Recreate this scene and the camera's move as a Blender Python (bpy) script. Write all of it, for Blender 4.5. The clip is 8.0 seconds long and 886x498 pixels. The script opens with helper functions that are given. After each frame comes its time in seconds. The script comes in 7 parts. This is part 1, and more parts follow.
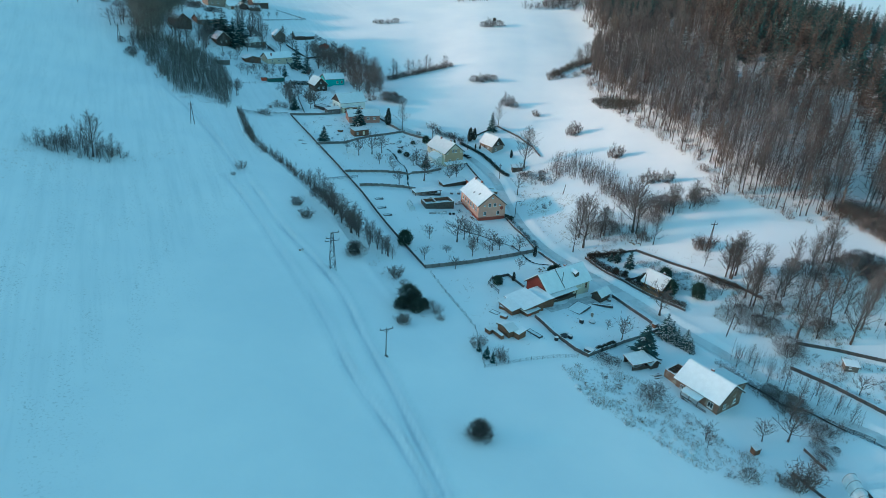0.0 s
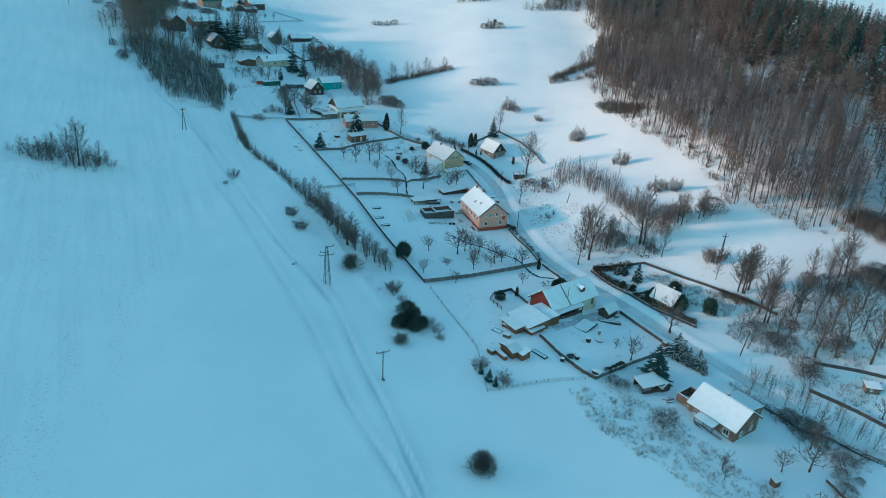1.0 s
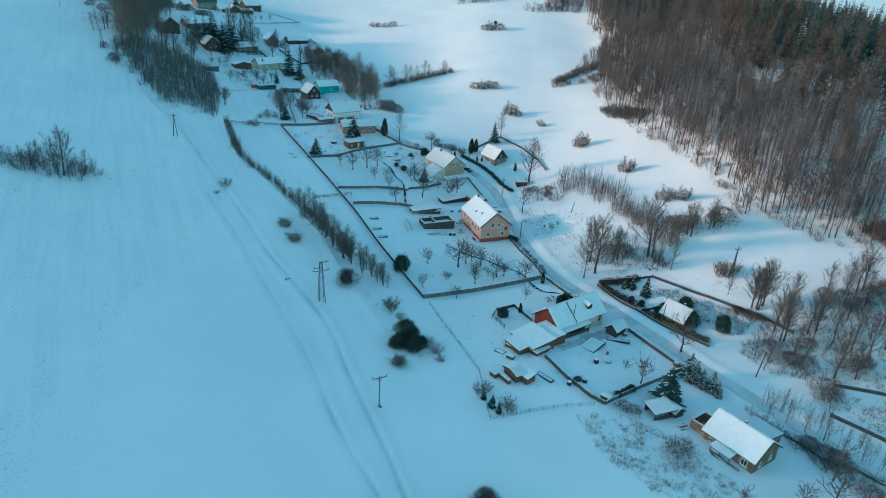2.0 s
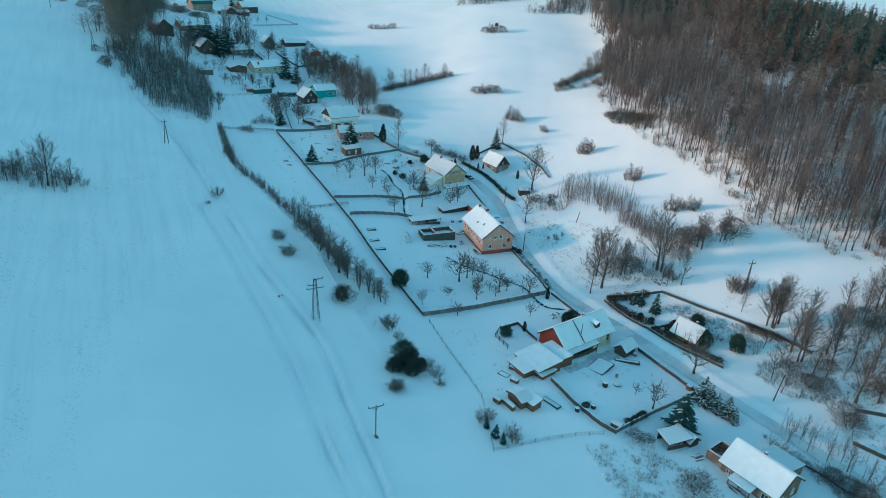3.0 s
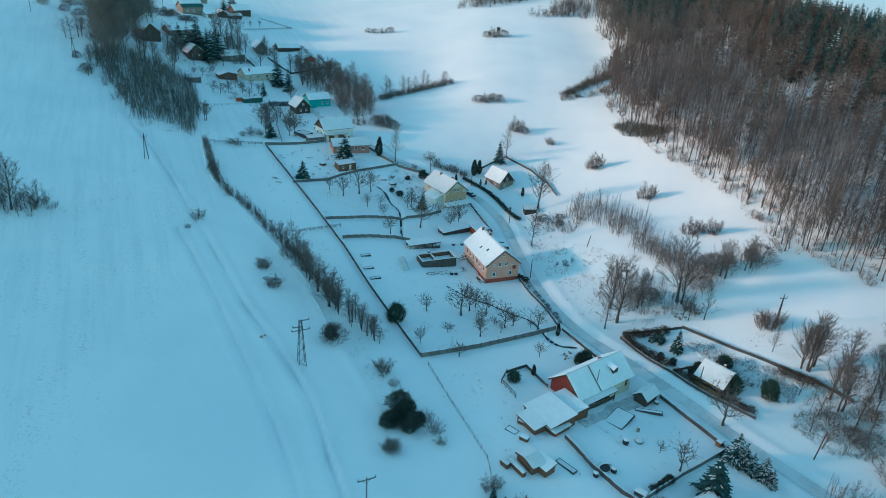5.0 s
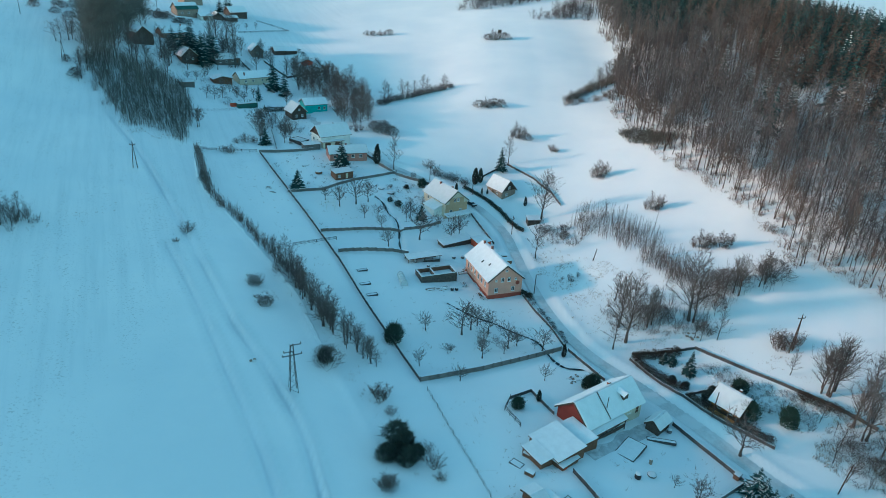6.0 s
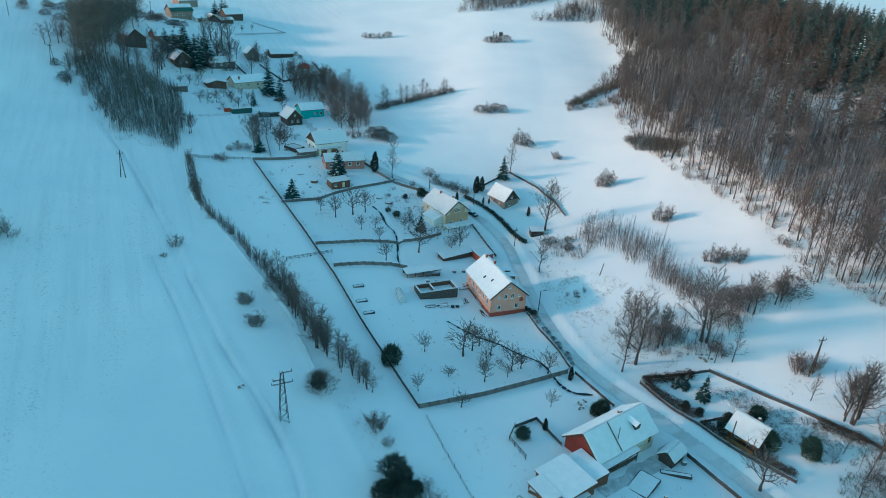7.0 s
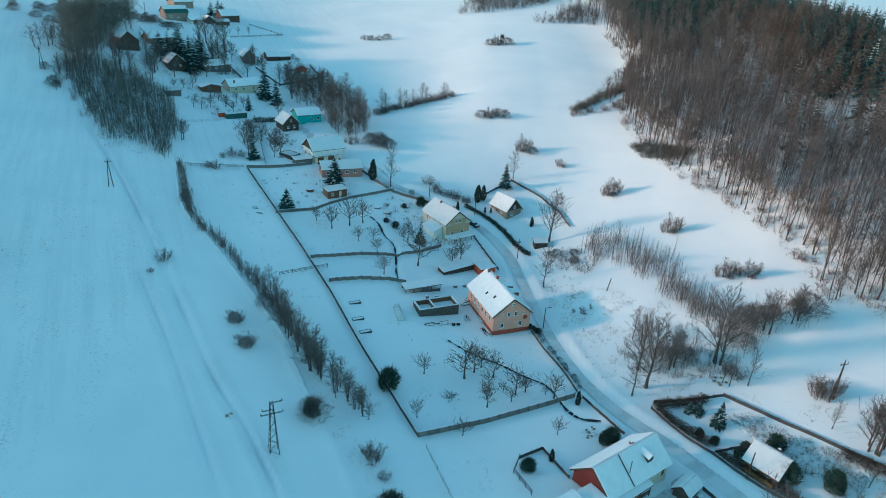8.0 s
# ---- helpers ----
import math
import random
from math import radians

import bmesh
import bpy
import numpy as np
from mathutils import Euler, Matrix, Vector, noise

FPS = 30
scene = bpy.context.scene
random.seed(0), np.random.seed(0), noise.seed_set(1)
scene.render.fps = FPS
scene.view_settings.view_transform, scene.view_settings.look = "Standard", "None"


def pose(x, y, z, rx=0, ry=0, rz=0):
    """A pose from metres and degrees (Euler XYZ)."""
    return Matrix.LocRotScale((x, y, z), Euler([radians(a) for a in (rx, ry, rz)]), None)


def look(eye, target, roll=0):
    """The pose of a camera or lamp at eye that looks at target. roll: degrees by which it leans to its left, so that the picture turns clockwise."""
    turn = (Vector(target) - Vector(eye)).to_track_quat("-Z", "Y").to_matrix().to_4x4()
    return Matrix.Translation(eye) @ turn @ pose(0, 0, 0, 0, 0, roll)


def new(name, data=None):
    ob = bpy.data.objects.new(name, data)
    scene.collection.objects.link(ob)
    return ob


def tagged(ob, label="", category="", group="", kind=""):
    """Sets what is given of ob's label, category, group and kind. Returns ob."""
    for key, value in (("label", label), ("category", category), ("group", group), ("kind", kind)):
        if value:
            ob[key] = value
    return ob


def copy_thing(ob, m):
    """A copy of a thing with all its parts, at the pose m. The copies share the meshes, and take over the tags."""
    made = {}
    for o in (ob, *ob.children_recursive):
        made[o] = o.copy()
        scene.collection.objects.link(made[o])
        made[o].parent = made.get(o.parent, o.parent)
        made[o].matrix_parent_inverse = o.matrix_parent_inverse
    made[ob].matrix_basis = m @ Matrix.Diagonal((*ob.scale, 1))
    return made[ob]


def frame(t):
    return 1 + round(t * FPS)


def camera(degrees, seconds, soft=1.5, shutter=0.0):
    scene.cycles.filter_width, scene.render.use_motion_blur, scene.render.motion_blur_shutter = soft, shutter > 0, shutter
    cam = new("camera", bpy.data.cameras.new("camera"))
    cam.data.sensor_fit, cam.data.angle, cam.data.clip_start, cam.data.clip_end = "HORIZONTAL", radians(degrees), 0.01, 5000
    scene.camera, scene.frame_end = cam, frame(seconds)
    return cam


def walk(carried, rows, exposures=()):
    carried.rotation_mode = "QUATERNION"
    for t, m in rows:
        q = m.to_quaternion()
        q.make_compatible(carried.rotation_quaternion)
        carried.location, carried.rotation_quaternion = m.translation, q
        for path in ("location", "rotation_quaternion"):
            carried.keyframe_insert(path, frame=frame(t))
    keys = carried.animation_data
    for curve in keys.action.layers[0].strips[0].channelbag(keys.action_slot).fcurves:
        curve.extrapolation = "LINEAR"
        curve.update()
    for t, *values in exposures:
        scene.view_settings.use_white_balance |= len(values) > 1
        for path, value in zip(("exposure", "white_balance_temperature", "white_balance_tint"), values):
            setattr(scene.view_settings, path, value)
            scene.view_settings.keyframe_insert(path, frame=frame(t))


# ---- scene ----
cam = camera(66.3, 8.0, soft=0.9)
METRES, EYE, TILT, LEAN, TURN = 78.0, 92.0, -24.8, -3.2, 0.0
ROWS = [
    (0.0, 0.0000, 0.0000, 0.0000, 0.000, 0.000, 0.000),
    (0.5, 0.0004, 0.0551, 0.0244, -0.008, 0.008, 0.000),
    (1.0, -0.0003, 0.1102, 0.0498, -0.017, 0.008, 0.050),
    (2.5, -0.0026, 0.2765, 0.1244, -0.059, 0.034, 0.090),
    (3.0, -0.0037, 0.3312, 0.1495, -0.076, 0.051, 0.080),
    (3.5, -0.0035, 0.3868, 0.1757, -0.093, 0.067, 0.070),
    (4.0, -0.0050, 0.4418, 0.2009, -0.109, 0.076, 0.060),
    (4.5, -0.0064, 0.4962, 0.2274, -0.126, 0.067, 0.040),
    (6.0, -0.0072, 0.6602, 0.3053, -0.152, 0.118, 0.040),
    (6.5, -0.0080, 0.7153, 0.3313, -0.160, 0.126, 0.030),
    (7.0, -0.0084, 0.7715, 0.3564, -0.177, 0.152, 0.030),
    (7.5, -0.0090, 0.8267, 0.3815, -0.194, 0.168, 0.020),
    (8.0, -0.0100, 0.8757, 0.4061, -0.194, 0.168, -0.040),
]
EV, KELVIN, TINT = 1.15, 5830, -34
walk(cam, [(t, pose(0, 0, EYE, TILT, LEAN, TURN) @ pose(METRES * x, METRES * y, METRES * z, 90 + pitch, roll, yaw)) for t, x, y, z, yaw, pitch, roll in ROWS],
     exposures=[(0.0, EV, KELVIN, TINT), (8.0, EV, KELVIN, TINT)])

# ---- sky and sun: a low winter sun from the left, over the shoulder of the field hill ----
SUN_ELEV, SUN_AZ = 11.5, 4.0      # degrees above the horizon; shadows run along +x, turned by this towards +y
world = bpy.data.worlds.new("winter_sky")
scene.world = world
world.use_nodes = True
wn = world.node_tree.nodes
sky = wn.new("ShaderNodeTexSky")
sky.sky_type = "NISHITA"
sky.sun_disc = False
sky.sun_elevation = radians(SUN_ELEV)
sky.sun_rotation = radians(270 - SUN_AZ)
sky.altitude = 500
sky.air_density, sky.dust_density, sky.ozone_density = 1.0, 0.6, 2.0
world.node_tree.links.new(sky.outputs[0], wn["Background"].inputs[0])
wn["Background"].inputs[1].default_value = 0.15
sun = new("sun", bpy.data.lights.new("sun", "SUN"))
sun.data.energy, sun.data.angle, sun.data.color = 2.05, radians(5), (1.0, 0.47, 0.40)
sa, se = radians(SUN_AZ), radians(SUN_ELEV)
sun_way = Vector((math.cos(sa) * math.cos(se), math.sin(sa) * math.cos(se), -math.sin(se)))
sun.matrix_world = look((-300, 100, 200), Vector((-300, 100, 200)) + sun_way)


# ---- materials ----
def material(name, colour, rough=0.9, dark=0.7, scale=3.0, fine=25.0, bump=0.3, spec=0.3, stain=None, stain_at=0.6, space="Object", metal=0.0):
    """A mottled surface: two scales of colour variation, per-object variation, optional stains, and relief."""
    m = bpy.data.materials.new(name)
    m.use_nodes = True
    nt = m.node_tree
    b = nt.nodes["Principled BSDF"]
    tc = nt.nodes.new("ShaderNodeTexCoord")
    big = nt.nodes.new("ShaderNodeTexNoise")
    big.inputs["Scale"].default_value, big.inputs["Detail"].default_value = scale, 4
    small = nt.nodes.new("ShaderNodeTexNoise")
    small.inputs["Scale"].default_value, small.inputs["Detail"].default_value = fine, 3
    for n in (big, small):
        nt.links.new(tc.outputs[space], n.inputs["Vector"])
    info = nt.nodes.new("ShaderNodeObjectInfo")
    add = nt.nodes.new("ShaderNodeMath")
    add.operation = "ADD"
    half = nt.nodes.new("ShaderNodeMath")
    half.operation = "MULTIPLY"
    half.inputs[1].default_value = 0.5
    nt.links.new(big.outputs[0], add.inputs[0])
    nt.links.new(small.outputs[0], half.inputs[0])
    nt.links.new(half.outputs[0], add.inputs[1])
    ramp = nt.nodes.new("ShaderNodeValToRGB")
    c = colour
    ramp.color_ramp.elements[0].position, ramp.color_ramp.elements[1].position = 0.5, 1.0
    ramp.color_ramp.elements[0].color = (c[0] * dark, c[1] * dark, c[2] * dark, 1)
    ramp.color_ramp.elements[1].color = (min(c[0] * (2 - dark), 0.95), min(c[1] * (2 - dark), 0.95), min(c[2] * (2 - dark), 0.95), 1)
    nt.links.new(add.outputs[0], ramp.inputs[0])
    out = ramp.outputs[0]
    hsv = nt.nodes.new("ShaderNodeHueSaturation")
    rng = nt.nodes.new("ShaderNodeMapRange")
    rng.inputs["To Min"].default_value, rng.inputs["To Max"].default_value = 0.85, 1.15
    nt.links.new(info.outputs["Random"], rng.inputs["Value"])
    nt.links.new(rng.outputs[0], hsv.inputs["Value"])
    nt.links.new(out, hsv.inputs["Color"])
    out = hsv.outputs[0]
    if stain:
        sn = nt.nodes.new("ShaderNodeTexNoise")
        sn.inputs["Scale"].default_value, sn.inputs["Detail"].default_value = scale * 0.6, 6
        nt.links.new(tc.outputs[space], sn.inputs["Vector"])
        sr = nt.nodes.new("ShaderNodeValToRGB")
        sr.color_ramp.elements[0].position, sr.color_ramp.elements[1].position = stain_at, stain_at + 0.08
        nt.links.new(sn.outputs[0], sr.inputs[0])
        mix = nt.nodes.new("ShaderNodeMix")
        mix.data_type = "RGBA"
        nt.links.new(sr.outputs[0], mix.inputs[0])
        nt.links.new(out, mix.inputs[6])
        mix.inputs[7].default_value = (*stain, 1)
        out = mix.outputs[2]
    nt.links.new(out, b.inputs["Base Color"])
    b.inputs["Roughness"].default_value = rough
    b.inputs["Specular IOR Level"].default_value = spec
    b.inputs["Metallic"].default_value = metal
    if bump:
        bp = nt.nodes.new("ShaderNodeBump")
        bp.inputs["Strength"].default_value, bp.inputs["Distance"].default_value = bump, 0.05
        nt.links.new(add.outputs[0], bp.inputs["Height"])
        nt.links.new(bp.outputs[0], b.inputs["Normal"])
    return m


def snow_ground_material():
    """Settled snow with drift relief, wind streaks, and thin stubble poking through in patches."""
    m = bpy.data.materials.new("snow_ground")
    m.use_nodes = True
    nt = m.node_tree
    b = nt.nodes["Principled BSDF"]
    b.inputs["Roughness"].default_value = 0.75
    b.inputs["Specular IOR Level"].default_value = 0.15
    tc = nt.nodes.new("ShaderNodeTexCoord")

    def noise_node(scale, detail, vec=None, rough=0.55):
        n = nt.nodes.new("ShaderNodeTexNoise")
        n.inputs["Scale"].default_value, n.inputs["Detail"].default_value, n.inputs["Roughness"].default_value = scale, detail, rough
        nt.links.new(vec or tc.outputs["Object"], n.inputs["Vector"])
        return n.outputs[0]

    def ramp_node(src, a, c, p0, p1):
        r = nt.nodes.new("ShaderNodeValToRGB")
        r.color_ramp.elements[0].position, r.color_ramp.elements[1].position = p0, p1
        r.color_ramp.elements[0].color, r.color_ramp.elements[1].color = (*a, 1), (*c, 1)
        nt.links.new(src, r.inputs[0])
        return r.outputs[0]

    def mixed(f, a, c):
        x = nt.nodes.new("ShaderNodeMix")
        x.data_type = "RGBA"
        for s, i in ((f, 0), (a, 6), (c, 7)):
            if isinstance(s, tuple):
                x.inputs[i].default_value = (*s, 1)
            else:
                nt.links.new(s, x.inputs[i])
        return x.outputs[2]

    def times(a, c):
        x = nt.nodes.new("ShaderNodeMath")
        x.operation = "MULTIPLY"
        nt.links.new(a, x.inputs[0])
        if isinstance(c, float):
            x.inputs[1].default_value = c
        else:
            nt.links.new(c, x.inputs[1])
        return x.outputs[0]

    # field rows run down the slope, towards the near end of the field
    mp = nt.nodes.new("ShaderNodeMapping")
    mp.vector_type = "TEXTURE"
    mp.inputs["Rotation"].default_value = (0, 0, radians(24))
    mp.inputs["Scale"].default_value = (2.2, 60, 8)
    nt.links.new(tc.outputs["Object"], mp.inputs["Vector"])
    rows = noise_node(1.0, 5, mp.outputs[0], 0.65)
    lanes = nt.nodes.new("ShaderNodeMapping")
    lanes.vector_type = "TEXTURE"
    lanes.inputs["Rotation"].default_value = (0, 0, radians(24))
    lanes.inputs["Scale"].default_value = (3.0, 26, 8)
    nt.links.new(tc.outputs["Object"], lanes.inputs["Vector"])
    big = noise_node(0.03, 5)
    mid = noise_node(0.35, 5)
    fine = noise_node(3.5, 3)
    # drill rows, stubble and clods show on the big field only
    where = nt.nodes.new("ShaderNodeSeparateXYZ")
    nt.links.new(tc.outputs["Object"], where.inputs[0])
    field = nt.nodes.new("ShaderNodeMapRange")
    for k, v in (("From Min", -50.0), ("From Max", -70.0), ("To Min", 0.0), ("To Max", 1.0)):
        field.inputs[k].default_value = v
    nt.links.new(where.outputs[0], field.inputs["Value"])
    rows = times(rows, field.outputs[0])
    snow = mixed(ramp_node(big, (0, 0, 0), (1, 1, 1), 0.35, 0.65), (0.80, 0.83, 0.86), (0.88, 0.89, 0.90))
    snow = mixed(times(ramp_node(rows, (0, 0, 0), (1, 1, 1), 0.45, 0.75), 0.55), snow, (0.70, 0.74, 0.77))
    patch = times(ramp_node(noise_node(1.0, 4, lanes.outputs[0]), (0, 0, 0), (1, 1, 1), 0.42, 0.60), field.outputs[0])
    speck = ramp_node(noise_node(1.9, 2), (0, 0, 0), (1, 1, 1), 0.57, 0.66)
    col = mixed(times(times(patch, speck), 0.38), snow, (0.34, 0.35, 0.34))
    nt.links.new(col, b.inputs["Base Color"])
    sm = nt.nodes.new("ShaderNodeMath")
    sm.operation = "ADD"
    nt.links.new(times(rows, 0.5), sm.inputs[0])
    nt.links.new(times(mid, 1.0), sm.inputs[1])
    s2 = nt.nodes.new("ShaderNodeMath")
    s2.operation = "ADD"
    nt.links.new(sm.outputs[0], s2.inputs[0])
    nt.links.new(times(fine, 0.10), s2.inputs[1])
    bp = nt.nodes.new("ShaderNodeBump")
    bp.inputs["Strength"].default_value, bp.inputs["Distance"].default_value = 0.36, 0.25
    nt.links.new(s2.outputs[0], bp.inputs["Height"])
    nt.links.new(bp.outputs[0], b.inputs["Normal"])
    return m


SNOWG = snow_ground_material()
SNOW = material("snow", (0.77, 0.79, 0.81), 0.8, 0.95, 0.8, 6, 0.4, 0.15)
ROAD = material("packed_snow_road", (0.74, 0.75, 0.76), 0.7, 0.85, 0.25, 2.0, 0.4, 0.25, stain=(0.74, 0.75, 0.76), stain_at=0.5)
YARD = material("trampled_snow", (0.50, 0.51, 0.52), 0.8, 0.8, 0.8, 5.0, 0.5, 0.2, stain=(0.66, 0.67, 0.68), stain_at=0.52)
BARK = material("bark", (0.098, 0.086, 0.080), 0.95, 0.6, 2, 14, 0.5, 0.1)
FORESTBARK = material("forest_bark", (0.046, 0.041, 0.040), 0.95, 0.6, 0.3, 4, 0, 0.1)
TWIG = material("twigs", (0.145, 0.134, 0.130), 0.95, 0.65, 0.6, 9, 0, 0.1)
TWIGR = material("russet_twigs", (0.155, 0.132, 0.122), 0.95, 0.65, 0.6, 9, 0, 0.1)
LARCH = material("larch_twigs", (0.138, 0.108, 0.098), 0.95, 0.6, 0.05, 1.2, 0, 0.1)
GREYW = material("bare_wood_twigs", (0.126, 0.118, 0.120), 0.95, 0.6, 0.05, 1.2, 0, 0.1)
NEEDLE = material("spruce_needles", (0.038, 0.080, 0.080), 0.85, 0.55, 0.8, 9, 0, 0.2)
THUJAM = material("thuja_leaves", (0.058, 0.074, 0.064), 0.85, 0.55, 0.8, 9, 0, 0.2)
PINEM = material("pine_needles", (0.048, 0.080, 0.062), 0.85, 0.55, 0.8, 9, 0, 0.2)
BRUSH = material("grey_brush_twigs", (0.150, 0.150, 0.138), 0.95, 0.65, 0.3, 6, 0, 0.1)
DARKSTEEL = material("weathered_steel", (0.07, 0.068, 0.066), 0.7, 0.75, 2, 12, 0.1, 0.4, metal=0.3)
HEDGE = material("brown_hedge_leaves", (0.075, 0.060, 0.050), 0.95, 0.55, 0.8, 9, 0, 0.1)
GRASS = material("dry_grass", (0.22, 0.155, 0.085), 0.95, 0.6, 0.6, 9, 0, 0.1)
ORANGE = material("orange_render", (0.74, 0.40, 0.30), 0.9, 0.9, 0.5, 7, 0.15)
REDBASE = material("red_plinth_paint", (0.30, 0.075, 0.05), 0.85, 0.85, 0.6, 8, 0.15)
BRICKRED = material("brick_red_render", (0.19, 0.04, 0.032), 0.9, 0.85, 0.6, 9, 0.3)
YELLOW = material("cream_yellow_render", (0.52, 0.38, 0.24), 0.9, 0.9, 0.5, 7, 0.15)
CREAM = material("cream_render", (0.66, 0.60, 0.47), 0.9, 0.88, 0.5, 7, 0.15, stain=(0.5, 0.43, 0.33), stain_at=0.62)
WHITEW = material("white_render", (0.72, 0.71, 0.67), 0.9, 0.9, 0.5, 7, 0.15, stain=(0.5, 0.48, 0.44), stain_at=0.66)
PINK = material("pink_render", (0.52, 0.27, 0.22), 0.9, 0.88, 0.5, 7, 0.15)
TEAL = material("turquoise_render", (0.10, 0.42, 0.40), 0.9, 0.88, 0.5, 7, 0.15)
STONE = material("grey_brown_stone", (0.27, 0.22, 0.18), 0.95, 0.7, 1.2, 9, 0.6)
OLDBRICK = material("weathered_brick", (0.21, 0.14, 0.105), 0.95, 0.7, 0.9, 9, 0.6, stain=(0.32, 0.28, 0.24), stain_at=0.54)
CONCRETE = material("dark_concrete", (0.16, 0.155, 0.15), 0.95, 0.75, 0.8, 9, 0.4)
DARKWOOD = material("dark_stained_wood", (0.075, 0.060, 0.050), 0.9, 0.65, 1.5, 14, 0.4)
PALEFENCE = material("silvered_fence_boards", (0.19, 0.175, 0.16), 0.95, 0.65, 1.5, 14, 0.4)
RUBBLE = material("stacked_dark_stone", (0.10, 0.09, 0.08), 0.95, 0.55, 1.6, 9, 0.8)
FENCEW = material("weathered_fence_boards", (0.080, 0.078, 0.078), 0.95, 0.65, 1.5, 14, 0.4)
BROWNWOOD = material("brown_boards", (0.15, 0.085, 0.055), 0.9, 0.7, 1.5, 14, 0.3)
HONEY = material("honey_boards", (0.50, 0.26, 0.09), 0.85, 0.75, 1.2, 12, 0.3)
TILE = material("dark_roof_tiles", (0.10, 0.055, 0.045), 0.85, 0.7, 1.2, 10, 0.4)
CHIM = material("chimney_brick", (0.25, 0.10, 0.07), 0.9, 0.7, 2, 14, 0.4)
GREENM = material("green_sheet_metal", (0.035, 0.10, 0.085), 0.6, 0.8, 0.6, 6, 0.1, 0.4)
REDM = material("red_painted_boards", (0.42, 0.08, 0.04), 0.7, 0.8, 0.8, 8, 0.1, 0.4)
STEEL = material("galvanised_steel", (0.16, 0.15, 0.14), 0.55, 0.75, 2, 12, 0.1, 0.5, metal=0.6)
POLEW = material("creosoted_pole", (0.075, 0.05, 0.038), 0.9, 0.7, 2, 14, 0.3)
WHITEP = material("white_paint", (0.76, 0.77, 0.77), 0.6, 0.95, 2, 12, 0.0)
FILM = material("greenhouse_film", (0.74, 0.77, 0.78), 0.35, 0.9, 1.5, 10, 0.1, 0.5)
WATER = material("dark_stream_water", (0.015, 0.018, 0.02), 0.12, 0.7, 0.6, 6, 0.1, 0.5)
RUBBER = material("black_plastic", (0.02, 0.02, 0.022), 0.5, 0.8, 2, 12, 0.1, 0.5)
PANE = material("window_glass", (0.03, 0.04, 0.05), 0.08, 0.85, 1, 5, 0, 0.6)


# ---- builders ----
def link_mesh(name, verts, faces, mat, parent=None, label=""):
    me = bpy.data.meshes.new(name)
    me.from_pydata(verts, [], faces)
    me.materials.append(mat)
    ob = new(name, me)
    ob.parent = parent
    if label:
        tagged(ob, label)
    return ob


def part(name, bm, mat, parent, label=""):
    """Link a bmesh as one mesh object under a thing or a part."""
    me = bpy.data.meshes.new(name)
    bm.to_mesh(me)
    bm.free()
    me.materials.append(mat)
    ob = new(name, me)
    ob.parent = parent
    if label:
        tagged(ob, label)
    return ob


def thing(name, label, category, m, group="", kind=""):
    ob = new(name)
    ob.empty_display_size = 0.3
    ob.matrix_basis = m
    return tagged(ob, label, category, group, kind)


def hexa(bm, c):
    """A solid from eight corners: four below, four above, both anticlockwise."""
    v = [bm.verts.new(p) for p in c]
    for f in ((3, 2, 1, 0), (4, 5, 6, 7), (0, 1, 5, 4), (1, 2, 6, 5), (2, 3, 7, 6), (3, 0, 4, 7)):
        bm.faces.new([v[i] for i in f])


def block(bm, x0, x1, y0, y1, z0, z1):
    hexa(bm, [(x0, y0, z0), (x1, y0, z0), (x1, y1, z0), (x0, y1, z0), (x0, y0, z1), (x1, y0, z1), (x1, y1, z1), (x0, y1, z1)])


def soften(bm, r, n=1):
    bmesh.ops.bevel(bm, geom=bm.edges[:], offset=r, segments=n, affect="EDGES", profile=0.6)


def tube(V, F, p, q, r0, r1, n=5):
    p, q = Vector(p), Vector(q)
    d = (q - p).normalized()
    a = d.orthogonal().normalized()
    b = d.cross(a)
    k = len(V)
    for c, r in ((p, r0), (q, r1)):
        for i in range(n):
            t = 2 * math.pi * i / n
            V.append(tuple(c + a * (r * math.cos(t)) + b * (r * math.sin(t))))
    for i in range(n):
        j = (i + 1) % n
        F.append((k + i, k + j, k + n + j, k + n + i))


def rod(bm, p, q, r0, r1, n=6):
    """A capped, tapered rod."""
    V, F = [], []
    tube(V, F, p, q, r0, r1, n)
    vs = [bm.verts.new(v) for v in V]
    for f in F:
        bm.faces.new([vs[i] for i in f])
    bm.faces.new(vs[n - 1::-1])
    bm.faces.new(vs[n:])


def blade(V, F, p, q, w, rng):
    """A thin tapering leaf or twig: one triangle."""
    p, q = Vector(p), Vector(q)
    d = q - p
    s = d.cross(Vector((rng.uniform(-1, 1), rng.uniform(-1, 1), rng.uniform(-1, 1))))
    if s.length < 1e-6:
        s = d.orthogonal()
    s = s.normalized() * (w / 2)
    k = len(V)
    V += [tuple(p - s), tuple(p + s), tuple(q)]
    F.append((k, k + 1, k + 2))


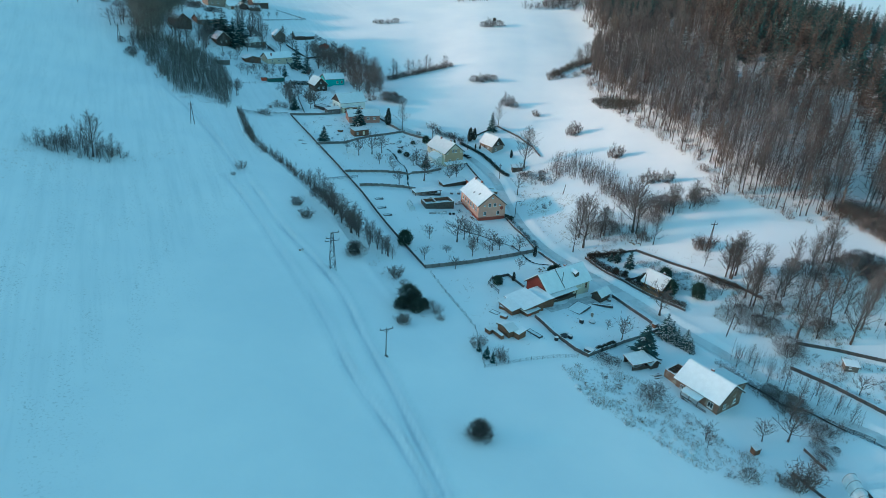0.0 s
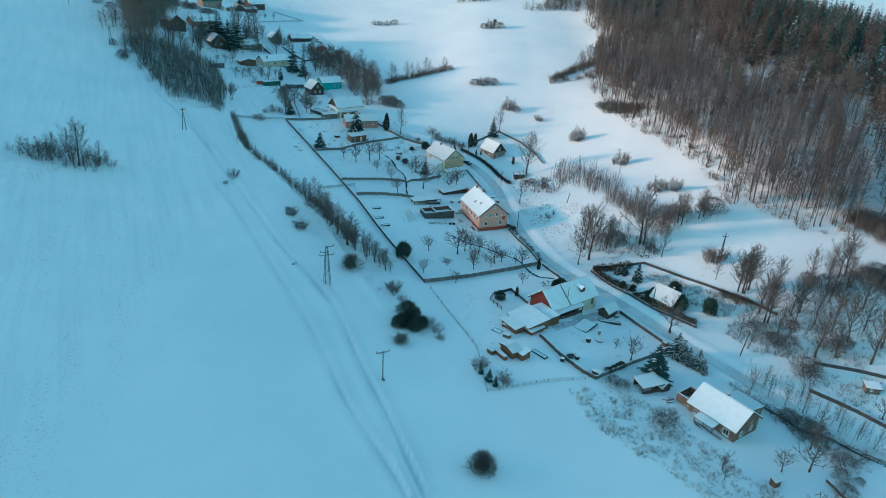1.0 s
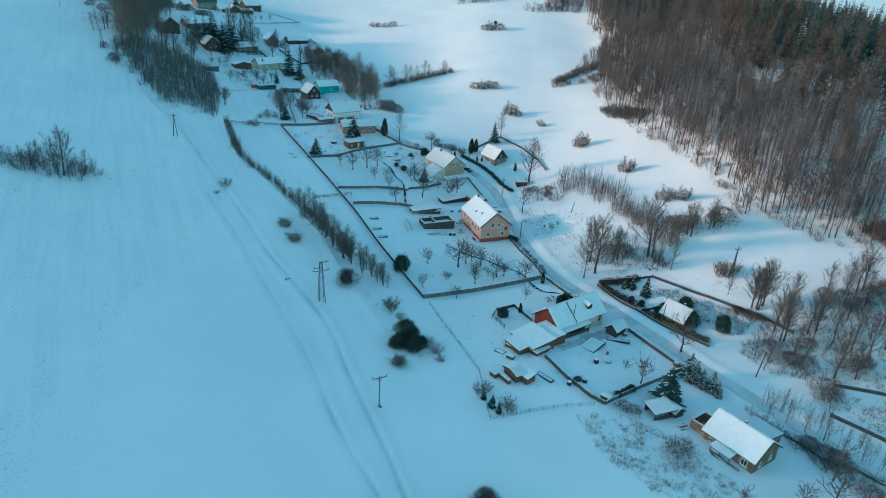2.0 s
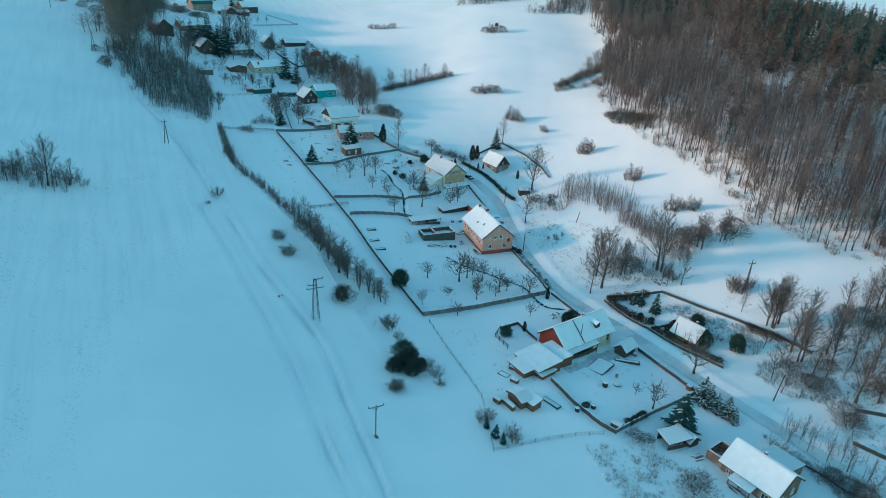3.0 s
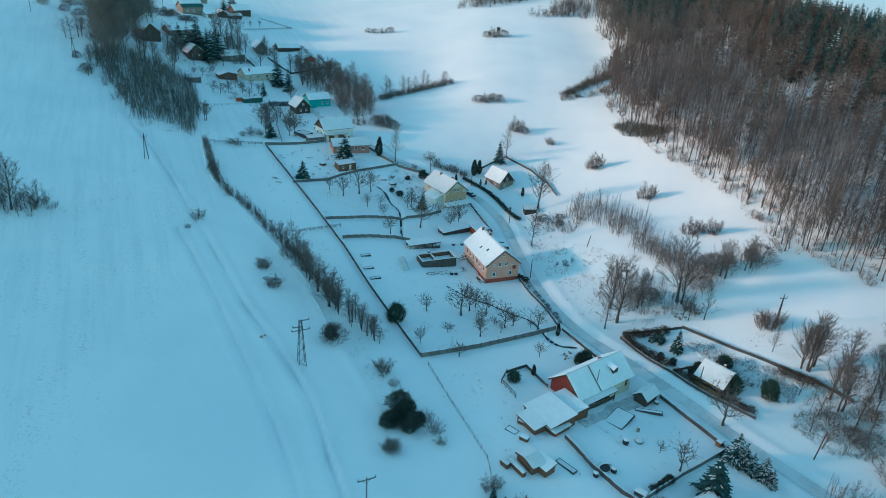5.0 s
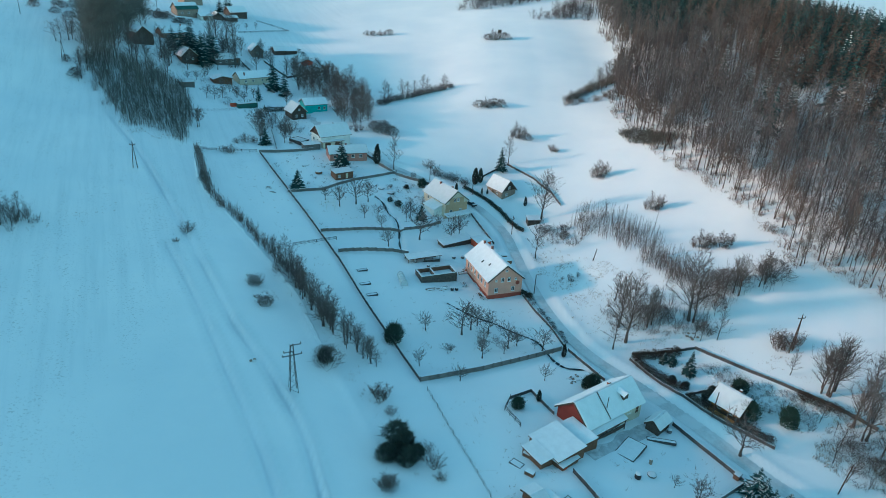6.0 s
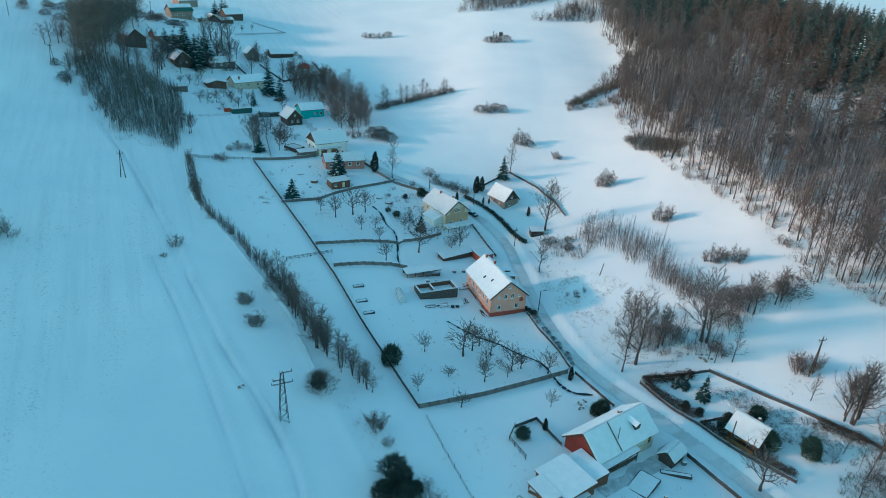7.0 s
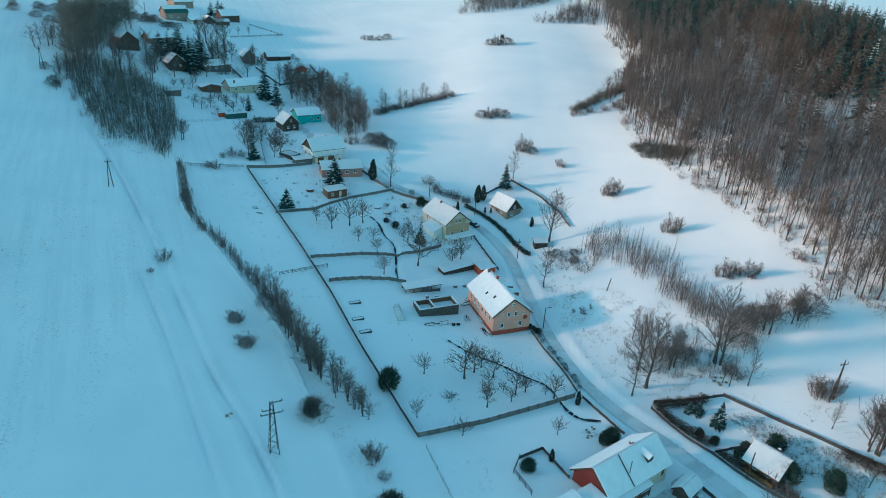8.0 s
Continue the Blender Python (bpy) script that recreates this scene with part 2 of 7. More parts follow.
# ---- the lie of the land ----
GX = np.array([-260, -160, -95, -45, -5, 30, 62, 100, 170, 280.0])
GY = np.array([20, 100, 150, 190, 225, 270, 330, 420, 620.0])
LAND = np.array([
    [33.0, 20.0, 12.0, 5.9, 0.8, -3.0, -5.0, -7.0, -8.0, -6.0],
    [38.5, 23.8, 13.9, 6.3, 1.3, -1.0, -3.5, -7.4, -7.0, 4.0],
    [42.0, 25.9, 14.8, 7.0, 1.4, 1.6, -2.0, -2.2, 0.7, 16],
    [44.8, 27.8, 14.9, 6.4, 0.8, -0.1, 0.0, 6.9, 9.7, 26],
    [47.5, 29.1, 14.4, 8.2, 2.5, 0.6, 8.2, 13.8, 20.0, 36],
    [50.0, 26.6, 15.7, 9.7, 4.1, 1.8, 10.3, 19.1, 36, 46],
    [53.5, 25.2, 16.8, 14.3, 14.0, 15.6, 19.1, 28.4, 50, 52],
    [57.0, 37.1, 20.7, 20.8, 23.5, 29.4, 31.4, 34.0, 56, 44],
    [57.1, 46.5, 43.0, 45.0, 48.5, 52.0, 55.0, 58, 62, 46],
])


def spline_weights(v, knots):
    v = np.clip(np.asarray(v, float), knots[0], knots[-1])
    n = len(knots)
    i = np.clip(np.searchsorted(knots, v, side="right") - 1, 0, n - 2)
    h = knots[i + 1] - knots[i]
    a = (v - knots[i]) / h
    out = np.zeros((len(v), n))
    r = np.arange(len(v))
    h01 = 3 * a * a - 2 * a ** 3
    out[r, i] += 1 - h01
    out[r, i + 1] += h01
    for k, c in ((i, (a ** 3 - 2 * a * a + a) * h), (i + 1, (a ** 3 - a * a) * h)):
        lo, hi = np.maximum(k - 1, 0), np.minimum(k + 1, n - 1)
        d = knots[hi] - knots[lo]
        np.add.at(out, (r, hi), c / d)
        np.add.at(out, (r, lo), -c / d)
    return out


def line_distance(X, Y, line):
    """Distance from points to a polyline, signed: positive to its left."""
    best = np.full(X.shape, 1e9)
    side = np.ones(X.shape)
    for (ax, ay), (bx, by) in zip(line, line[1:]):
        dx, dy = bx - ax, by - ay
        t = np.clip(((X - ax) * dx + (Y - ay) * dy) / (dx * dx + dy * dy), 0, 1)
        px, py = X - ax - t * dx, Y - ay - t * dy
        d = np.hypot(px, py)
        near = d < best
        best = np.where(near, d, best)
        side = np.where(near, np.where(dx * py - dy * px >= 0, 1.0, -1.0), side)
    return best * side


def inside(X, Y, poly):
    X, Y = np.asarray(X, float), np.asarray(Y, float)
    hit = np.zeros(X.shape, bool)
    for (ax, ay), (bx, by) in zip(poly, poly[1:] + poly[:1]):
        if ay != by:
            hit ^= ((ay > Y) != (by > Y)) & (X < (bx - ax) * (Y - ay) / (by - ay) + ax)
    return hit


def smooth_line(pts, step=2.0):
    """A polyline rounded off by a spline through its points."""
    p = [Vector((*q[:2], 0)) for q in pts]
    p = [p[0] * 2 - p[1]] + p + [p[-1] * 2 - p[-2]]
    out = []
    for a, b, c, d in zip(p, p[1:], p[2:], p[3:]):
        n = max(int((c - b).length / step), 1)
        for k in range(n):
            t = k / n
            q = 0.5 * (2 * b + (c - a) * t + (2 * a - 5 * b + 4 * c - d) * t * t + (3 * b - a - 3 * c + d) * t ** 3)
            out.append((q.x, q.y))
    out.append((p[-2].x, p[-2].y))
    return out


ROADLINE = smooth_line([(-190, 520), (-164, 483), (-146, 463), (-125, 460), (-110, 444), (-95, 425), (-72, 387), (-53.5, 354.6), (-44, 334), (-31, 324), (-17, 310.5), (-4, 302), (8, 293.5), (15.6, 288.3), (22, 280), (26.7, 269.8), (29, 256), (31, 239), (33.7, 221.6), (38, 206.3), (43.7, 196), (51.2, 187.5), (61.3, 173.7), (68.8, 161.2), (77.3, 150.8), (86, 140), (93.5, 132.2), (104, 122.7), (125, 104), (170, 70)], 3.0)
TRACKS = [smooth_line(p, 6.0) for p in (
    [(-260, 450), (-202, 405), (-150, 355), (-116, 308), (-84, 259.4), (-45.7, 196.5), (-35.2, 182.3), (-23.4, 163.2), (-15.0, 142.5), (-6.7, 123.6), (-1.8, 111.1), (5.7, 92.0)],
    [(-72.1, 228.0), (-52.9, 197.1), (-27.6, 151.8), (-19.3, 133.8), (-12.6, 120.4), (-4.4, 106.9), (3.2, 91.7)])]
BANK = smooth_line([(-88, 303), (-75, 270), (-58.6, 246.6), (-45.3, 228), (-33.5, 211.6), (-25.1, 194), (-22.4, 189.5), (-17, 180), (-7, 160), (2, 148), (12, 132)], 4.0)
PATHLINE = smooth_line([(36, 252), (45.8, 237.3), (52.4, 228), (61.5, 224.8), (69, 217.5)], 3.0)
CREEKS = [smooth_line(p, 1.5) for p in (
    [(6.2, 220.2), (14, 214.5), (18, 212.7), (24.3, 207.6), (28.6, 204.6), (30.6, 200.6), (31.8, 196.7), (34.4, 193.6), (39.2, 193.1)],
    [(-19.4, 283.6), (-16.3, 279.8), (-13.9, 273.3), (-10.3, 267.4), (-8.7, 251.9), (-7.6, 247.1)],
    [(78.7, 139.2), (83.8, 134.9), (86.4, 131.5), (91.9, 129), (96.5, 125), (103, 121), (112, 113)])]
ROUGH = [(33.2, 135.4), (37.1, 123.1), (46.3, 115.4), (57.6, 105.5), (68.7, 103.2), (78.7, 105.8), (69, 112.5), (59.7, 123), (52, 134), (45.1, 136.9)]
MEADOW = [(33, 262), (34, 240), (37, 222), (42, 206), (52, 200), (68, 203), (76, 214), (66, 228), (52, 240), (40, 258)]


def bumpy(X, Y, scale):
    """A cheap smooth random surface between -1 and 1."""
    s = 0.0
    for k, (a, b, c) in enumerate(((1.0, 0.37, 0.3), (-0.61, 1.13, 1.7), (0.83, -0.94, 2.9), (1.71, 0.52, 4.1), (-1.33, 1.62, 0.9))):
        s = s + np.sin((a * X + b * Y) / scale + c + 1.7 * np.sin((b * X - a * Y) / scale * 0.43 + k))
    return s / 5


def heights(X, Y):
    X, Y = np.asarray(X, float), np.asarray(Y, float)
    z = np.einsum("ni,ij,nj->n", spline_weights(Y, GY), LAND, spline_weights(X, GX))
    # beyond the valley: the field hill gets an added, unseen broad top that keeps the low sun off the valley, the
    # wooded hill falls to the far plain
    left = np.clip((-260 - X) / 60, 0, 1)
    z = z + left * left * (3 - 2 * left) * (45.5 - z)
    # height added out of view to cast shade, more of it at low y
    shade_rise = np.clip((-250 - X) / 160, 0, 1)
    z = z + shade_rise * shade_rise * (3 - 2 * shade_rise) * (50 + 7 * np.clip((180 - Y) / 50, 0, 1)) * np.clip((430 - Y) / 80, 0, 1)
    far = np.clip(np.maximum(np.maximum(X - 280, Y - 640), -120 - Y), 0, 600) / 600
    z = z * (1 - far * far * (3 - 2 * far))
    near = (X > -230) & (X < 190) & (Y > 60) & (Y < 530)
    x, y = X[near], Y[near]
    f = 0.10 * bumpy(x, y, 3.1) + 0.18 * bumpy(x, y, 9.0)
    d = np.abs(line_distance(x, y, ROADLINE))
    f = f * np.clip((d - 2) / 3, 0, 1) - 0.35 * np.clip((3.0 - d) / 0.8, 0, 1) + 0.35 * np.exp(-((d - 3.7) / 0.7) ** 2)
    for ln, amp in zip(TRACKS, (0.70, 0.60)):
        d = line_distance(x, y, ln)
        f += amp * (np.exp(-((d - 1.3) / 0.7) ** 2) - np.exp(-((d + 0.4) / 0.8) ** 2) + 0.6 * np.exp(-((d + 1.9) / 0.6) ** 2)) * (0.8 + 0.5 * bumpy(x, y, 5.0))
    d = line_distance(x, y, BANK)
    f += np.where(np.abs(d) < 8, 0.5 * np.exp(-((d + 0.3) / 0.8) ** 2) * (0.8 + 0.4 * bumpy(x, y, 1.3)) * np.clip((y - 132) / 45, 0.12, 1), 0)
    d = np.abs(line_distance(x, y, PATHLINE))
    f -= 0.3 * np.exp(-(d / 1.3) ** 2)
    for ln in CREEKS:
        d = np.abs(line_distance(x, y, ln))
        f += -0.8 * np.exp(-(d / 0.7) ** 2) + 0.15 * np.exp(-((d - 1.6) / 0.6) ** 2)
    rough = inside(x, y, ROUGH)
    f += np.where(rough, 0.5 * np.abs(bumpy(x, y, 0.7)) * (0.6 + 0.6 * bumpy(x, y, 4)), 0)
    f += np.where(inside(x, y, MEADOW), 0.18 * bumpy(x, y, 0.9), 0)
    z[near] += f
    return z


def ground_z(x, y):
    return float(heights([x], [y])[0])


def spread(lo, hi, dense_lo, dense_hi, step):
    mid = np.arange(dense_lo, dense_hi + step / 2, step)
    out, s = [], step
    v = dense_hi
    while v < hi:
        s *= 1.16
        v += s
        out.append(v)
    before, s, v = [], step, dense_lo
    while v > lo:
        s *= 1.16
        v -= s
        before.append(v)
    return np.array(before[::-1] + mid.tolist() + out)


def build_ground():
    xs, ys = spread(-3500, 3500, -130, 135, 1.0), spread(-1500, 4500, 88, 320, 1.0)
    X, Y = np.meshgrid(xs, ys)
    z = heights(X.ravel(), Y.ravel())
    V = np.column_stack([X.ravel(), Y.ravel(), z])
    nx, ny = len(xs), len(ys)
    i = (np.arange(ny - 1)[:, None] * nx + np.arange(nx - 1)[None, :]).ravel()
    Fq = np.column_stack([i, i + 1, i + nx + 1, i + nx])
    return array_mesh("ground", V, Fq, SNOWG)


def array_mesh(name, V, F, mat):
    """A mesh from arrays of corners and of faces that all have as many corners."""
    me = bpy.data.meshes.new(name)
    k = F.shape[1]
    me.vertices.add(len(V))
    me.vertices.foreach_set("co", np.ascontiguousarray(V, dtype=np.float32).ravel())
    me.loops.add(F.size)
    me.loops.foreach_set("vertex_index", np.ascontiguousarray(F, dtype=np.int32).ravel())
    me.polygons.add(len(F))
    me.polygons.foreach_set("loop_start", np.arange(0, F.size, k, dtype=np.int32))
    me.update(calc_edges=True)
    me.validate()
    me.materials.append(mat)
    return new(name, me)


ground = tagged(build_ground(), "white snow-covered fields and gardens in a shallow valley", "ground", kind="structure")
for poly in ground.data.polygons:
    poly.use_smooth = True


def ribbon(name, line, width, lift, mat, label, category, cross=5, uneven=0.0):
    p = np.array(line)
    t = np.gradient(p, axis=0)
    t /= np.linalg.norm(t, axis=1)[:, None]
    nrm = np.column_stack([-t[:, 1], t[:, 0]])
    mid = np.interp(np.arange(len(p)), np.arange(len(p)), heights(p[:, 0], p[:, 1]))
    V, F = [], []
    for k in range(cross):
        o = (k / (cross - 1) - 0.5) * width
        q = p + nrm * (o * (1 + uneven * bumpy(p[:, 0], p[:, 1], 0.8)))[:, None] if uneven else p + nrm * o
        z = mid + lift - 0.06 * (2 * o / width) ** 2
        V.append(np.column_stack([q, z]))
    V = np.concatenate(V)
    n = len(p)
    for k in range(cross - 1):
        for j in range(n - 1):
            F.append((k * n + j, k * n + j + 1, (k + 1) * n + j + 1, (k + 1) * n + j))
    ob = array_mesh(name, V, np.array(F), mat)
    return tagged(ob, label, category, kind="structure")


ribbon("road", smooth_line(ROADLINE[::2], 1.5), 4.1, 0.14, ROAD, "narrow village road with packed grey snow", "road")
for ln in CREEKS:
    ribbon("stream", ln, 0.6, 0.45, WATER, "narrow dark stream in a snowy ditch", "stream", 3, 1.3)


def snow_ridge(line, width, height, ragged, label, step=0.5):
    """A long low ridge of wind-packed snow, uneven in height and line."""
    p = np.array(smooth_line(line, step))
    t = np.gradient(p, axis=0)
    t /= np.linalg.norm(t, axis=1)[:, None]
    nrm = np.column_stack([-t[:, 1], t[:, 0]])
    sway = ragged * 0.5 * bumpy(p[:, 0], p[:, 1], 0.7) + ragged * 0.8 * bumpy(p[:, 0], p[:, 1], 4.0)
    tall = height * np.clip(0.8 + 0.5 * bumpy(p[:, 0], p[:, 1], 2.2) + ragged * bumpy(p[:, 1], p[:, 0], 0.45), 0.1, 1.6)
    V, n, cross = [], len(p), 9
    for k in range(cross):
        u = k / (cross - 1) * 2 - 1
        q = p + nrm * (u * width * (1 + 0.3 * bumpy(p[:, 0], p[:, 1], 1.1)) + sway)[:, None]
        rise = np.exp(-((u - 0.2) / 0.38) ** 2) if u < 0.2 else np.exp(-((u - 0.2) / 0.28) ** 2)
        V.append(np.column_stack([q, heights(q[:, 0], q[:, 1]) + tall * rise - 0.10 * (abs(u) > 0.9) + 0.02]))
    i = (np.arange(cross - 1)[:, None] * n + np.arange(n - 1)[None, :]).ravel()
    ob = array_mesh("snow_ridge", np.concatenate(V), np.column_stack([i, i + n, i + n + 1, i + 1]), SNOWG)
    for f in ob.data.polygons:
        f.use_smooth = True
    return tagged(ob, label, "snow ridge", kind="structure")


snow_ridge([(-88, 300), (-76, 270), (-66, 257), (-58.1, 246.1), (-44.8, 227.5), (-33, 211.1), (-24.6, 193.8), (-22.5, 190.5)], 0.65, 0.30, 0.45, "ragged lip of snow along the field bank")

ribbon("yard", [(54, 176.7), (49.3, 173.1), (45.3, 170.1), (41.3, 167.1), (37.3, 164.1), (33.3, 161.1)], 4.0, 0.05, YARD, "trampled grey snow of the farmyard", "yard", 7, 0.25)

# ---- buildings ----
def window_part(parent, side, u, z, w, h, W, L, mat=None):
    """A framed window on one wall of a box W wide and L deep; side f, b, l or r; u: its middle along the wall."""
    o = 0.03
    place = {"f": pose(u, -o, z, 0, 0, 0), "b": pose(u, L + o, z, 0, 0, 180), "l": pose(-o, u, z, 0, 0, -90), "r": pose(W + o, u, z, 0, 0, 90)}[side]
    bm = bmesh.new()
    t = 0.09
    rings = [[bm.verts.new((c * (w / 2 - e), y, h / 2 + d * (h / 2 - e))) for c, d in ((-1, -1), (1, -1), (1, 1), (-1, 1))] for e, y in ((0, 0.06), (0, -0.05), (t, -0.05), (t, 0.06))]
    for p, q in zip(rings, rings[1:]):
        for i in range(4):
            j = (i + 1) % 4
            bm.faces.new((p[i], p[j], q[j], q[i]))
    ob = part("window", bm, mat or WHITEP, parent)
    ob.matrix_basis = place
    bm = bmesh.new()
    block(bm, -w / 2 + t * 0.5, w / 2 - t * 0.5, -0.015, 0.03, t * 0.5, h - t * 0.5)
    part("pane", bm, PANE, ob, "dark reflecting glass")
    bm = bmesh.new()
    block(bm, -t / 2, t / 2, -0.04, -0.017, t + 0.002, h - t - 0.002)
    part("glazing_bar", bm, mat or WHITEP, ob)
    bm = bmesh.new()
    block(bm, -w / 2 - 0.08, w / 2 + 0.08, -0.16, 0.06, -0.08, -0.004)
    part("sill", bm, mat or WHITEP, ob)
    return ob


def door_part(parent, side, u, w, h, W, L, mat, name="door", label=""):
    o = 0.03
    place = {"f": pose(u, -o, 0, 0, 0, 0), "b": pose(u, L + o, 0, 0, 0, 180), "l": pose(-o, u, 0, 0, 0, -90), "r": pose(W + o, u, 0, 0, 0, 90)}[side]
    bm = bmesh.new()
    block(bm, -w / 2, w / 2, -0.03, 0.05, 0.02, h)
    for k in (0.12, 0.55):
        block(bm, -w / 2 + 0.12, w / 2 - 0.12, -0.055, -0.03, h * k, h * (k + 0.33))
    ob = part(name, bm, mat, parent, label)
    ob.matrix_basis = place
    return ob


def slab(bm, a, b, y0, y1, lo, hi):
    """A sloping plate between the points a and b of the x-z plane, from y0 to y1, between lo and hi above that line."""
    (ax, az), (bx, bz) = a, b
    n = Vector((-(bz - az), bx - ax)).normalized()
    if n.y < 0:
        n = -n
    if ax > bx:
        (ax, az), (bx, bz) = (bx, bz), (ax, az)
    P = [(ax + n.x * lo, az + n.y * lo), (bx + n.x * lo, bz + n.y * lo), (bx + n.x * hi, bz + n.y * hi), (ax + n.x * hi, az + n.y * hi)]
    hexa(bm, [(P[0][0], y0, P[0][1]), (P[1][0], y0, P[1][1]), (P[1][0], y1, P[1][1]), (P[0][0], y1, P[0][1]),
              (P[3][0], y0, P[3][1]), (P[2][0], y0, P[2][1]), (P[2][0], y1, P[2][1]), (P[3][0], y1, P[3][1])])


def chimney_part(parent, x, y, z0, z1, w=0.55, mat=None):
    bm = bmesh.new()
    block(bm, x - w / 2, x + w / 2, y - w / 2, y + w / 2, z0, z1)
    block(bm, x - w / 2 - 0.07, x + w / 2 + 0.07, y - w / 2 - 0.07, y + w / 2 + 0.07, z1 - 0.15, z1 - 0.004)
    ob = part("chimney", bm, mat or CHIM, parent)
    bm = bmesh.new()
    block(bm, x - w / 2, x + w / 2, y - w / 2, y + w / 2, z1, z1 + 0.12)
    soften(bm, 0.04)
    part("snow_cap", bm, SNOW, ob)
    return ob


def gable_house(name, label, category, x, y, yaw, W, L, eave, ridge, wall, plinth=None, over=0.45, windows=(), doors=(), chimneys=(),
                roof=None, under=None, snow=0.22, z0=None, gable_mat=None, group="", bare=0.0):
    """A house with a pitched roof: its near left corner at x, y, width W along yaw, depth L; the ridge runs along the depth."""
    c, s = math.cos(radians(yaw)), math.sin(radians(yaw))
    if z0 is None:
        z0 = sum(ground_z(x + a * c - b * s, y + a * s + b * c) for a in (0, W) for b in (0, L)) / 4
    ob = thing(name, label, category, pose(x, y, z0, 0, 0, yaw), group)
    bm = bmesh.new()
    lowest = 0.0 if plinth is None else plinth[0]
    prof = [(0, lowest - (2.5 if plinth is None else 0)), (W, lowest - (2.5 if plinth is None else 0)), (W, eave), (W / 2, ridge), (0, eave)]
    v0 = [bm.verts.new((a, 0, b)) for a, b in prof]
    v1 = [bm.verts.new((a, L, b)) for a, b in prof]
    bm.faces.new(v0)
    bm.faces.new(v1[::-1])
    for i in range(5):
        j = (i + 1) % 5
        bm.faces.new((v0[j], v0[i], v1[i], v1[j]))
    part("wall", bm, wall, ob)
    if plinth:
        bm = bmesh.new()
        block(bm, -0.04, W + 0.04, -0.04, L + 0.04, -2.5, plinth[0])
        part("plinth", bm, plinth[1], ob)
    k = (ridge - eave) / (W / 2)
    for side in (0, 1):
        a = (-over, eave - over * k) if side == 0 else (W + over, eave - over * k)
        b = (W / 2, ridge)
        bm = bmesh.new()
        slab(bm, a, b, -over, L + over, 0.01, 0.16)
        rf = part("roof", bm, roof or TILE, ob)
        if snow:
            bm = bmesh.new()
            b2 = (W / 2 + (0.10 if side else -0.10) * 0, ridge)
            a2 = (a[0] + (b[0] - a[0]) * bare, a[1] + (b[1] - a[1]) * bare)
            slab(bm, a2, b2, -over + 0.05, L + over - 0.05, 0.165, 0.165 + snow)
            soften(bm, min(0.09, snow * 0.4), 2)
            part("snow_cover", bm, SNOW, rf, "settled snow on the roof")
    # ridge board under the snow
    bm = bmesh.new()
    block(bm, W / 2 - 0.12, W / 2 + 0.12, -over, L + over, ridge + 0.1, ridge + 0.24)
    part("ridge_cap", bm, SNOW if snow else (roof or TILE), ob)
    # verge boards
    for yy in (-over - 0.04, L + over + 0.005):
        for a in ((-over, eave - over * k), (W + over, eave - over * k)):
            bm = bmesh.new()
            slab(bm, a, (W / 2, ridge), yy, yy + 0.035, -0.10, 0.17)
            part("verge_board", bm, under or DARKWOOD, ob)
    if gable_mat:
        q = [(0.05, eave), (W - 0.05, eave), (W / 2, ridge - 0.05)]
        for yy, flip in ((-0.03, False), (L + 0.03, True)):
            bm = bmesh.new()
            vv = [bm.verts.new((a, yy, b)) for a, b in q]
            ww = [bm.verts.new((a, yy + (0.028 if not flip else -0.028), b)) for a, b in q]
            bm.faces.new(vv if not flip else vv[::-1])
            bm.faces.new(ww[::-1] if not flip else ww)
            for i in range(3):
                j = (i + 1) % 3
                bm.faces.new((vv[j], vv[i], ww[i], ww[j]) if not flip else (vv[i], vv[j], ww[j], ww[i]))
            part("gable_cladding", bm, gable_mat, ob)
    for wdw in windows:
        window_part(ob, *wdw, W, L)
    for d in doors:
        door_part(ob, d[0], d[1], d[2], d[3], W, L, d[4])
    for cx, cy, ch in chimneys:
        hz = ridge - abs(cx - W / 2) * k
        chimney_part(ob, cx, cy, hz - 0.4, hz + ch)
    return ob


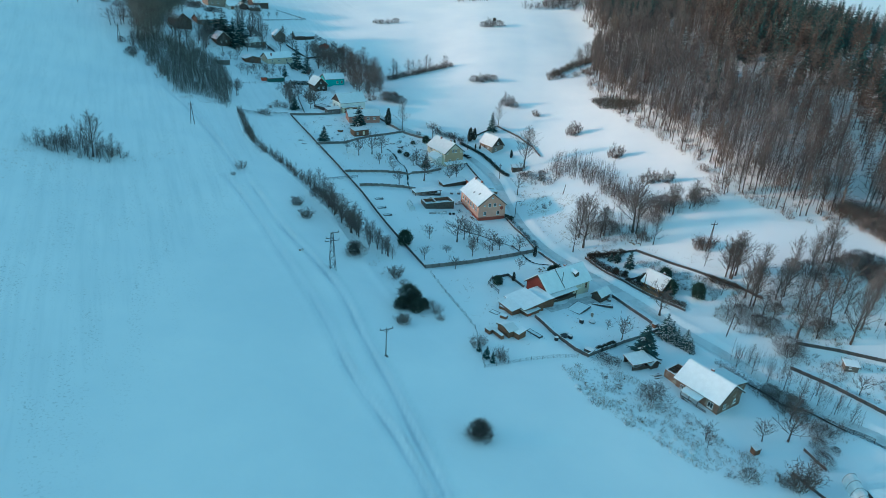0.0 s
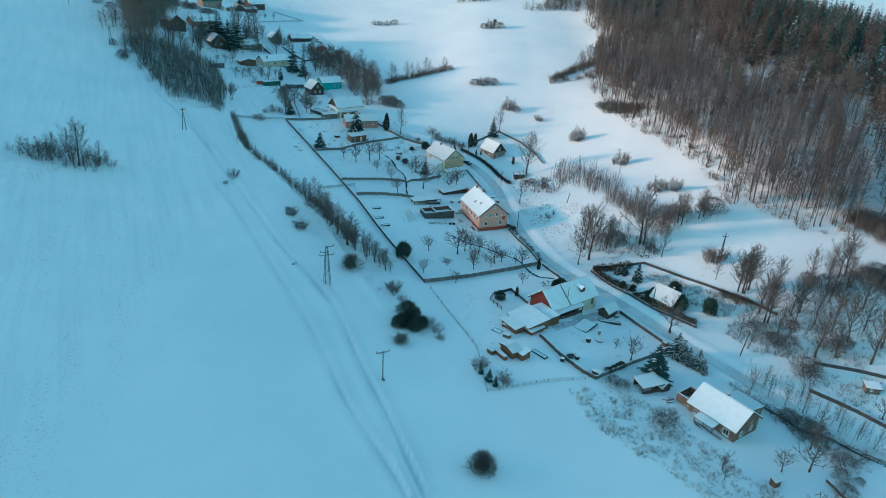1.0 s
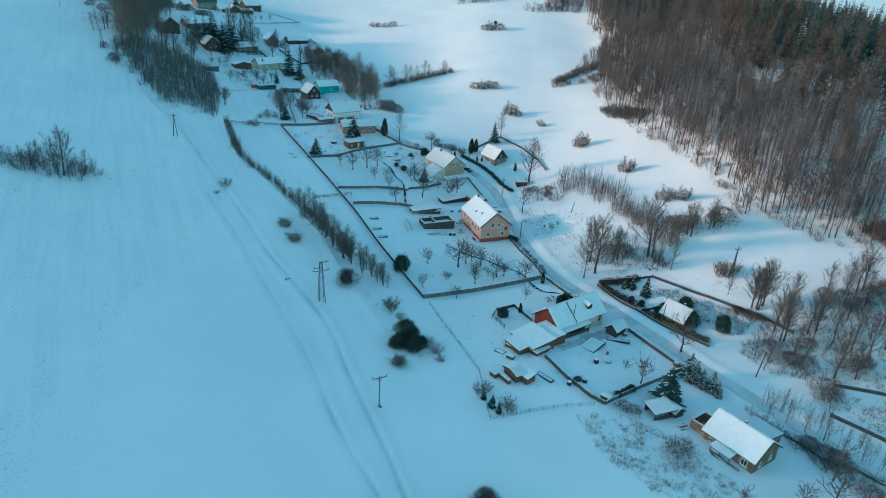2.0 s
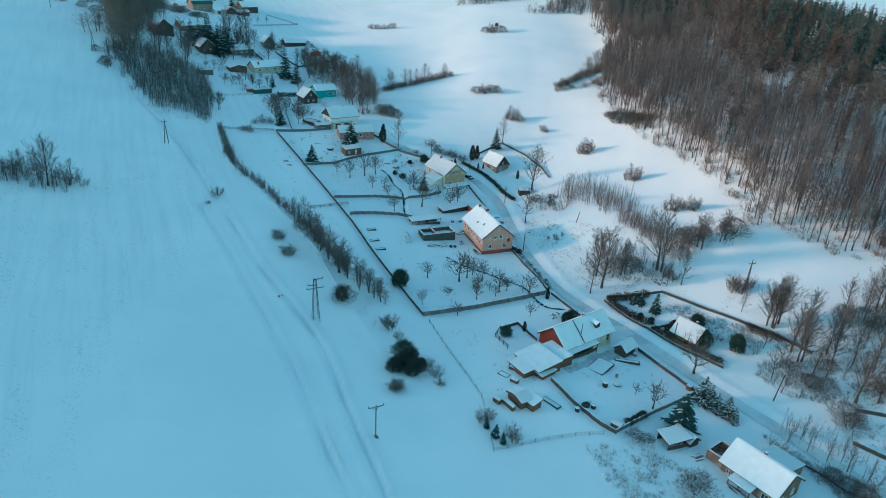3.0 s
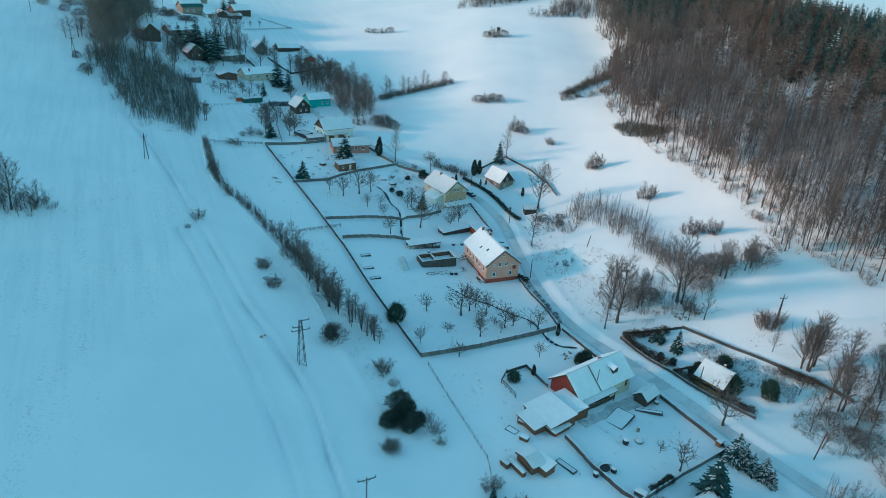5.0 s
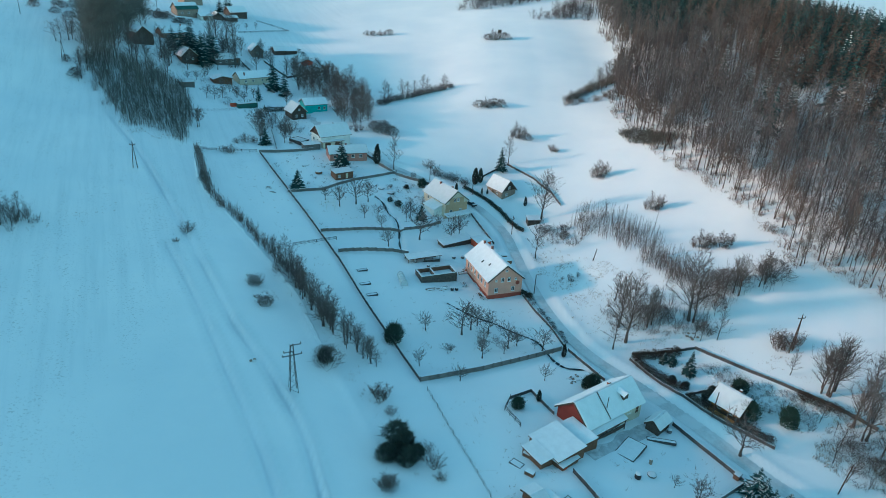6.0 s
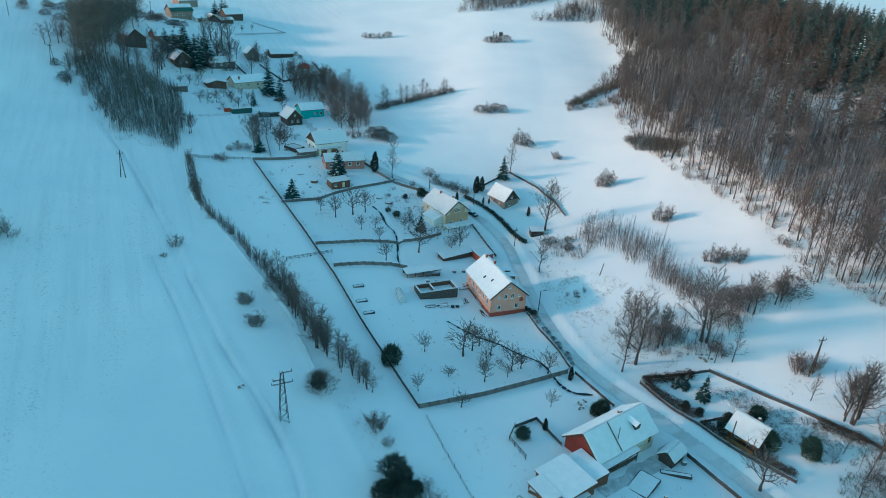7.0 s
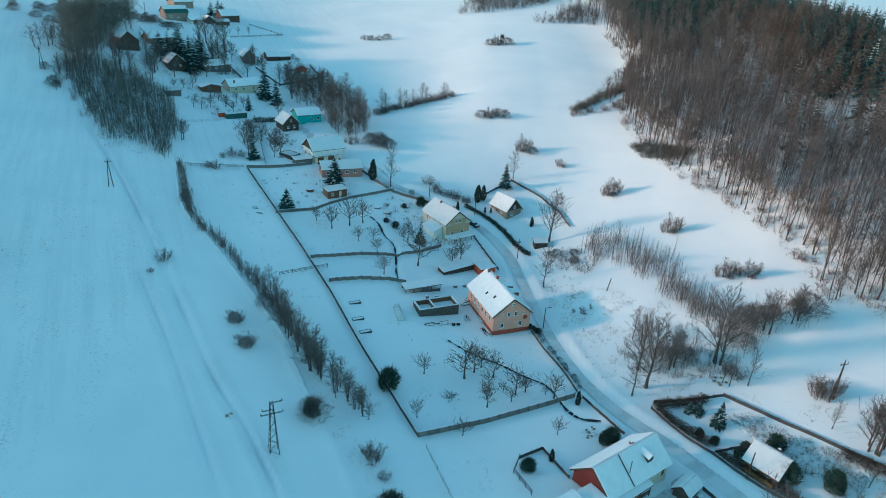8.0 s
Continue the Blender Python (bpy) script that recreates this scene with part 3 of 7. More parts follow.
def shed(name, label, category, x, y, yaw, W, L, h0, h1, wall, over=0.3, windows=(), doors=(), snow=0.2, z0=None, roof=None, open_front=False, group=""):
    """A lean-to: height h0 along the near edge, h1 along the far edge."""
    c, s = math.cos(radians(yaw)), math.sin(radians(yaw))
    if z0 is None:
        z0 = sum(ground_z(x + a * c - b * s, y + a * s + b * c) for a in (0, W) for b in (0, L)) / 4
    ob = thing(name, label, category, pose(x, y, z0, 0, 0, yaw), group)
    if open_front:
        t = 0.14
        bm = bmesh.new()
        block(bm, 0, W, L - t, L, -1.5, h1)
        part("back_wall", bm, wall, ob)
        n = max(int(W / 2.5), 1)
        for i in range(n + 1):
            bm = bmesh.new()
            u = i * (W - t) / n
            block(bm, u, u + t, 0, t, -1.5, h0)
            part("post", bm, DARKWOOD, ob)
        bm = bmesh.new()
        block(bm, 0, W, 0.02, 0.1, 0, 0.9)
        part("parapet", bm, wall, ob)
    else:
        bm = bmesh.new()
        hexa(bm, [(0, 0, -1.8), (W, 0, -1.8), (W, L, -1.8), (0, L, -1.8), (0, 0, h0), (W, 0, h0), (W, L, h1), (0, L, h1)])
        part("wall", bm, wall, ob)
    k = (h1 - h0) / L
    za, zb = h0 - over * k + 0.01, h1 + over * k + 0.01
    bm = bmesh.new()
    hexa(bm, [(-over, -over, za), (W + over, -over, za), (W + over, L + over, zb), (-over, L + over, zb),
              (-over, -over, za + 0.12), (W + over, -over, za + 0.12), (W + over, L + over, zb + 0.12), (-over, L + over, zb + 0.12)])
    rf = part("roof", bm, roof or TILE, ob)
    if snow:
        e = over - 0.04
        bm = bmesh.new()
        hexa(bm, [(-e, -e, za + 0.125), (W + e, -e, za + 0.125), (W + e, L + e, zb + 0.125), (-e, L + e, zb + 0.125),
                  (-e, -e, za + 0.125 + snow), (W + e, -e, za + 0.125 + snow), (W + e, L + e, zb + 0.125 + snow), (-e, L + e, zb + 0.125 + snow)])
        soften(bm, 0.07, 2)
        part("snow_cover", bm, SNOW, rf, "settled snow on the roof")
    for wdw in windows:
        window_part(ob, *wdw, W, L)
    for d in doors:
        door_part(ob, d[0], d[1], d[2], d[3], W, L, d[4])
    return ob


# the orange two-storey house on its red plinth
HO = gable_house("house", "orange rendered two-storey house with red plinth and snowy roof", "house", 17.5, 224.0, 19.5, 10.4, 17.0, 6.0, 10.2, ORANGE,
                 plinth=(1.5, REDBASE), chimneys=[(5.4, 11.0, 1.3), (4.9, 15.5, 1.3)], z0=0.1,
                 windows=[("f", 2.5, 2.2, 1.0, 1.4), ("f", 7.6, 2.2, 1.0, 1.4), ("f", 4.2, 5.3, 0.95, 1.3), ("f", 6.2, 5.3, 0.95, 1.3), ("f", 2.3, 5.6, 0.6, 0.6), ("f", 8.2, 5.6, 0.6, 0.6), ("f", 5.2, 8.4, 0.7, 0.6)]
                 + [("l", 2.2 + 2.5 * i, 3.3, 1.0, 1.6) for i in range(6)], doors=[("l", 16.0, 1.0, 2.0, BROWNWOOD)])
bm = bmesh.new()
rod(bm, (8.9, -0.02, 4.6), (8.9, -0.12, 4.6), 0.62, 0.62, 16)
part("wall_emblem", bm, REDBASE, HO, "round dark red painted emblem")
for dy in (6.0, 9.5):
    bm = bmesh.new()
    hexa(bm, [(7.2, dy, 7.5), (9.6, dy, 7.5), (9.6, dy + 1.8, 7.5), (7.2, dy + 1.8, 7.5), (7.2, dy, 8.75), (9.6, dy, 8.45), (9.6, dy + 1.8, 8.45), (7.2, dy + 1.8, 8.75)])
    dm = part("dormer", bm, BROWNWOOD, HO)
    bm = bmesh.new()
    hexa(bm, [(6.6, dy - 0.2, 8.85), (9.9, dy - 0.2, 8.5), (9.9, dy + 2, 8.5), (6.6, dy + 2, 8.85), (6.6, dy - 0.2, 9.1), (9.9, dy - 0.2, 8.75), (9.9, dy + 2, 8.75), (6.6, dy + 2, 9.1)])
    part("dormer_roof", bm, SNOW, dm)
for u, v in ((2.6, 5.0), (1.9, 8.5)):
    k = (10.2 - 6.0) / 5.2
    bm = bmesh.new()
    slab(bm, (u - 0.35, 6.0 + (u - 0.35) * k), (u + 0.35, 6.0 + (u + 0.35) * k), v, v + 0.55, 0.38, 0.46)
    part("roof_light", bm, PANE, HO)

# the cream and yellow house by the bend
HY = gable_house("house", "cream and yellow rendered house with snowy roof and veranda", "house", 5.6, 275.0, 33, 9.2, 14.0, 5.6, 9.2, CREAM,
                 gable_mat=None, chimneys=[(4.0, 9.5, 1.2), (5.4, 4.0, 1.1)], z0=3.6,
                 windows=[("f", 2.4, 1.2, 1.1, 1.5), ("f", 6.4, 1.2, 1.1, 1.5), ("f", 3.9, 5.5, 0.9, 1.2), ("f", 5.3, 5.5, 0.9, 1.2), ("l", 3.0, 3.6, 1.0, 1.4), ("l", 7.0, 3.6, 1.0, 1.4), ("l", 11.0, 3.6, 1.0, 1.4)])
bm = bmesh.new()
block(bm, 0.1, 9.1, -0.035, -0.005, 0.4, 4.9)
block(bm, 1.6, 7.6, -0.035, -0.005, 4.9, 6.9)
part("front_panel", bm, YELLOW, HY, "yellow rendered gable front")
bm = bmesh.new()
hexa(bm, [(-0.4, -2.4, 1.1), (9.6, -2.4, 1.1), (9.6, 0, 1.6), (-0.4, 0, 1.6), (-0.4, -2.4, 1.35), (9.6, -2.4, 1.35), (9.6, 0, 1.9), (-0.4, 0, 1.9)])
part("veranda_roof", bm, SNOW, HY, "snow on the veranda roof")
for i in range(5):
    bm = bmesh.new()
    block(bm, 0.0 + 2.2 * i, 0.14 + 2.2 * i, -2.2, -2.06, -1.5, 1.12)
    part("veranda_post", bm, DARKWOOD, HY)
bm = bmesh.new()
hexa(bm, [(-3.2, 2.0, -2), (0, 2.0, -2), (0, 8.5, -2), (-3.2, 8.5, -2), (-3.2, 2.0, 3.0), (0, 2.0, 4.2), (0, 8.5, 4.2), (-3.2, 8.5, 3.0)])
an = part("annex", bm, WHITEW, HY, "white rendered side annex")
bm = bmesh.new()
hexa(bm, [(-3.6, 1.7, 2.9), (0, 1.7, 4.25), (0, 8.8, 4.25), (-3.6, 8.8, 2.9), (-3.6, 1.7, 3.2), (0, 1.7, 4.6), (0, 8.8, 4.6), (-3.6, 8.8, 3.2)])
part("annex_roof", bm, SNOW, an)

gable_house("house", "small grey-brown stone cottage with a steep snowy roof", "house", 26.6, 290.8, 35, 6.2, 8.8, 2.9, 6.4, STONE, z0=6.0, gable_mat=DARKWOOD,
            windows=[("f", 3.1, 3.4, 0.9, 1.0), ("l", 3.0, 1.0, 0.8, 0.9), ("f", 2.0, 0.9, 0.9, 1.0)], doors=[("l", 5.5, 0.9, 1.9, DARKWOOD)])

# the red-gabled farmhouse with its lean-tos
HR = gable_house("house", "farmhouse with a dark red gable and snowy roof", "house", 29.2, 173.4, -54, 8.6, 17.0, 2.7, 6.3, BRICKRED, z0=0.7, over=0.5,
                 chimneys=[(3.6, 11.0, 1.0)], windows=[("r", 9.0, 0.9, 1.2, 1.1), ("r", 13.0, 0.9, 1.2, 1.1)], doors=[("r", 15.6, 1.0, 2.0, BROWNWOOD)])
bm = bmesh.new()
block(bm, 8.61, 8.66, 7.0, 17.0, -1.5, 2.5)
part("side_wall_face", bm, CREAM, HR, "pale rendered side wall")
bm = bmesh.new()
kk = (6.3 - 2.7) / 4.3
hexa(bm, [(5.9, 11.6, 5.0 - 0.4), (7.5, 11.6, 3.6), (7.5, 13.2, 3.6), (5.9, 13.2, 4.6), (5.9, 11.6, 5.6), (7.5, 11.6, 5.2), (7.5, 13.2, 5.2), (5.9, 13.2, 5.6)])
dm = part("dormer", bm, DARKWOOD, HR)
bm = bmesh.new()
hexa(bm, [(5.2, 11.3, 5.66), (7.8, 11.3, 5.2), (7.8, 12.4, 5.75), (5.2, 12.4, 6.1), (5.2, 12.4, 5.85), (7.8, 12.4, 5.95), (7.8, 13.5, 5.4), (5.2, 13.5, 5.8)])
part("dormer_roof", bm, SNOW, dm)
bm = bmesh.new()
rod(bm, (7.4, 6.6, 3.5), (7.4, 6.6, 7.0), 0.09, 0.09)
part("flue_pipe", bm, STEEL, HR)
bm = bmesh.new()
slab(bm, (9.0, 2.45), (4.3, 6.38), 6.0, 6.14, 0.38, 0.50)
part("roof_seam", bm, DARKWOOD, HR)
shed("lean_to", "low lean-to barn with a broad snow-covered roof", "shed", 22.0, 163.4, -57, 8.4, 6.8, 2.3, 3.1, BROWNWOOD, z0=0.9, windows=[("f", 2.0, 0.8, 0.9, 0.7)])
shed("lean_to", "smaller outer lean-to with a snow-covered roof", "shed", 20.3, 160.6, -58, 5.6, 2.9, 1.7, 2.1, BROWNWOOD, z0=1.2, over=0.25)
shed("shed", "corner shed with red door and snowy roof", "shed", 27.4, 155.6, 40, 4.6, 3.6, 1.6, 1.9, BROWNWOOD, z0=0.9, doors=[("f", 0.9, 0.9, 1.5, REDM)])
shed("lean_to", "low link roof under snow against the red gable", "shed", 27.95, 167.25, -57, 7.4, 4.3, 2.4, 2.6, BROWNWOOD, z0=0.8, over=0.12)
shed("veranda", "long covered veranda along the farmhouse yard side", "veranda", 33.7, 164.1, 36, 12.0, 1.5, 2.0, 2.4, DARKWOOD, z0=0.4, open_front=True)
gable_house("garden_shed", "small dark garden shed with steep snowy roof", "shed", 48.2, 172.3, -46, 3.0, 4.8, 1.7, 3.0, DARKWOOD, z0=-0.9, over=0.3, doors=[("f", 1.5, 0.9, 1.6, DARKWOOD)])

# the plain brick house with the ruined annex
HN = gable_house("house", "weathered brick and render house with snowy roof", "house", 67.6, 124.2, 35, 8.8, 11.6, 3.5, 6.7, OLDBRICK, z0=-3.6, over=0.55,
                 chimneys=[(5.2, 6.2, 1.0)], windows=[("l", 2.0, 1.0, 1.4, 1.5), ("l", 9.8, 1.4, 1.0, 1.0), ("f", 2.5, 1.0, 1.0, 1.2), ("f", 6.3, 1.2, 0.9, 1.1)])
bm = bmesh.new()
hexa(bm, [(-2.3, 3.8, 2.35), (-0.02, 3.8, 2.75), (-0.02, 8.6, 2.75), (-2.3, 8.6, 2.35), (-2.3, 3.8, 2.6), (-0.02, 3.8, 3.0), (-0.02, 8.6, 3.0), (-2.3, 8.6, 2.6)])
pr = part("porch_roof", bm, SNOW, HN, "snow-covered porch roof")
for v in (3.9, 6.2, 8.4):
    bm = bmesh.new()
    block(bm, -2.2, -2.06, v, v + 0.14, -1.5, 2.36)
    part("porch_post", bm, DARKWOOD, HN)
bm = bmesh.new()
for z in (0.35, 0.7, 1.05):
    block(bm, -2.16, -2.08, 1.5, 8.5, z, z + 0.12)
part("porch_rail", bm, DARKWOOD, HN)
bm = bmesh.new()
hexa(bm, [(8.8, 4.5, -2), (11.0, 4.5, -2), (11.0, 8.0, -2), (8.8, 8.0, -2), (8.8, 4.5, 3.2), (11.0, 4.5, 2.5), (11.0, 8.0, 2.5), (8.8, 8.0, 3.2)])
an = part("back_annex", bm, OLDBRICK, HN)
bm = bmesh.new()
hexa(bm, [(8.6, 4.2, 3.3), (11.4, 4.2, 2.5), (11.4, 8.3, 2.5), (8.6, 8.3, 3.3), (8.6, 4.2, 3.6), (11.4, 4.2, 2.8), (11.4, 8.3, 2.8), (8.6, 8.3, 3.6)])
part("annex_roof", bm, SNOW, an)


def ruin():
    ob = thing("ruined_annex", "roofless brick annex with bare rafters and snow inside", "ruin", pose(59.0, 136.8, -2.6, 0, 0, -54))
    for n, a in (("front_wall", (0, 4.2, 0, 0.35)), ("back_wall", (0, 4.2, 4.65, 5.0)), ("side_wall", (0, 0.35, 0.355, 4.645)), ("side_wall", (3.85, 4.2, 0.355, 4.645))):
        bm = bmesh.new()
        block(bm, *a, -1.5, 2.5)
        w = part(n, bm, OLDBRICK, ob)
        bm = bmesh.new()
        block(bm, *a, 2.505, 2.65)
        soften(bm, 0.05)
        part("snow_cap", bm, SNOW, w)
    for v in (1.2, 2.2, 3.3):
        bm = bmesh.new()
        block(bm, 0.2, 4.0, v, v + 0.16, 2.3, 2.48)
        part("rafter", bm, DARKWOOD, ob)


ruin()
shed("wood_shed", "sagging wood shed with snow-laden roof", "shed", 51.2, 137.2, 22, 5.6, 3.6, 1.9, 2.4, DARKWOOD, z0=-1.6, open_front=True)
gable_house("kennel_shed", "little shed with a snowy pitched roof", "shed", 56.4, 139.0, 30, 2.6, 3.2, 1.3, 2.3, DARKWOOD, z0=-2.0, over=0.3)

# the wooden weekend cottage in the hedged plot
HC = gable_house("cottage", "honey-coloured wooden cottage with snowy roof", "house", 69.3, 175.3, 38, 5.8, 6.6, 2.3, 5.0, HONEY, z0=-0.5, over=0.6,
                 chimneys=[(3.9, 2.6, 1.3)], windows=[("l", 1.8, 0.9, 0.9, 0.9), ("l", 4.6, 0.9, 0.9, 0.9), ("f", 2.9, 0.9, 1.0, 1.0)], gable_mat=BROWNWOOD)
bm = bmesh.new()
for z in (0.2, 0.5, 0.8):
    block(bm, -1.5, -1.42, 0, 6.2, z, z + 0.16)
part("terrace_rail", bm, HONEY, HC)
bm = bmesh.new()
block(bm, -1.6, -0.01, 0, 6.4, -1.6, 0.1)
part("terrace", bm, STONE, HC)

# outbuildings behind the orange house
shed("open_shed", "long open-fronted timber shed with snowy roof", "shed", -5.4, 239.6, 24, 10.4, 3.2, 2.1, 2.3, RUBBLE, z0=1.9, open_front=True)
shed("store", "dark low store with snowy roof", "shed", 5.2, 254.0, 35, 11.5, 3.2, 1.4, 2.0, DARKWOOD, z0=1.3)
shed("shed", "red-brown timber shed with snowy roof", "shed", 16.4, 256.4, 30, 5.0, 4.2, 2.2, 2.6, REDM, z0=0.7, doors=[("f", 2.0, 1.0, 1.9, DARKWOOD)])


def bunker():
    ob = thing("roofless_store", "roofless dark stone store with snow-topped walls", "store", pose(-1.2, 228.6, 1.35, 0, 0, 22))
    for n, a, mat in (("front_wall", (0, 11, 0, 0.35), RUBBLE), ("back_wall", (0, 11, 4.85, 5.2), BROWNWOOD), ("side_wall", (0, 0.35, 0.355, 4.845), RUBBLE), ("side_wall", (10.65, 11, 0.355, 4.845), RUBBLE), ("partition", (4.2, 4.5, 0.355, 4.845), RUBBLE)):
        bm = bmesh.new()
        block(bm, *a, -1.5, 2.7)
        w = part(n, bm, mat, ob)
        bm = bmesh.new()
        block(bm, a[0] - 0.05, a[1] + 0.05, a[2] - 0.0, a[3] + 0.0, 2.705, 2.9)
        soften(bm, 0.05)
        part("snow_cap", bm, SNOW, w)
    bm = bmesh.new()
    block(bm, 0.36, 10.64, 0.36, 4.84, -0.5, 1.5)
    part("snow_fill", bm, SNOW, ob)


bunker()


def tunnel_greenhouse(x, y, yaw, size):
    ob = thing("greenhouse", "small white film-covered tunnel greenhouse", "greenhouse", pose(x, y, ground_z(x, y + 2) - 0.05, 0, 0, yaw) @ Matrix.Diagonal((size, size, size, 1)))
    V, F = [], []
    n = 10
    for j, yy in enumerate((0, 1.4, 2.8, 4.2, 5.6)):
        for i in range(n + 1):
            a = math.pi * i / n
            V.append((0.95 - 0.95 * math.cos(a), yy, 1.75 * math.sin(a) ** 0.8))
    for j in range(4):
        for i in range(n):
            k = j * (n + 1) + i
            F.append((k, k + n + 1, k + n + 2, k + 1))
    F.append(tuple(range(n + 1)))
    F.append(tuple(range(4 * (n + 1) + n, 4 * (n + 1) - 1, -1)))
    link_mesh("cover", V, F, FILM, ob)
    for yy in (-0.01, 1.4, 2.8, 4.2, 5.61):
        V, F = [], []
        for i in range(n):
            a, b = math.pi * i / n, math.pi * (i + 1) / n
            tube(V, F, (0.95 - 0.97 * math.cos(a), yy, 1.78 * math.sin(a) ** 0.8), (0.95 - 0.97 * math.cos(b), yy, 1.78 * math.sin(b) ** 0.8), 0.025, 0.025, 4)
        link_mesh("hoop", V, F, STEEL, ob)


tunnel_greenhouse(-6.9, 225.2, 14, 1.0)
tunnel_greenhouse(87.4, 99.4, -8, 1.5)
shed("shed", "low garden shed under deep snow beside the greenhouse", "shed", 91.8, 99.6, 12, 6.0, 3.6, 2.0, 2.4, PALEFENCE)
shed("lean_to", "snow-covered lean-to behind the brick house", "lean-to", 69.9, 136.7, -55, 6.5, 5.6, 3.3, 2.3, OLDBRICK, z0=-3.6)

# the upper village
gable_house("house", "pink rendered bungalow with snow-covered roof", "house", -41.0, 312.6, -70, 7.0, 14.5, 2.8, 4.8, PINK, windows=[("r", 9.0, 1.0, 1.2, 1.1), ("r", 12.0, 1.0, 1.2, 1.1), ("r", 2.0, 1.0, 1.0, 1.1)], chimneys=[(3.2, 7.0, 1.0)])
shed("garden_house", "brown garden house with snow-covered roof", "shed", -34.2, 290.4, 34, 7.0, 4.0, 2.3, 2.6, BROWNWOOD, windows=[("f", 1.5, 0.8, 0.9, 0.9)], doors=[("f", 4.5, 0.9, 1.9, CREAM)])
gable_house("house", "white house with dark timber gable and snowy roof", "house", -49.0, 326.0, -57, 9.0, 13.0, 4.0, 7.3, WHITEW, gable_mat=DARKWOOD, windows=[("f", 2.6, 1.2, 1.2, 1.3), ("f", 6.2, 1.2, 1.2, 1.3), ("r", 3.0, 1.2, 1.1, 1.2)], chimneys=[(3.6, 8.0, 1.0)])
shed("garage", "flat-roofed garage under snow", "garage", -43.0, 317.4, 33, 9.0, 4.4, 2.3, 2.5, CREAM, doors=[("f", 2.2, 2.4, 2.0, BROWNWOOD), ("f", 6.4, 2.4, 2.0, BROWNWOOD)])
shed("shed", "dark low shed under snow", "shed", -49.5, 313.4, 30, 6.4, 3.6, 2.0, 2.2, CONCRETE)
gable_house("house", "dark timber house with white snowy roof", "house", -61.4, 350.0, 34, 6.6, 8.0, 3.0, 6.2, DARKWOOD, windows=[("f", 2.0, 0.9, 0.9, 1.0), ("f", 4.6, 0.9, 0.9, 1.0), ("f", 3.3, 3.6, 0.8, 0.9)])
gable_house("house", "turquoise rendered house with snowy roof", "house", -61.5, 367.8, -60, 7.5, 10.5, 3.6, 5.6, TEAL, windows=[("r", 6.5, 1.2, 1.1, 1.2), ("r", 9.0, 1.2, 1.1, 1.2)])
gable_house("house", "long cream house with snow-covered roof", "house", -102.0, 405.0, -50, 8.0, 16.0, 3.0, 5.6, CREAM, windows=[("r", 3.0, 1.0, 1.1, 1.1), ("r", 7.0, 1.0, 1.1, 1.1), ("r", 12.0, 1.0, 1.1, 1.1)], chimneys=[(6.6, 3.0, 1.8)])
gable_house("garage", "low garage with brown gable under snow", "garage", -107.6, 391.6, 35, 9.0, 5.5, 2.1, 3.2, BROWNWOOD)
shed("shed", "low shed with a snowy roof", "shed", -118.0, 376.0, 33, 6.2, 5.0, 1.9, 2.4, CONCRETE)
gable_house("house", "dark timber house under the spruces", "house", -127.5, 407.0, 38, 8.0, 9.0, 3.0, 6.6, DARKWOOD, windows=[("f", 2.5, 1.0, 0.9, 1.0), ("f", 5.5, 1.0, 0.9, 1.0)])
gable_house("house", "dark timber barn house with partly snowy roof", "house", -152.5, 411.5, 42, 10.0, 10.0, 3.2, 7.6, DARKWOOD, bare=0.35)
gable_house("house", "long brick house with snow-covered roof", "house", -151.6, 438.8, -46, 8.0, 16.0, 3.0, 5.6, OLDBRICK, windows=[("r", 3.0, 1.0, 1.0, 1.1), ("r", 8.0, 1.0, 1.0, 1.1), ("r", 12.5, 1.0, 1.0, 1.1)], chimneys=[(4.0, 12.0, 1.2)])
gable_house("house", "stone house with a bright snowy roof", "house", -103.4, 449.6, 27, 6.2, 9.0, 3.0, 6.0, STONE, windows=[("f", 3.1, 1.0, 1.0, 1.1)])
gable_house("barn", "dark timber barn with snow-covered roof", "barn", -96.2, 465.4, -56, 5.4, 6.5, 2.2, 4.2, DARKWOOD)
gable_house("barn", "low dark barn with snowy roof beside another", "barn", -90.2, 469.0, -56, 5.0, 6.5, 1.9, 3.5, DARKWOOD)
gable_house("house", "long dark low building with snowy roof and small windows", "house", -119.6, 425.0, -44, 7.0, 14.0, 2.5, 4.6, CONCRETE, windows=[("r", 2.5, 0.9, 1.2, 1.0), ("r", 6.0, 0.9, 1.2, 1.0), ("r", 9.5, 0.9, 1.2, 1.0)], doors=[("r", 12.3, 1.0, 1.9, BROWNWOOD)])
gable_house("shed", "low dark store with snow-covered roof", "shed", -136.6, 508.0, -42, 4.0, 9.0, 1.7, 2.8, DARKWOOD)
gable_house("garage", "pale garage wing with a snowy roof", "garage", -148.4, 494.4, -42, 6.0, 8.0, 2.2, 3.8, WHITEW, doors=[("r", 3.0, 2.4, 1.9, BROWNWOOD)])
gable_house("shed", "red timber shed with snowy roof", "shed", -74.6, 445.6, 20, 5.8, 4.5, 1.9, 3.2, REDM)
gable_house("house", "dark green house with partly snowy roof", "house", -162.0, 492.0, -48, 9.0, 13.0, 4.0, 7.2, STONE, bare=0.5, roof=GREENM, windows=[("r", 3.0, 1.2, 1.1, 1.2), ("r", 7.0, 1.2, 1.1, 1.2)])
gable_house("shed", "small dark shed with snowy roof", "shed", -139.2, 501.5, 33, 5.0, 6.0, 2.0, 3.8, DARKWOOD)
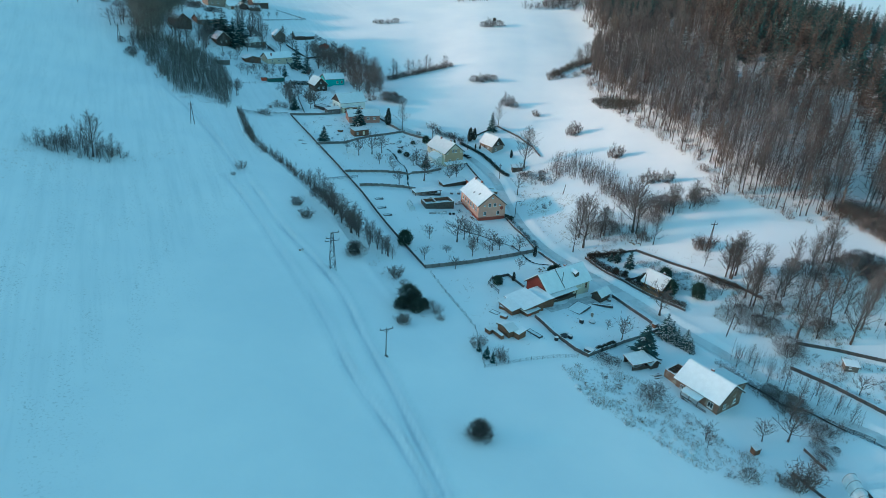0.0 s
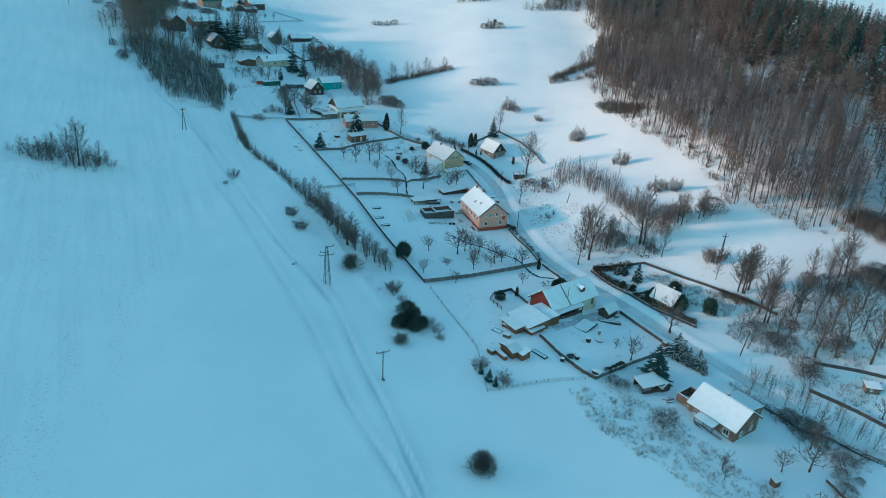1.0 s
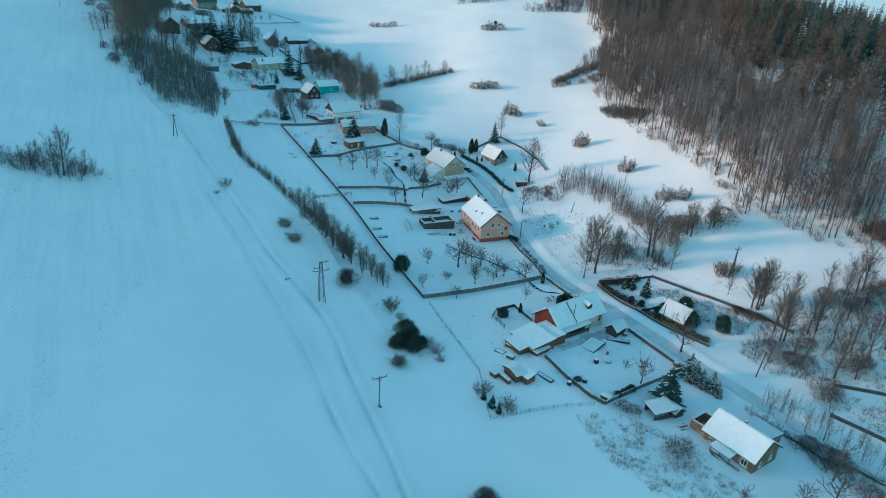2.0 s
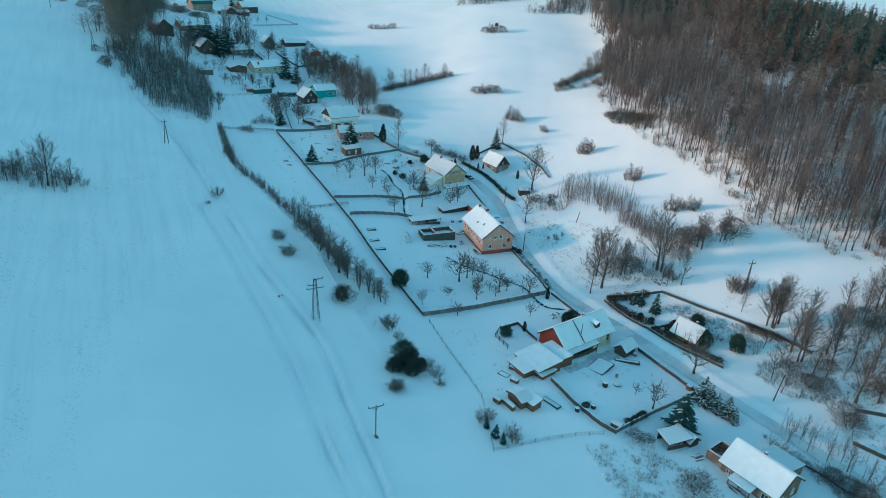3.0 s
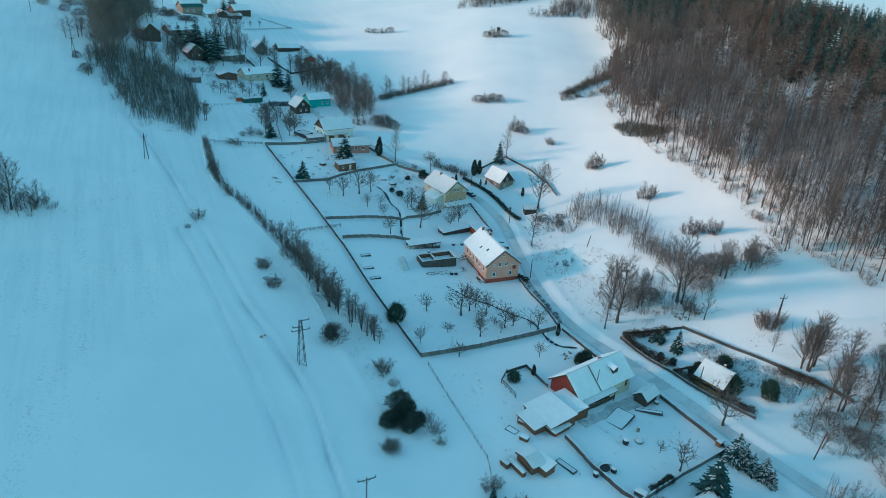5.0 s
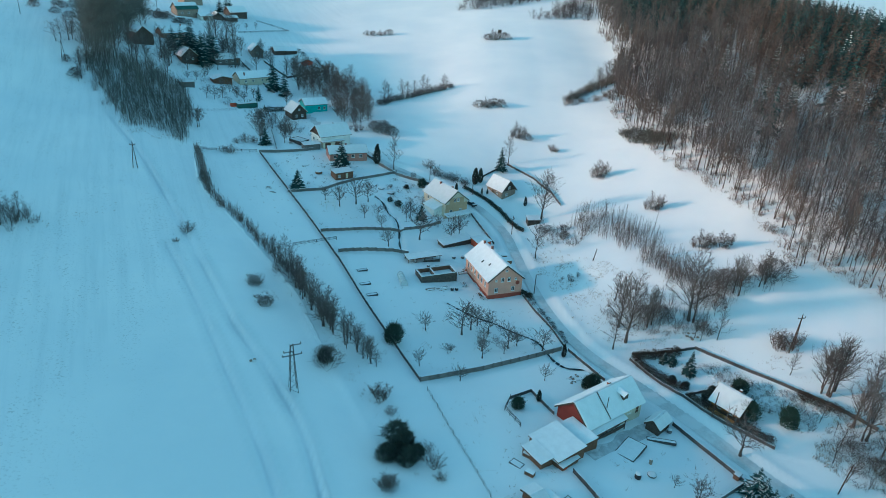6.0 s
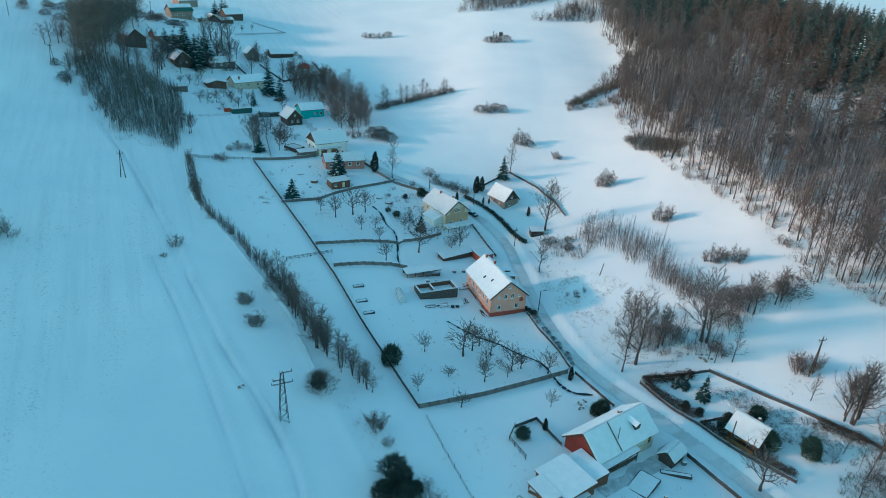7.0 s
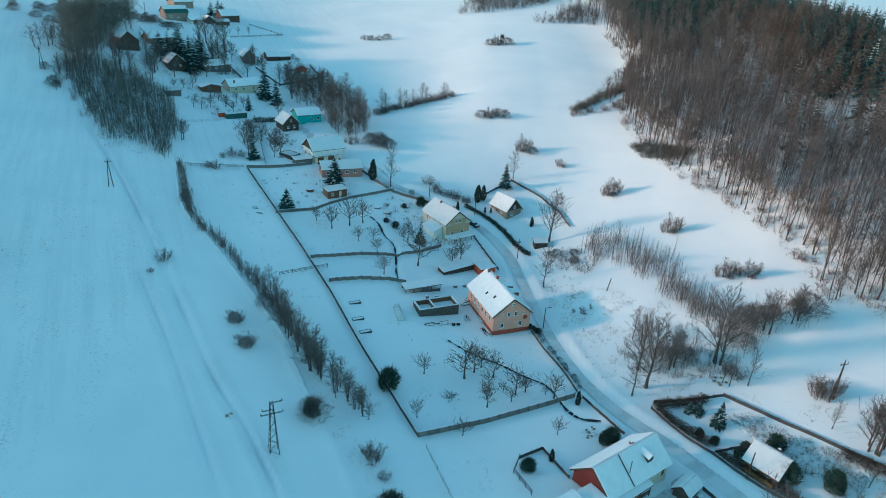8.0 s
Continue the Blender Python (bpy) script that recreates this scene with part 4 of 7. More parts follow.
gable_house("house", "far house with a snowy roof", "house", -170.0, 527.0, -40, 8.0, 13.0, 3.4, 6.4, STONE)
gable_house("house", "far dark house with a snowy roof", "house", -139.0, 522.0, -45, 8.0, 12.0, 3.2, 6.2, DARKWOOD)
shed("hut", "little open hut with snowy roof", "shed", 34.4, 273.4, 8, 4.2, 2.6, 1.5, 1.9, DARKWOOD)
shed("cabin", "small pale cabin under snow", "shed", 107.8, 144.0, -10, 3.2, 2.2, 1.4, 1.7, PALEFENCE, windows=[("f", 1.2, 0.6, 0.7, 0.6)])
shed("box_trailer", "red wooden box under snow", "box", -91.4, 362.0, 30, 2.6, 1.6, 1.6, 1.7, REDM, over=0.05, snow=0.12)
shed("container", "long green metal store", "container", -87.6, 360.6, 36, 9.0, 2.4, 1.9, 2.0, GREENM, over=0.08, snow=0.15)
shed("beehive_hut", "tiny wooden hut with snow on top", "hut", 71.4, 112.0, 25, 1.6, 1.3, 1.2, 1.5, BROWNWOOD, over=0.12, snow=0.15)
gable_house("wood_store", "wooden store with snowy pitched roof", "shed", 19.0, 148.6, -58, 4.6, 2.6, 1.7, 2.3, BROWNWOOD, over=0.35)
shed("wood_store", "lower wooden store with snowy roof", "shed", 21.4, 147.0, -50, 3.8, 2.6, 1.5, 1.9, BROWNWOOD, over=0.25)
shed("log_pile", "stacked logs under a snowy cover", "logs", 17.0, 147.6, -55, 4.5, 0.8, 0.8, 0.9, BROWNWOOD, over=0.08, snow=0.15)
shed("log_pile", "short stack of logs under snow", "logs", 15.6, 147.2, -50, 1.8, 0.9, 0.9, 1.0, BROWNWOOD, over=0.08, snow=0.15)
shed("crate", "wooden crate with snow on top", "crate", 20.2, 159.6, -35, 2.0, 0.9, 0.6, 0.7, BROWNWOOD, over=0.03, snow=0.12)
shed("crate", "wooden crate with snow on top", "crate", 20.0, 154.4, -35, 1.8, 1.0, 0.6, 0.7, BROWNWOOD, over=0.03, snow=0.12)
shed("pump_house", "low snow-covered garden box", "box", 40.2, 142.3, -40, 2.2, 1.2, 0.8, 0.9, CONCRETE, over=0.1, snow=0.15)
shed("bin_store", "little box by the gate under snow", "box", 63.0, 158.6, 40, 1.5, 1.1, 0.9, 1.0, BROWNWOOD, over=0.08, snow=0.12)


def timber_pile(x, y, yaw, n, ln, label, seed):
    """Loose planks and beams heaped criss-cross under patches of snow."""
    rng = random.Random(seed)
    ob = thing("timber_pile", label, "timber", pose(x, y, ground_z(x, y) - 0.03, 0, 0, yaw))
    for i in range(n):
        bm = bmesh.new()
        w = rng.uniform(0.2, 0.4)
        L = ln * rng.uniform(0.6, 1.1)
        block(bm, -L / 2, L / 2, -w / 2, w / 2, 0, 0.1)
        p = part("plank", bm, rng.choice((DARKWOOD, BROWNWOOD, PALEFENCE)), ob)
        p.matrix_basis = pose(rng.uniform(-0.5, 0.5), rng.uniform(-0.7, 0.7), 0.05 + 0.11 * (i // 3), 0, rng.uniform(-4, 4), rng.uniform(-9, 9))
        if i % 3:
            bm = bmesh.new()
            block(bm, -L / 2, L / 2, -w / 2, w / 2, 0.103, 0.2)
            part("snow_cap", bm, SNOW, p)


timber_pile(12.0, 240.5, -40, 9, 3.0, "heap of beams and planks under snow", 2)
timber_pile(16.0, 225.6, 108, 9, 4.0, "planks leaning along the orange house", 5)
timber_pile(15.2, 231.0, 108, 8, 4.0, "planks and poles along the orange house", 6)
timber_pile(57.4, 136.2, 20, 8, 2.4, "boards heaped by the ruined annex", 8)
timber_pile(61.6, 129.0, -55, 9, 2.8, "boards and junk beside the brick house", 9)
timber_pile(52.4, 141.8, 40, 8, 2.4, "old boards behind the wood shed", 10)
timber_pile(59.6, 148.6, 40, 8, 2.6, "boards under the snowy spruces", 11)
timber_pile(-56.0, 321.0, 30, 7, 2.4, "firewood under snow by the white house", 12)
timber_pile(-46.7, 298.7, 20, 6, 1.6, "small heap of boards in the garden", 13)
timber_pile(-54.9, 275.6, 0, 5, 1.8, "boards lying in the field strip", 14)
timber_pile(-52.8, 272.5, 10, 5, 1.6, "boards lying in the field strip", 15)
for i, (x, y, a, n, ln) in enumerate(((1.4, 225.8, 20, 7, 2.6), (4.8, 227.2, 24, 9, 3.0), (11.2, 231.4, 100, 8, 2.8), (10.9, 238.2, 30, 8, 3.2))):
    timber_pile(x, y, a, n, ln, "snow-covered building timber by the roofless store", 20 + i)


# ---- trees and shrubs: a few kinds built once, then copied ----
def bare_meshes(seed, h=10.0, limbs=20, low=0.25, reach=0.34, rise=0.9, sub=6, twigs=5, girth=0.020, stems=1, twig_w=0.045):
    """Trunk with limbs, and a crown of twigs, for a leafless tree h metres high."""
    rng = random.Random(seed)
    TV, TF, CV, CF = [], [], [], []
    for st in range(stems):
        lean = Vector((rng.uniform(-1, 1), rng.uniform(-1, 1), 0)) * (0.05 if stems == 1 else 0.16)
        top = h * (1.0 if st == 0 else rng.uniform(0.7, 0.95))
        pts = [Vector((0, 0, -0.6))]
        for k in range(1, 7):
            f = k / 6
            pts.append(Vector((lean.x * top * f + rng.uniform(-1, 1) * 0.011 * h, lean.y * top * f + rng.uniform(-1, 1) * 0.011 * h, top * 0.93 * f)))
        r = h * girth * (1.0 if stems == 1 else 0.65)
        rad = [r * (1 - 0.93 * (k / 6) ** 0.8) for k in range(7)]
        rad[0] = r * 1.35
        for k in range(6):
            tube(TV, TF, pts[k], pts[k + 1], rad[k], rad[k + 1], 6 if k < 3 else 4)
        for i in range(limbs):
            f = low + (0.97 - low) * (i + rng.random()) / limbs
            seg = min(int(f * 6), 5)
            p = pts[seg].lerp(pts[seg + 1], f * 6 - seg)
            a = i * 2.4 + rng.uniform(-0.5, 0.5)
            length = h * reach * (1.15 - 0.75 * (f - low) / (1 - low)) * rng.uniform(0.7, 1.2)
            e = rise * rng.uniform(0.6, 1.2) + 0.4 * f
            d = Vector((math.cos(a) * math.cos(e), math.sin(a) * math.cos(e), math.sin(e)))
            m = p + d * (length * 0.5) + Vector((rng.uniform(-1, 1), rng.uniform(-1, 1), rng.uniform(-0.2, 1))) * (0.05 * length)
            d2 = (d + Vector((rng.uniform(-0.3, 0.3), rng.uniform(-0.3, 0.3), 0.35))).normalized()
            q = m + d2 * (length * 0.5)
            lr = max(r * 0.34 * (1.1 - f), 0.02)
            tube(TV, TF, p, m, lr, lr * 0.6, 4)
            tube(TV, TF, m, q, lr * 0.6, 0.012, 3)
            for j in range(sub):
                u = (j + rng.random()) / sub
                b0 = p.lerp(m, u * 2) if u < 0.5 else m.lerp(q, u * 2 - 1)
                dd = (d2 + Vector((rng.gauss(0, 0.6), rng.gauss(0, 0.6), rng.gauss(0.15, 0.4)))).normalized()
                sl = length * rng.uniform(0.25, 0.5)
                b1 = b0 + dd * sl
                blade(CV, CF, b0, b1, twig_w * 1.5, rng)
                for _ in range(twigs):
                    s0 = b0.lerp(b1, rng.uniform(0.2, 1))
                    td = (dd + Vector((rng.gauss(0, 0.6), rng.gauss(0, 0.6), rng.gauss(0.2, 0.45)))).normalized()
                    blade(CV, CF, s0, s0 + td * (sl * rng.uniform(0.35, 0.75)), twig_w, rng)
    return TV, TF, CV, CF


def shrub_meshes(seed, h=3.0, stems=24, wide=0.6, twigs=9, twig_w=0.045):
    """Many thin stems fanning out from one foot into a rounded head of twigs."""
    rng = random.Random(seed)
    V, F = [], []
    for i in range(stems):
        a = rng.uniform(0, 2 * math.pi)
        r = math.sqrt(rng.random())
        o = Vector((math.cos(a), math.sin(a), 0)) * (h * wide * 0.35 * r) + Vector((0, 0, -0.3))
        t = Vector((math.cos(a) * wide * r, math.sin(a) * wide * r, (1 - 0.35 * r * r) * rng.uniform(0.7, 1.0))) * h
        m = o.lerp(t, 0.5) + Vector((rng.gauss(0, 0.05), rng.gauss(0, 0.05), 0.06)) * h
        tube(V, F, o, m, 0.008 * h, 0.006 * h, 3)
        tube(V, F, m, t, 0.006 * h, 0.002 * h, 3)
        for _ in range(twigs):
            u = rng.uniform(0.2, 1)
            b = o.lerp(m, u * 2) if u < 0.5 else m.lerp(t, u * 2 - 1)
            td = Vector((rng.gauss(0, 0.7), rng.gauss(0, 0.7), rng.gauss(0.55, 0.45))).normalized()
            e = b + td * (h * rng.uniform(0.12, 0.28))
            blade(V, F, b, e, twig_w * 1.3, rng)
            for _ in range(2):
                c = b.lerp(e, rng.uniform(0.3, 0.9))
                g = (td + Vector((rng.gauss(0, 0.6), rng.gauss(0, 0.6), rng.gauss(0.1, 0.5)))).normalized()
                blade(V, F, c, c + g * (h * rng.uniform(0.07, 0.16)), twig_w, rng)
    return V, F


def bush_meshes(seed, h=3.0, wide=0.55, n=1250, twig_w=0.045):
    """A dense rounded bush: twigs through its whole body, with an uneven outline."""
    rng = random.Random(seed)
    V, F = [], []
    lobes = [(rng.uniform(0, 6.28), rng.uniform(0.1, 0.9), rng.uniform(-0.3, 0.4)) for _ in range(18)]
    for i in range(n):
        f = rng.random() ** 0.9
        a = rng.uniform(0, 2 * math.pi)
        r = wide * h * math.sqrt(max(0.03, 1 - (1.55 * f - 0.55) ** 2))
        r *= 1 + sum(g * math.exp(-((math.cos(a - la) - 1) ** 2) * 6 - ((f - lf) / 0.16) ** 2) for la, lf, g in lobes)
        r *= rng.random() ** 0.4
        p = Vector((math.cos(a) * r, math.sin(a) * r, h * f * 0.93))
        g = Vector((math.cos(a) * 0.6 + rng.gauss(0, 0.5), math.sin(a) * 0.6 + rng.gauss(0, 0.5), rng.gauss(0.7, 0.45))).normalized()
        blade(V, F, p, p + g * (h * rng.uniform(0.10, 0.24) * (1.9 if i % 7 == 0 else 1.0)), twig_w * rng.uniform(0.6, 1.2), rng)
    for i in range(10):
        a = rng.uniform(0, 6.28)
        tube(V, F, (0.15 * math.cos(a), 0.15 * math.sin(a), -0.3), (math.cos(a) * h * wide * 0.6, math.sin(a) * h * wide * 0.6, h * 0.6), 0.04, 0.015, 3)
    return V, F


def spruce_meshes(seed, h=10.0, wide=0.24, levels=24, snowy=0.25):
    """A spruce: stem, drooping needle boughs in whorls, and snow lying on some of them."""
    rng = random.Random(seed)
    TV, TF, CV, CF, SV, SF = [], [], [], [], [], []
    tube(TV, TF, (0, 0, -0.6), (0, 0, h * 0.98), h * 0.018, 0.01, 6)
    for k in range(levels):
        f = (k + rng.random() * 0.6) / levels
        z = h * (0.06 + 0.92 * f)
        length = h * wide * (1 - f) ** 0.85 + 0.12
        for i in range(max(5, int(10 * (1 - f * 0.4)))):
            a = rng.uniform(0, 2 * math.pi)
            L = length * rng.uniform(0.7, 1.12)
            droop = rng.uniform(0.15, 0.5) * (1 - f * 0.8)
            c, s = math.cos(a), math.sin(a)
            n = 4
            w0 = 0.30 * L + 0.10
            prev = None
            for j in range(n + 1):
                u = j / n
                p = Vector((c * L * u, s * L * u, z + L * (0.12 * u - droop * u * u)))
                w = w0 * (1 - u) ** 0.6 * (1.0 if j % 2 else 0.72) + 0.02
                e = Vector((-s, c, 0)) * w
                lo = p + Vector((0, 0, -0.10 * L * (1 - u)))
                cur = (len(CV), len(CV) + 1, len(CV) + 2)
                CV.extend([tuple(lo + e), tuple(p + Vector((0, 0, 0.03))), tuple(lo - e)])
                if prev:
                    CF.append((prev[0], cur[0], cur[1], prev[1]))
                    CF.append((prev[1], cur[1], cur[2], prev[2]))
                prev = cur
            for _ in range(5):
                u = rng.uniform(0.3, 1)
                p = Vector((c * L * u, s * L * u, z + L * (0.12 * u - droop * u * u)))
                g = Vector((c + rng.gauss(0, 0.7), s + rng.gauss(0, 0.7), rng.gauss(-0.35, 0.3))).normalized()
                blade(CV, CF, p, p + g * (0.28 * L), 0.11 * L + 0.03, rng)
            if rng.random() < snowy:
                u0, u1 = 0.3, rng.uniform(0.7, 0.95)
                k0 = len(SV)
                for u in (u0, (u0 + u1) / 2, u1):
                    p = Vector((c * L * u, s * L * u, z + L * (0.12 * u - droop * u * u) + 0.07))
                    e = Vector((-s, c, 0)) * (w0 * 0.55 * (1 - u) + 0.03)
                    SV.extend([tuple(p + e), tuple(p + Vector((0, 0, 0.05))), tuple(p - e)])
                for q in (0, 3):
                    SF.append((k0 + q, k0 + q + 3, k0 + q + 4, k0 + q + 1))
                    SF.append((k0 + q + 1, k0 + q + 4, k0 + q + 5, k0 + q + 2))
    return TV, TF, CV, CF, SV, SF


def leafy_meshes(seed, h=4.0, wide=0.25, n=1500, leaf=0.22, shape="column", snowy=0.0):
    """A dense evergreen: many small leaf sprays through an uneven body."""
    rng = random.Random(seed)
    TV, TF, CV, CF, SV, SF = [], [], [], [], [], []
    tube(TV, TF, (0, 0, -0.5), (0, 0, h * 0.7), h * 0.02, h * 0.008, 5)
    lobes = [(rng.uniform(0, 6.28), rng.uniform(0.25, 0.95), rng.uniform(-0.25, 0.45)) for _ in range(16)]
    for i in range(n):
        f = rng.random()
        a = rng.uniform(0, 2 * math.pi)
        if shape == "column":
            r = wide * h * (1 - f ** 2.2) ** 0.8 * min(1, 0.55 + f * 2.5)
        else:
            r = wide * h * math.sqrt(max(0.02, 1 - (2 * f - 0.95) ** 2))
        bump = 1 + sum(g * math.exp(-((math.cos(a - la) - 1) ** 2) * 6 - ((f - lf) / 0.14) ** 2) for la, lf, g in lobes) - 0.12
        r *= bump * rng.uniform(0.72, 1.05)
        p = Vector((math.cos(a) * r, math.sin(a) * r, h * (0.02 + 0.98 * f)))
        out = Vector((math.cos(a), math.sin(a), rng.gauss(0.7 if shape == "column" else 0.35 + f, 0.4)))
        out = (out + Vector((rng.gauss(0, 0.4), rng.gauss(0, 0.4), 0))).normalized()
        blade(CV, CF, p - out * leaf * 0.4, p + out * (leaf * rng.uniform(0.7, 1.5)), leaf * rng.uniform(0.5, 0.9), rng)
        if rng.random() < snowy and f > 0.2:
            k = len(SV)
            q = p + out * (leaf * 0.5) + Vector((0, 0, 0.05))
            w = leaf * rng.uniform(0.5, 0.9)
            b = rng.uniform(0, 6.28)
            for t in range(4):
                SV.append(tuple(q + Vector((math.cos(b + t * 1.57) * w, math.sin(b + t * 1.57) * w, rng.uniform(-0.04, 0.04)))))
            SF.append((k, k + 1, k + 2, k + 3))
    return TV, TF, CV, CF, SV, SF


def tree_kind(name, label, category, group, meshes, bark, leaf, crown_name="crown"):
    """One tree of a kind, at the origin; place() moves or copies it."""
    ob = thing(name, label, category, Matrix(), group)
    t = link_mesh("trunk" if crown_name == "crown" else "stems", meshes[0], meshes[1], bark, ob)
    link_mesh(crown_name, meshes[2], meshes[3], leaf, ob)
    if len(meshes) > 4 and meshes[5]:
        link_mesh("snow", meshes[4], meshes[5], SNOW, ob, "snow lying on the boughs")
    return [ob, False]


def place(kind, x, y, h, base_h, turn, wide=1.0, sink=0.1, z=None, tilt=(0.0, 0.0)):
    k = h / base_h
    m = Matrix.Translation((x, y, (ground_z(x, y) if z is None else z) - sink)) @ pose(0, 0, 0, tilt[0], tilt[1], turn) @ Matrix.Diagonal((k * wide, k * wide, k, 1))
    if not kind[1]:
        kind[0].matrix_basis = m
        kind[1] = True
        return kind[0]
    src = kind[0]
    keep = src.matrix_basis.copy()
    src.matrix_basis = Matrix()
    ob = copy_thing(src, m)
    src.matrix_basis = keep
    return ob


def place_all(kinds, base_h, spots, seed, wide=(0.85, 1.15), tilt=2.0):
    rng = random.Random(seed)
    zs = heights([s[0] for s in spots], [s[1] for s in spots])
    for (x, y, h), z in zip(spots, zs):
        place(rng.choice(kinds), x, y, h, base_h, rng.uniform(0, 360), rng.uniform(*wide), z=float(z), tilt=(rng.uniform(-tilt, tilt), rng.uniform(-tilt, tilt)))


def scatter(poly, n, gap, hlo, hhi, seed):
    """Random spots with heights in a polygon, no two closer than gap."""
    rng = random.Random(seed)
    xs, ys = [p[0] for p in poly], [p[1] for p in poly]
    out, tries = [], 0
    while len(out) < n and tries < n * 60:
        tries += 1
        x, y = rng.uniform(min(xs), max(xs)), rng.uniform(min(ys), max(ys))
        if inside([x], [y], poly)[0] and (gap <= 0 or all((x - a) ** 2 + (y - b) ** 2 > gap * gap for a, b, _ in out)):
            out.append((x, y, rng.uniform(hlo, hhi)))
    return out


def along(line, step, side, hlo, hhi, seed):
    rng = random.Random(seed)
    return [(x + rng.uniform(-side, side), y + rng.uniform(-side, side), rng.uniform(hlo, hhi)) for x, y in smooth_line(line, step)]


def soft_tree(seed, low=0.3, reach=0.28, up=0.9, limbs=26, twigs=5, girth=0.016, width=0.08, cone=False, stems=1):
    """A light tree ten metres high, for use in numbers: tapered stems and a crown of fine twigs. Triangles, marked 1 on the stems."""
    rng = random.Random(seed)
    V, F, M = [], [], []
    for st in range(stems):
        o = Vector((0, 0, -0.4)) if st == 0 else Vector((rng.gauss(0, 0.45), rng.gauss(0, 0.45), -0.4))
        top = 10 * (1.0 if st == 0 else rng.uniform(0.6, 1.0))
        tip = Vector((o.x * 1.6 + rng.gauss(0, 0.25), o.y * 1.6 + rng.gauss(0, 0.25), top))
        mid = o.lerp(tip, 0.5) + Vector((rng.gauss(0, 0.12), rng.gauss(0, 0.12), 0))
        r = 10 * girth
        for p, q, ra, rb in ((o, mid, r, r * 0.62), (mid, tip, r * 0.62, 0.02)):
            Q = []
            tube(V, Q, p, q, ra, rb, 3)
            for f in Q:
                F += [f[:3], (f[0], f[2], f[3])]
                M += [1, 1]
        for i in range(limbs):
            g = (i + rng.random()) / limbs
            f = low + (0.98 - low) * g
            p = o.lerp(mid, f * 2) if f < 0.5 else mid.lerp(tip, f * 2 - 1)
            a = i * 2.4 + rng.uniform(-0.6, 0.6)
            if cone:
                length = 10 * reach * (1.02 - g) ** 0.85 * rng.uniform(0.75, 1.1) + 0.15
                e = rng.uniform(-0.3, 0.2)
            else:
                length = 10 * reach * (1.1 - 0.75 * g ** 1.5) * rng.uniform(0.65, 1.2)
                e = up * rng.uniform(0.6, 1.3)
            d = Vector((math.cos(a) * math.cos(e), math.sin(a) * math.cos(e), math.sin(e)))
            q = p + d * length
            blade(V, F, p, q, width * 1.4, rng)
            for _ in range(twigs):
                b = p.lerp(q, rng.uniform(0.25, 1.0))
                td = (d * 0.8 + Vector((rng.gauss(0, 0.5), rng.gauss(0, 0.5), rng.gauss(-0.1 if cone else 0.3, 0.4)))).normalized()
                blade(V, F, b, b + td * (length * rng.uniform(0.3, 0.6) + 0.1), width, rng)
            M += [0] * (1 + twigs)
    return np.array(V), np.array(F), np.array(M)


def fine_brush(seed, stems=6, twigs=12, width=0.06, fan=0.07):
    """Close upright whips, ten metres high, with fine rising twigs."""
    rng = random.Random(seed)
    V, F = [], []
    for st in range(stems):
        o = Vector((rng.gauss(0, 0.9), rng.gauss(0, 0.9), -0.3))
        top = 10 * rng.uniform(0.55, 1.0)
        tip = o + Vector((rng.gauss(0, fan), rng.gauss(0, fan), 1)) * top
        blade(V, F, o, tip, width * 2.2, rng)
        for _ in range(twigs):
            b = o.lerp(tip, rng.uniform(0.12, 0.92))
            td = Vector((rng.gauss(0, 0.42), rng.gauss(0, 0.42), 1)).normalized()
            blade(V, F, b, b + td * rng.uniform(0.9, 2.4), width, rng)
    return np.array(V), np.array(F), np.zeros(len(F), int)


def shrub_kind(name, label, category, group, meshes, mat):
    return [tagged(link_mesh(name, meshes[0], meshes[1], mat), label, category, group), False]


def grown(m):
    """Trunk and crown of a tree as one set of arrays of triangles and quads split in two."""
    V = list(m[0]) + (list(m[2]) if len(m) > 2 else [])
    k = len(m[0])
    F = list(m[1]) + ([tuple(i + k for i in f) for f in m[3]] if len(m) > 2 else [])
    T = []
    for f in F:
        T.append(f[:3])
        if len(f) == 4:
            T.append((f[0], f[2], f[3]))
    return np.array(V), np.array(T), np.zeros(len(T), int)


def mass(name, temps, base_h, spots, mat, label, category, seed, wide=(0.85, 1.2), stem=None):
    """Many plants too close to tell apart, joined as one mesh."""
    rng = np.random.RandomState(seed)
    spots = np.array(spots)
    z = heights(spots[:, 0], spots[:, 1])
    VV, FF, MM, off = [], [], [], 0
    for (x, y, h), zz in zip(spots, z):
        V, F, M = temps[rng.randint(len(temps))]
        MM.append(M)
        a = rng.uniform(0, 6.28)
        c, s = math.cos(a), math.sin(a)
        k = h / base_h
        w = k * rng.uniform(*wide)
        lx, ly = rng.normal(0, 0.04, 2)
        zr = V[:, 2] * k
        VV.append(np.column_stack([(V[:, 0] * c - V[:, 1] * s) * w + x + lx * zr, (V[:, 0] * s + V[:, 1] * c) * w + y + ly * zr, zr + zz - 0.1]))
        FF.append(F + off)
        off += len(V)
    ob = array_mesh(name, np.concatenate(VV), np.concatenate(FF), mat)
    if stem:
        ob.data.materials.append(stem)
        ob.data.polygons.foreach_set("material_index", np.concatenate(MM).astype(np.int32))
    return tagged(ob, label, category, kind="stuff")


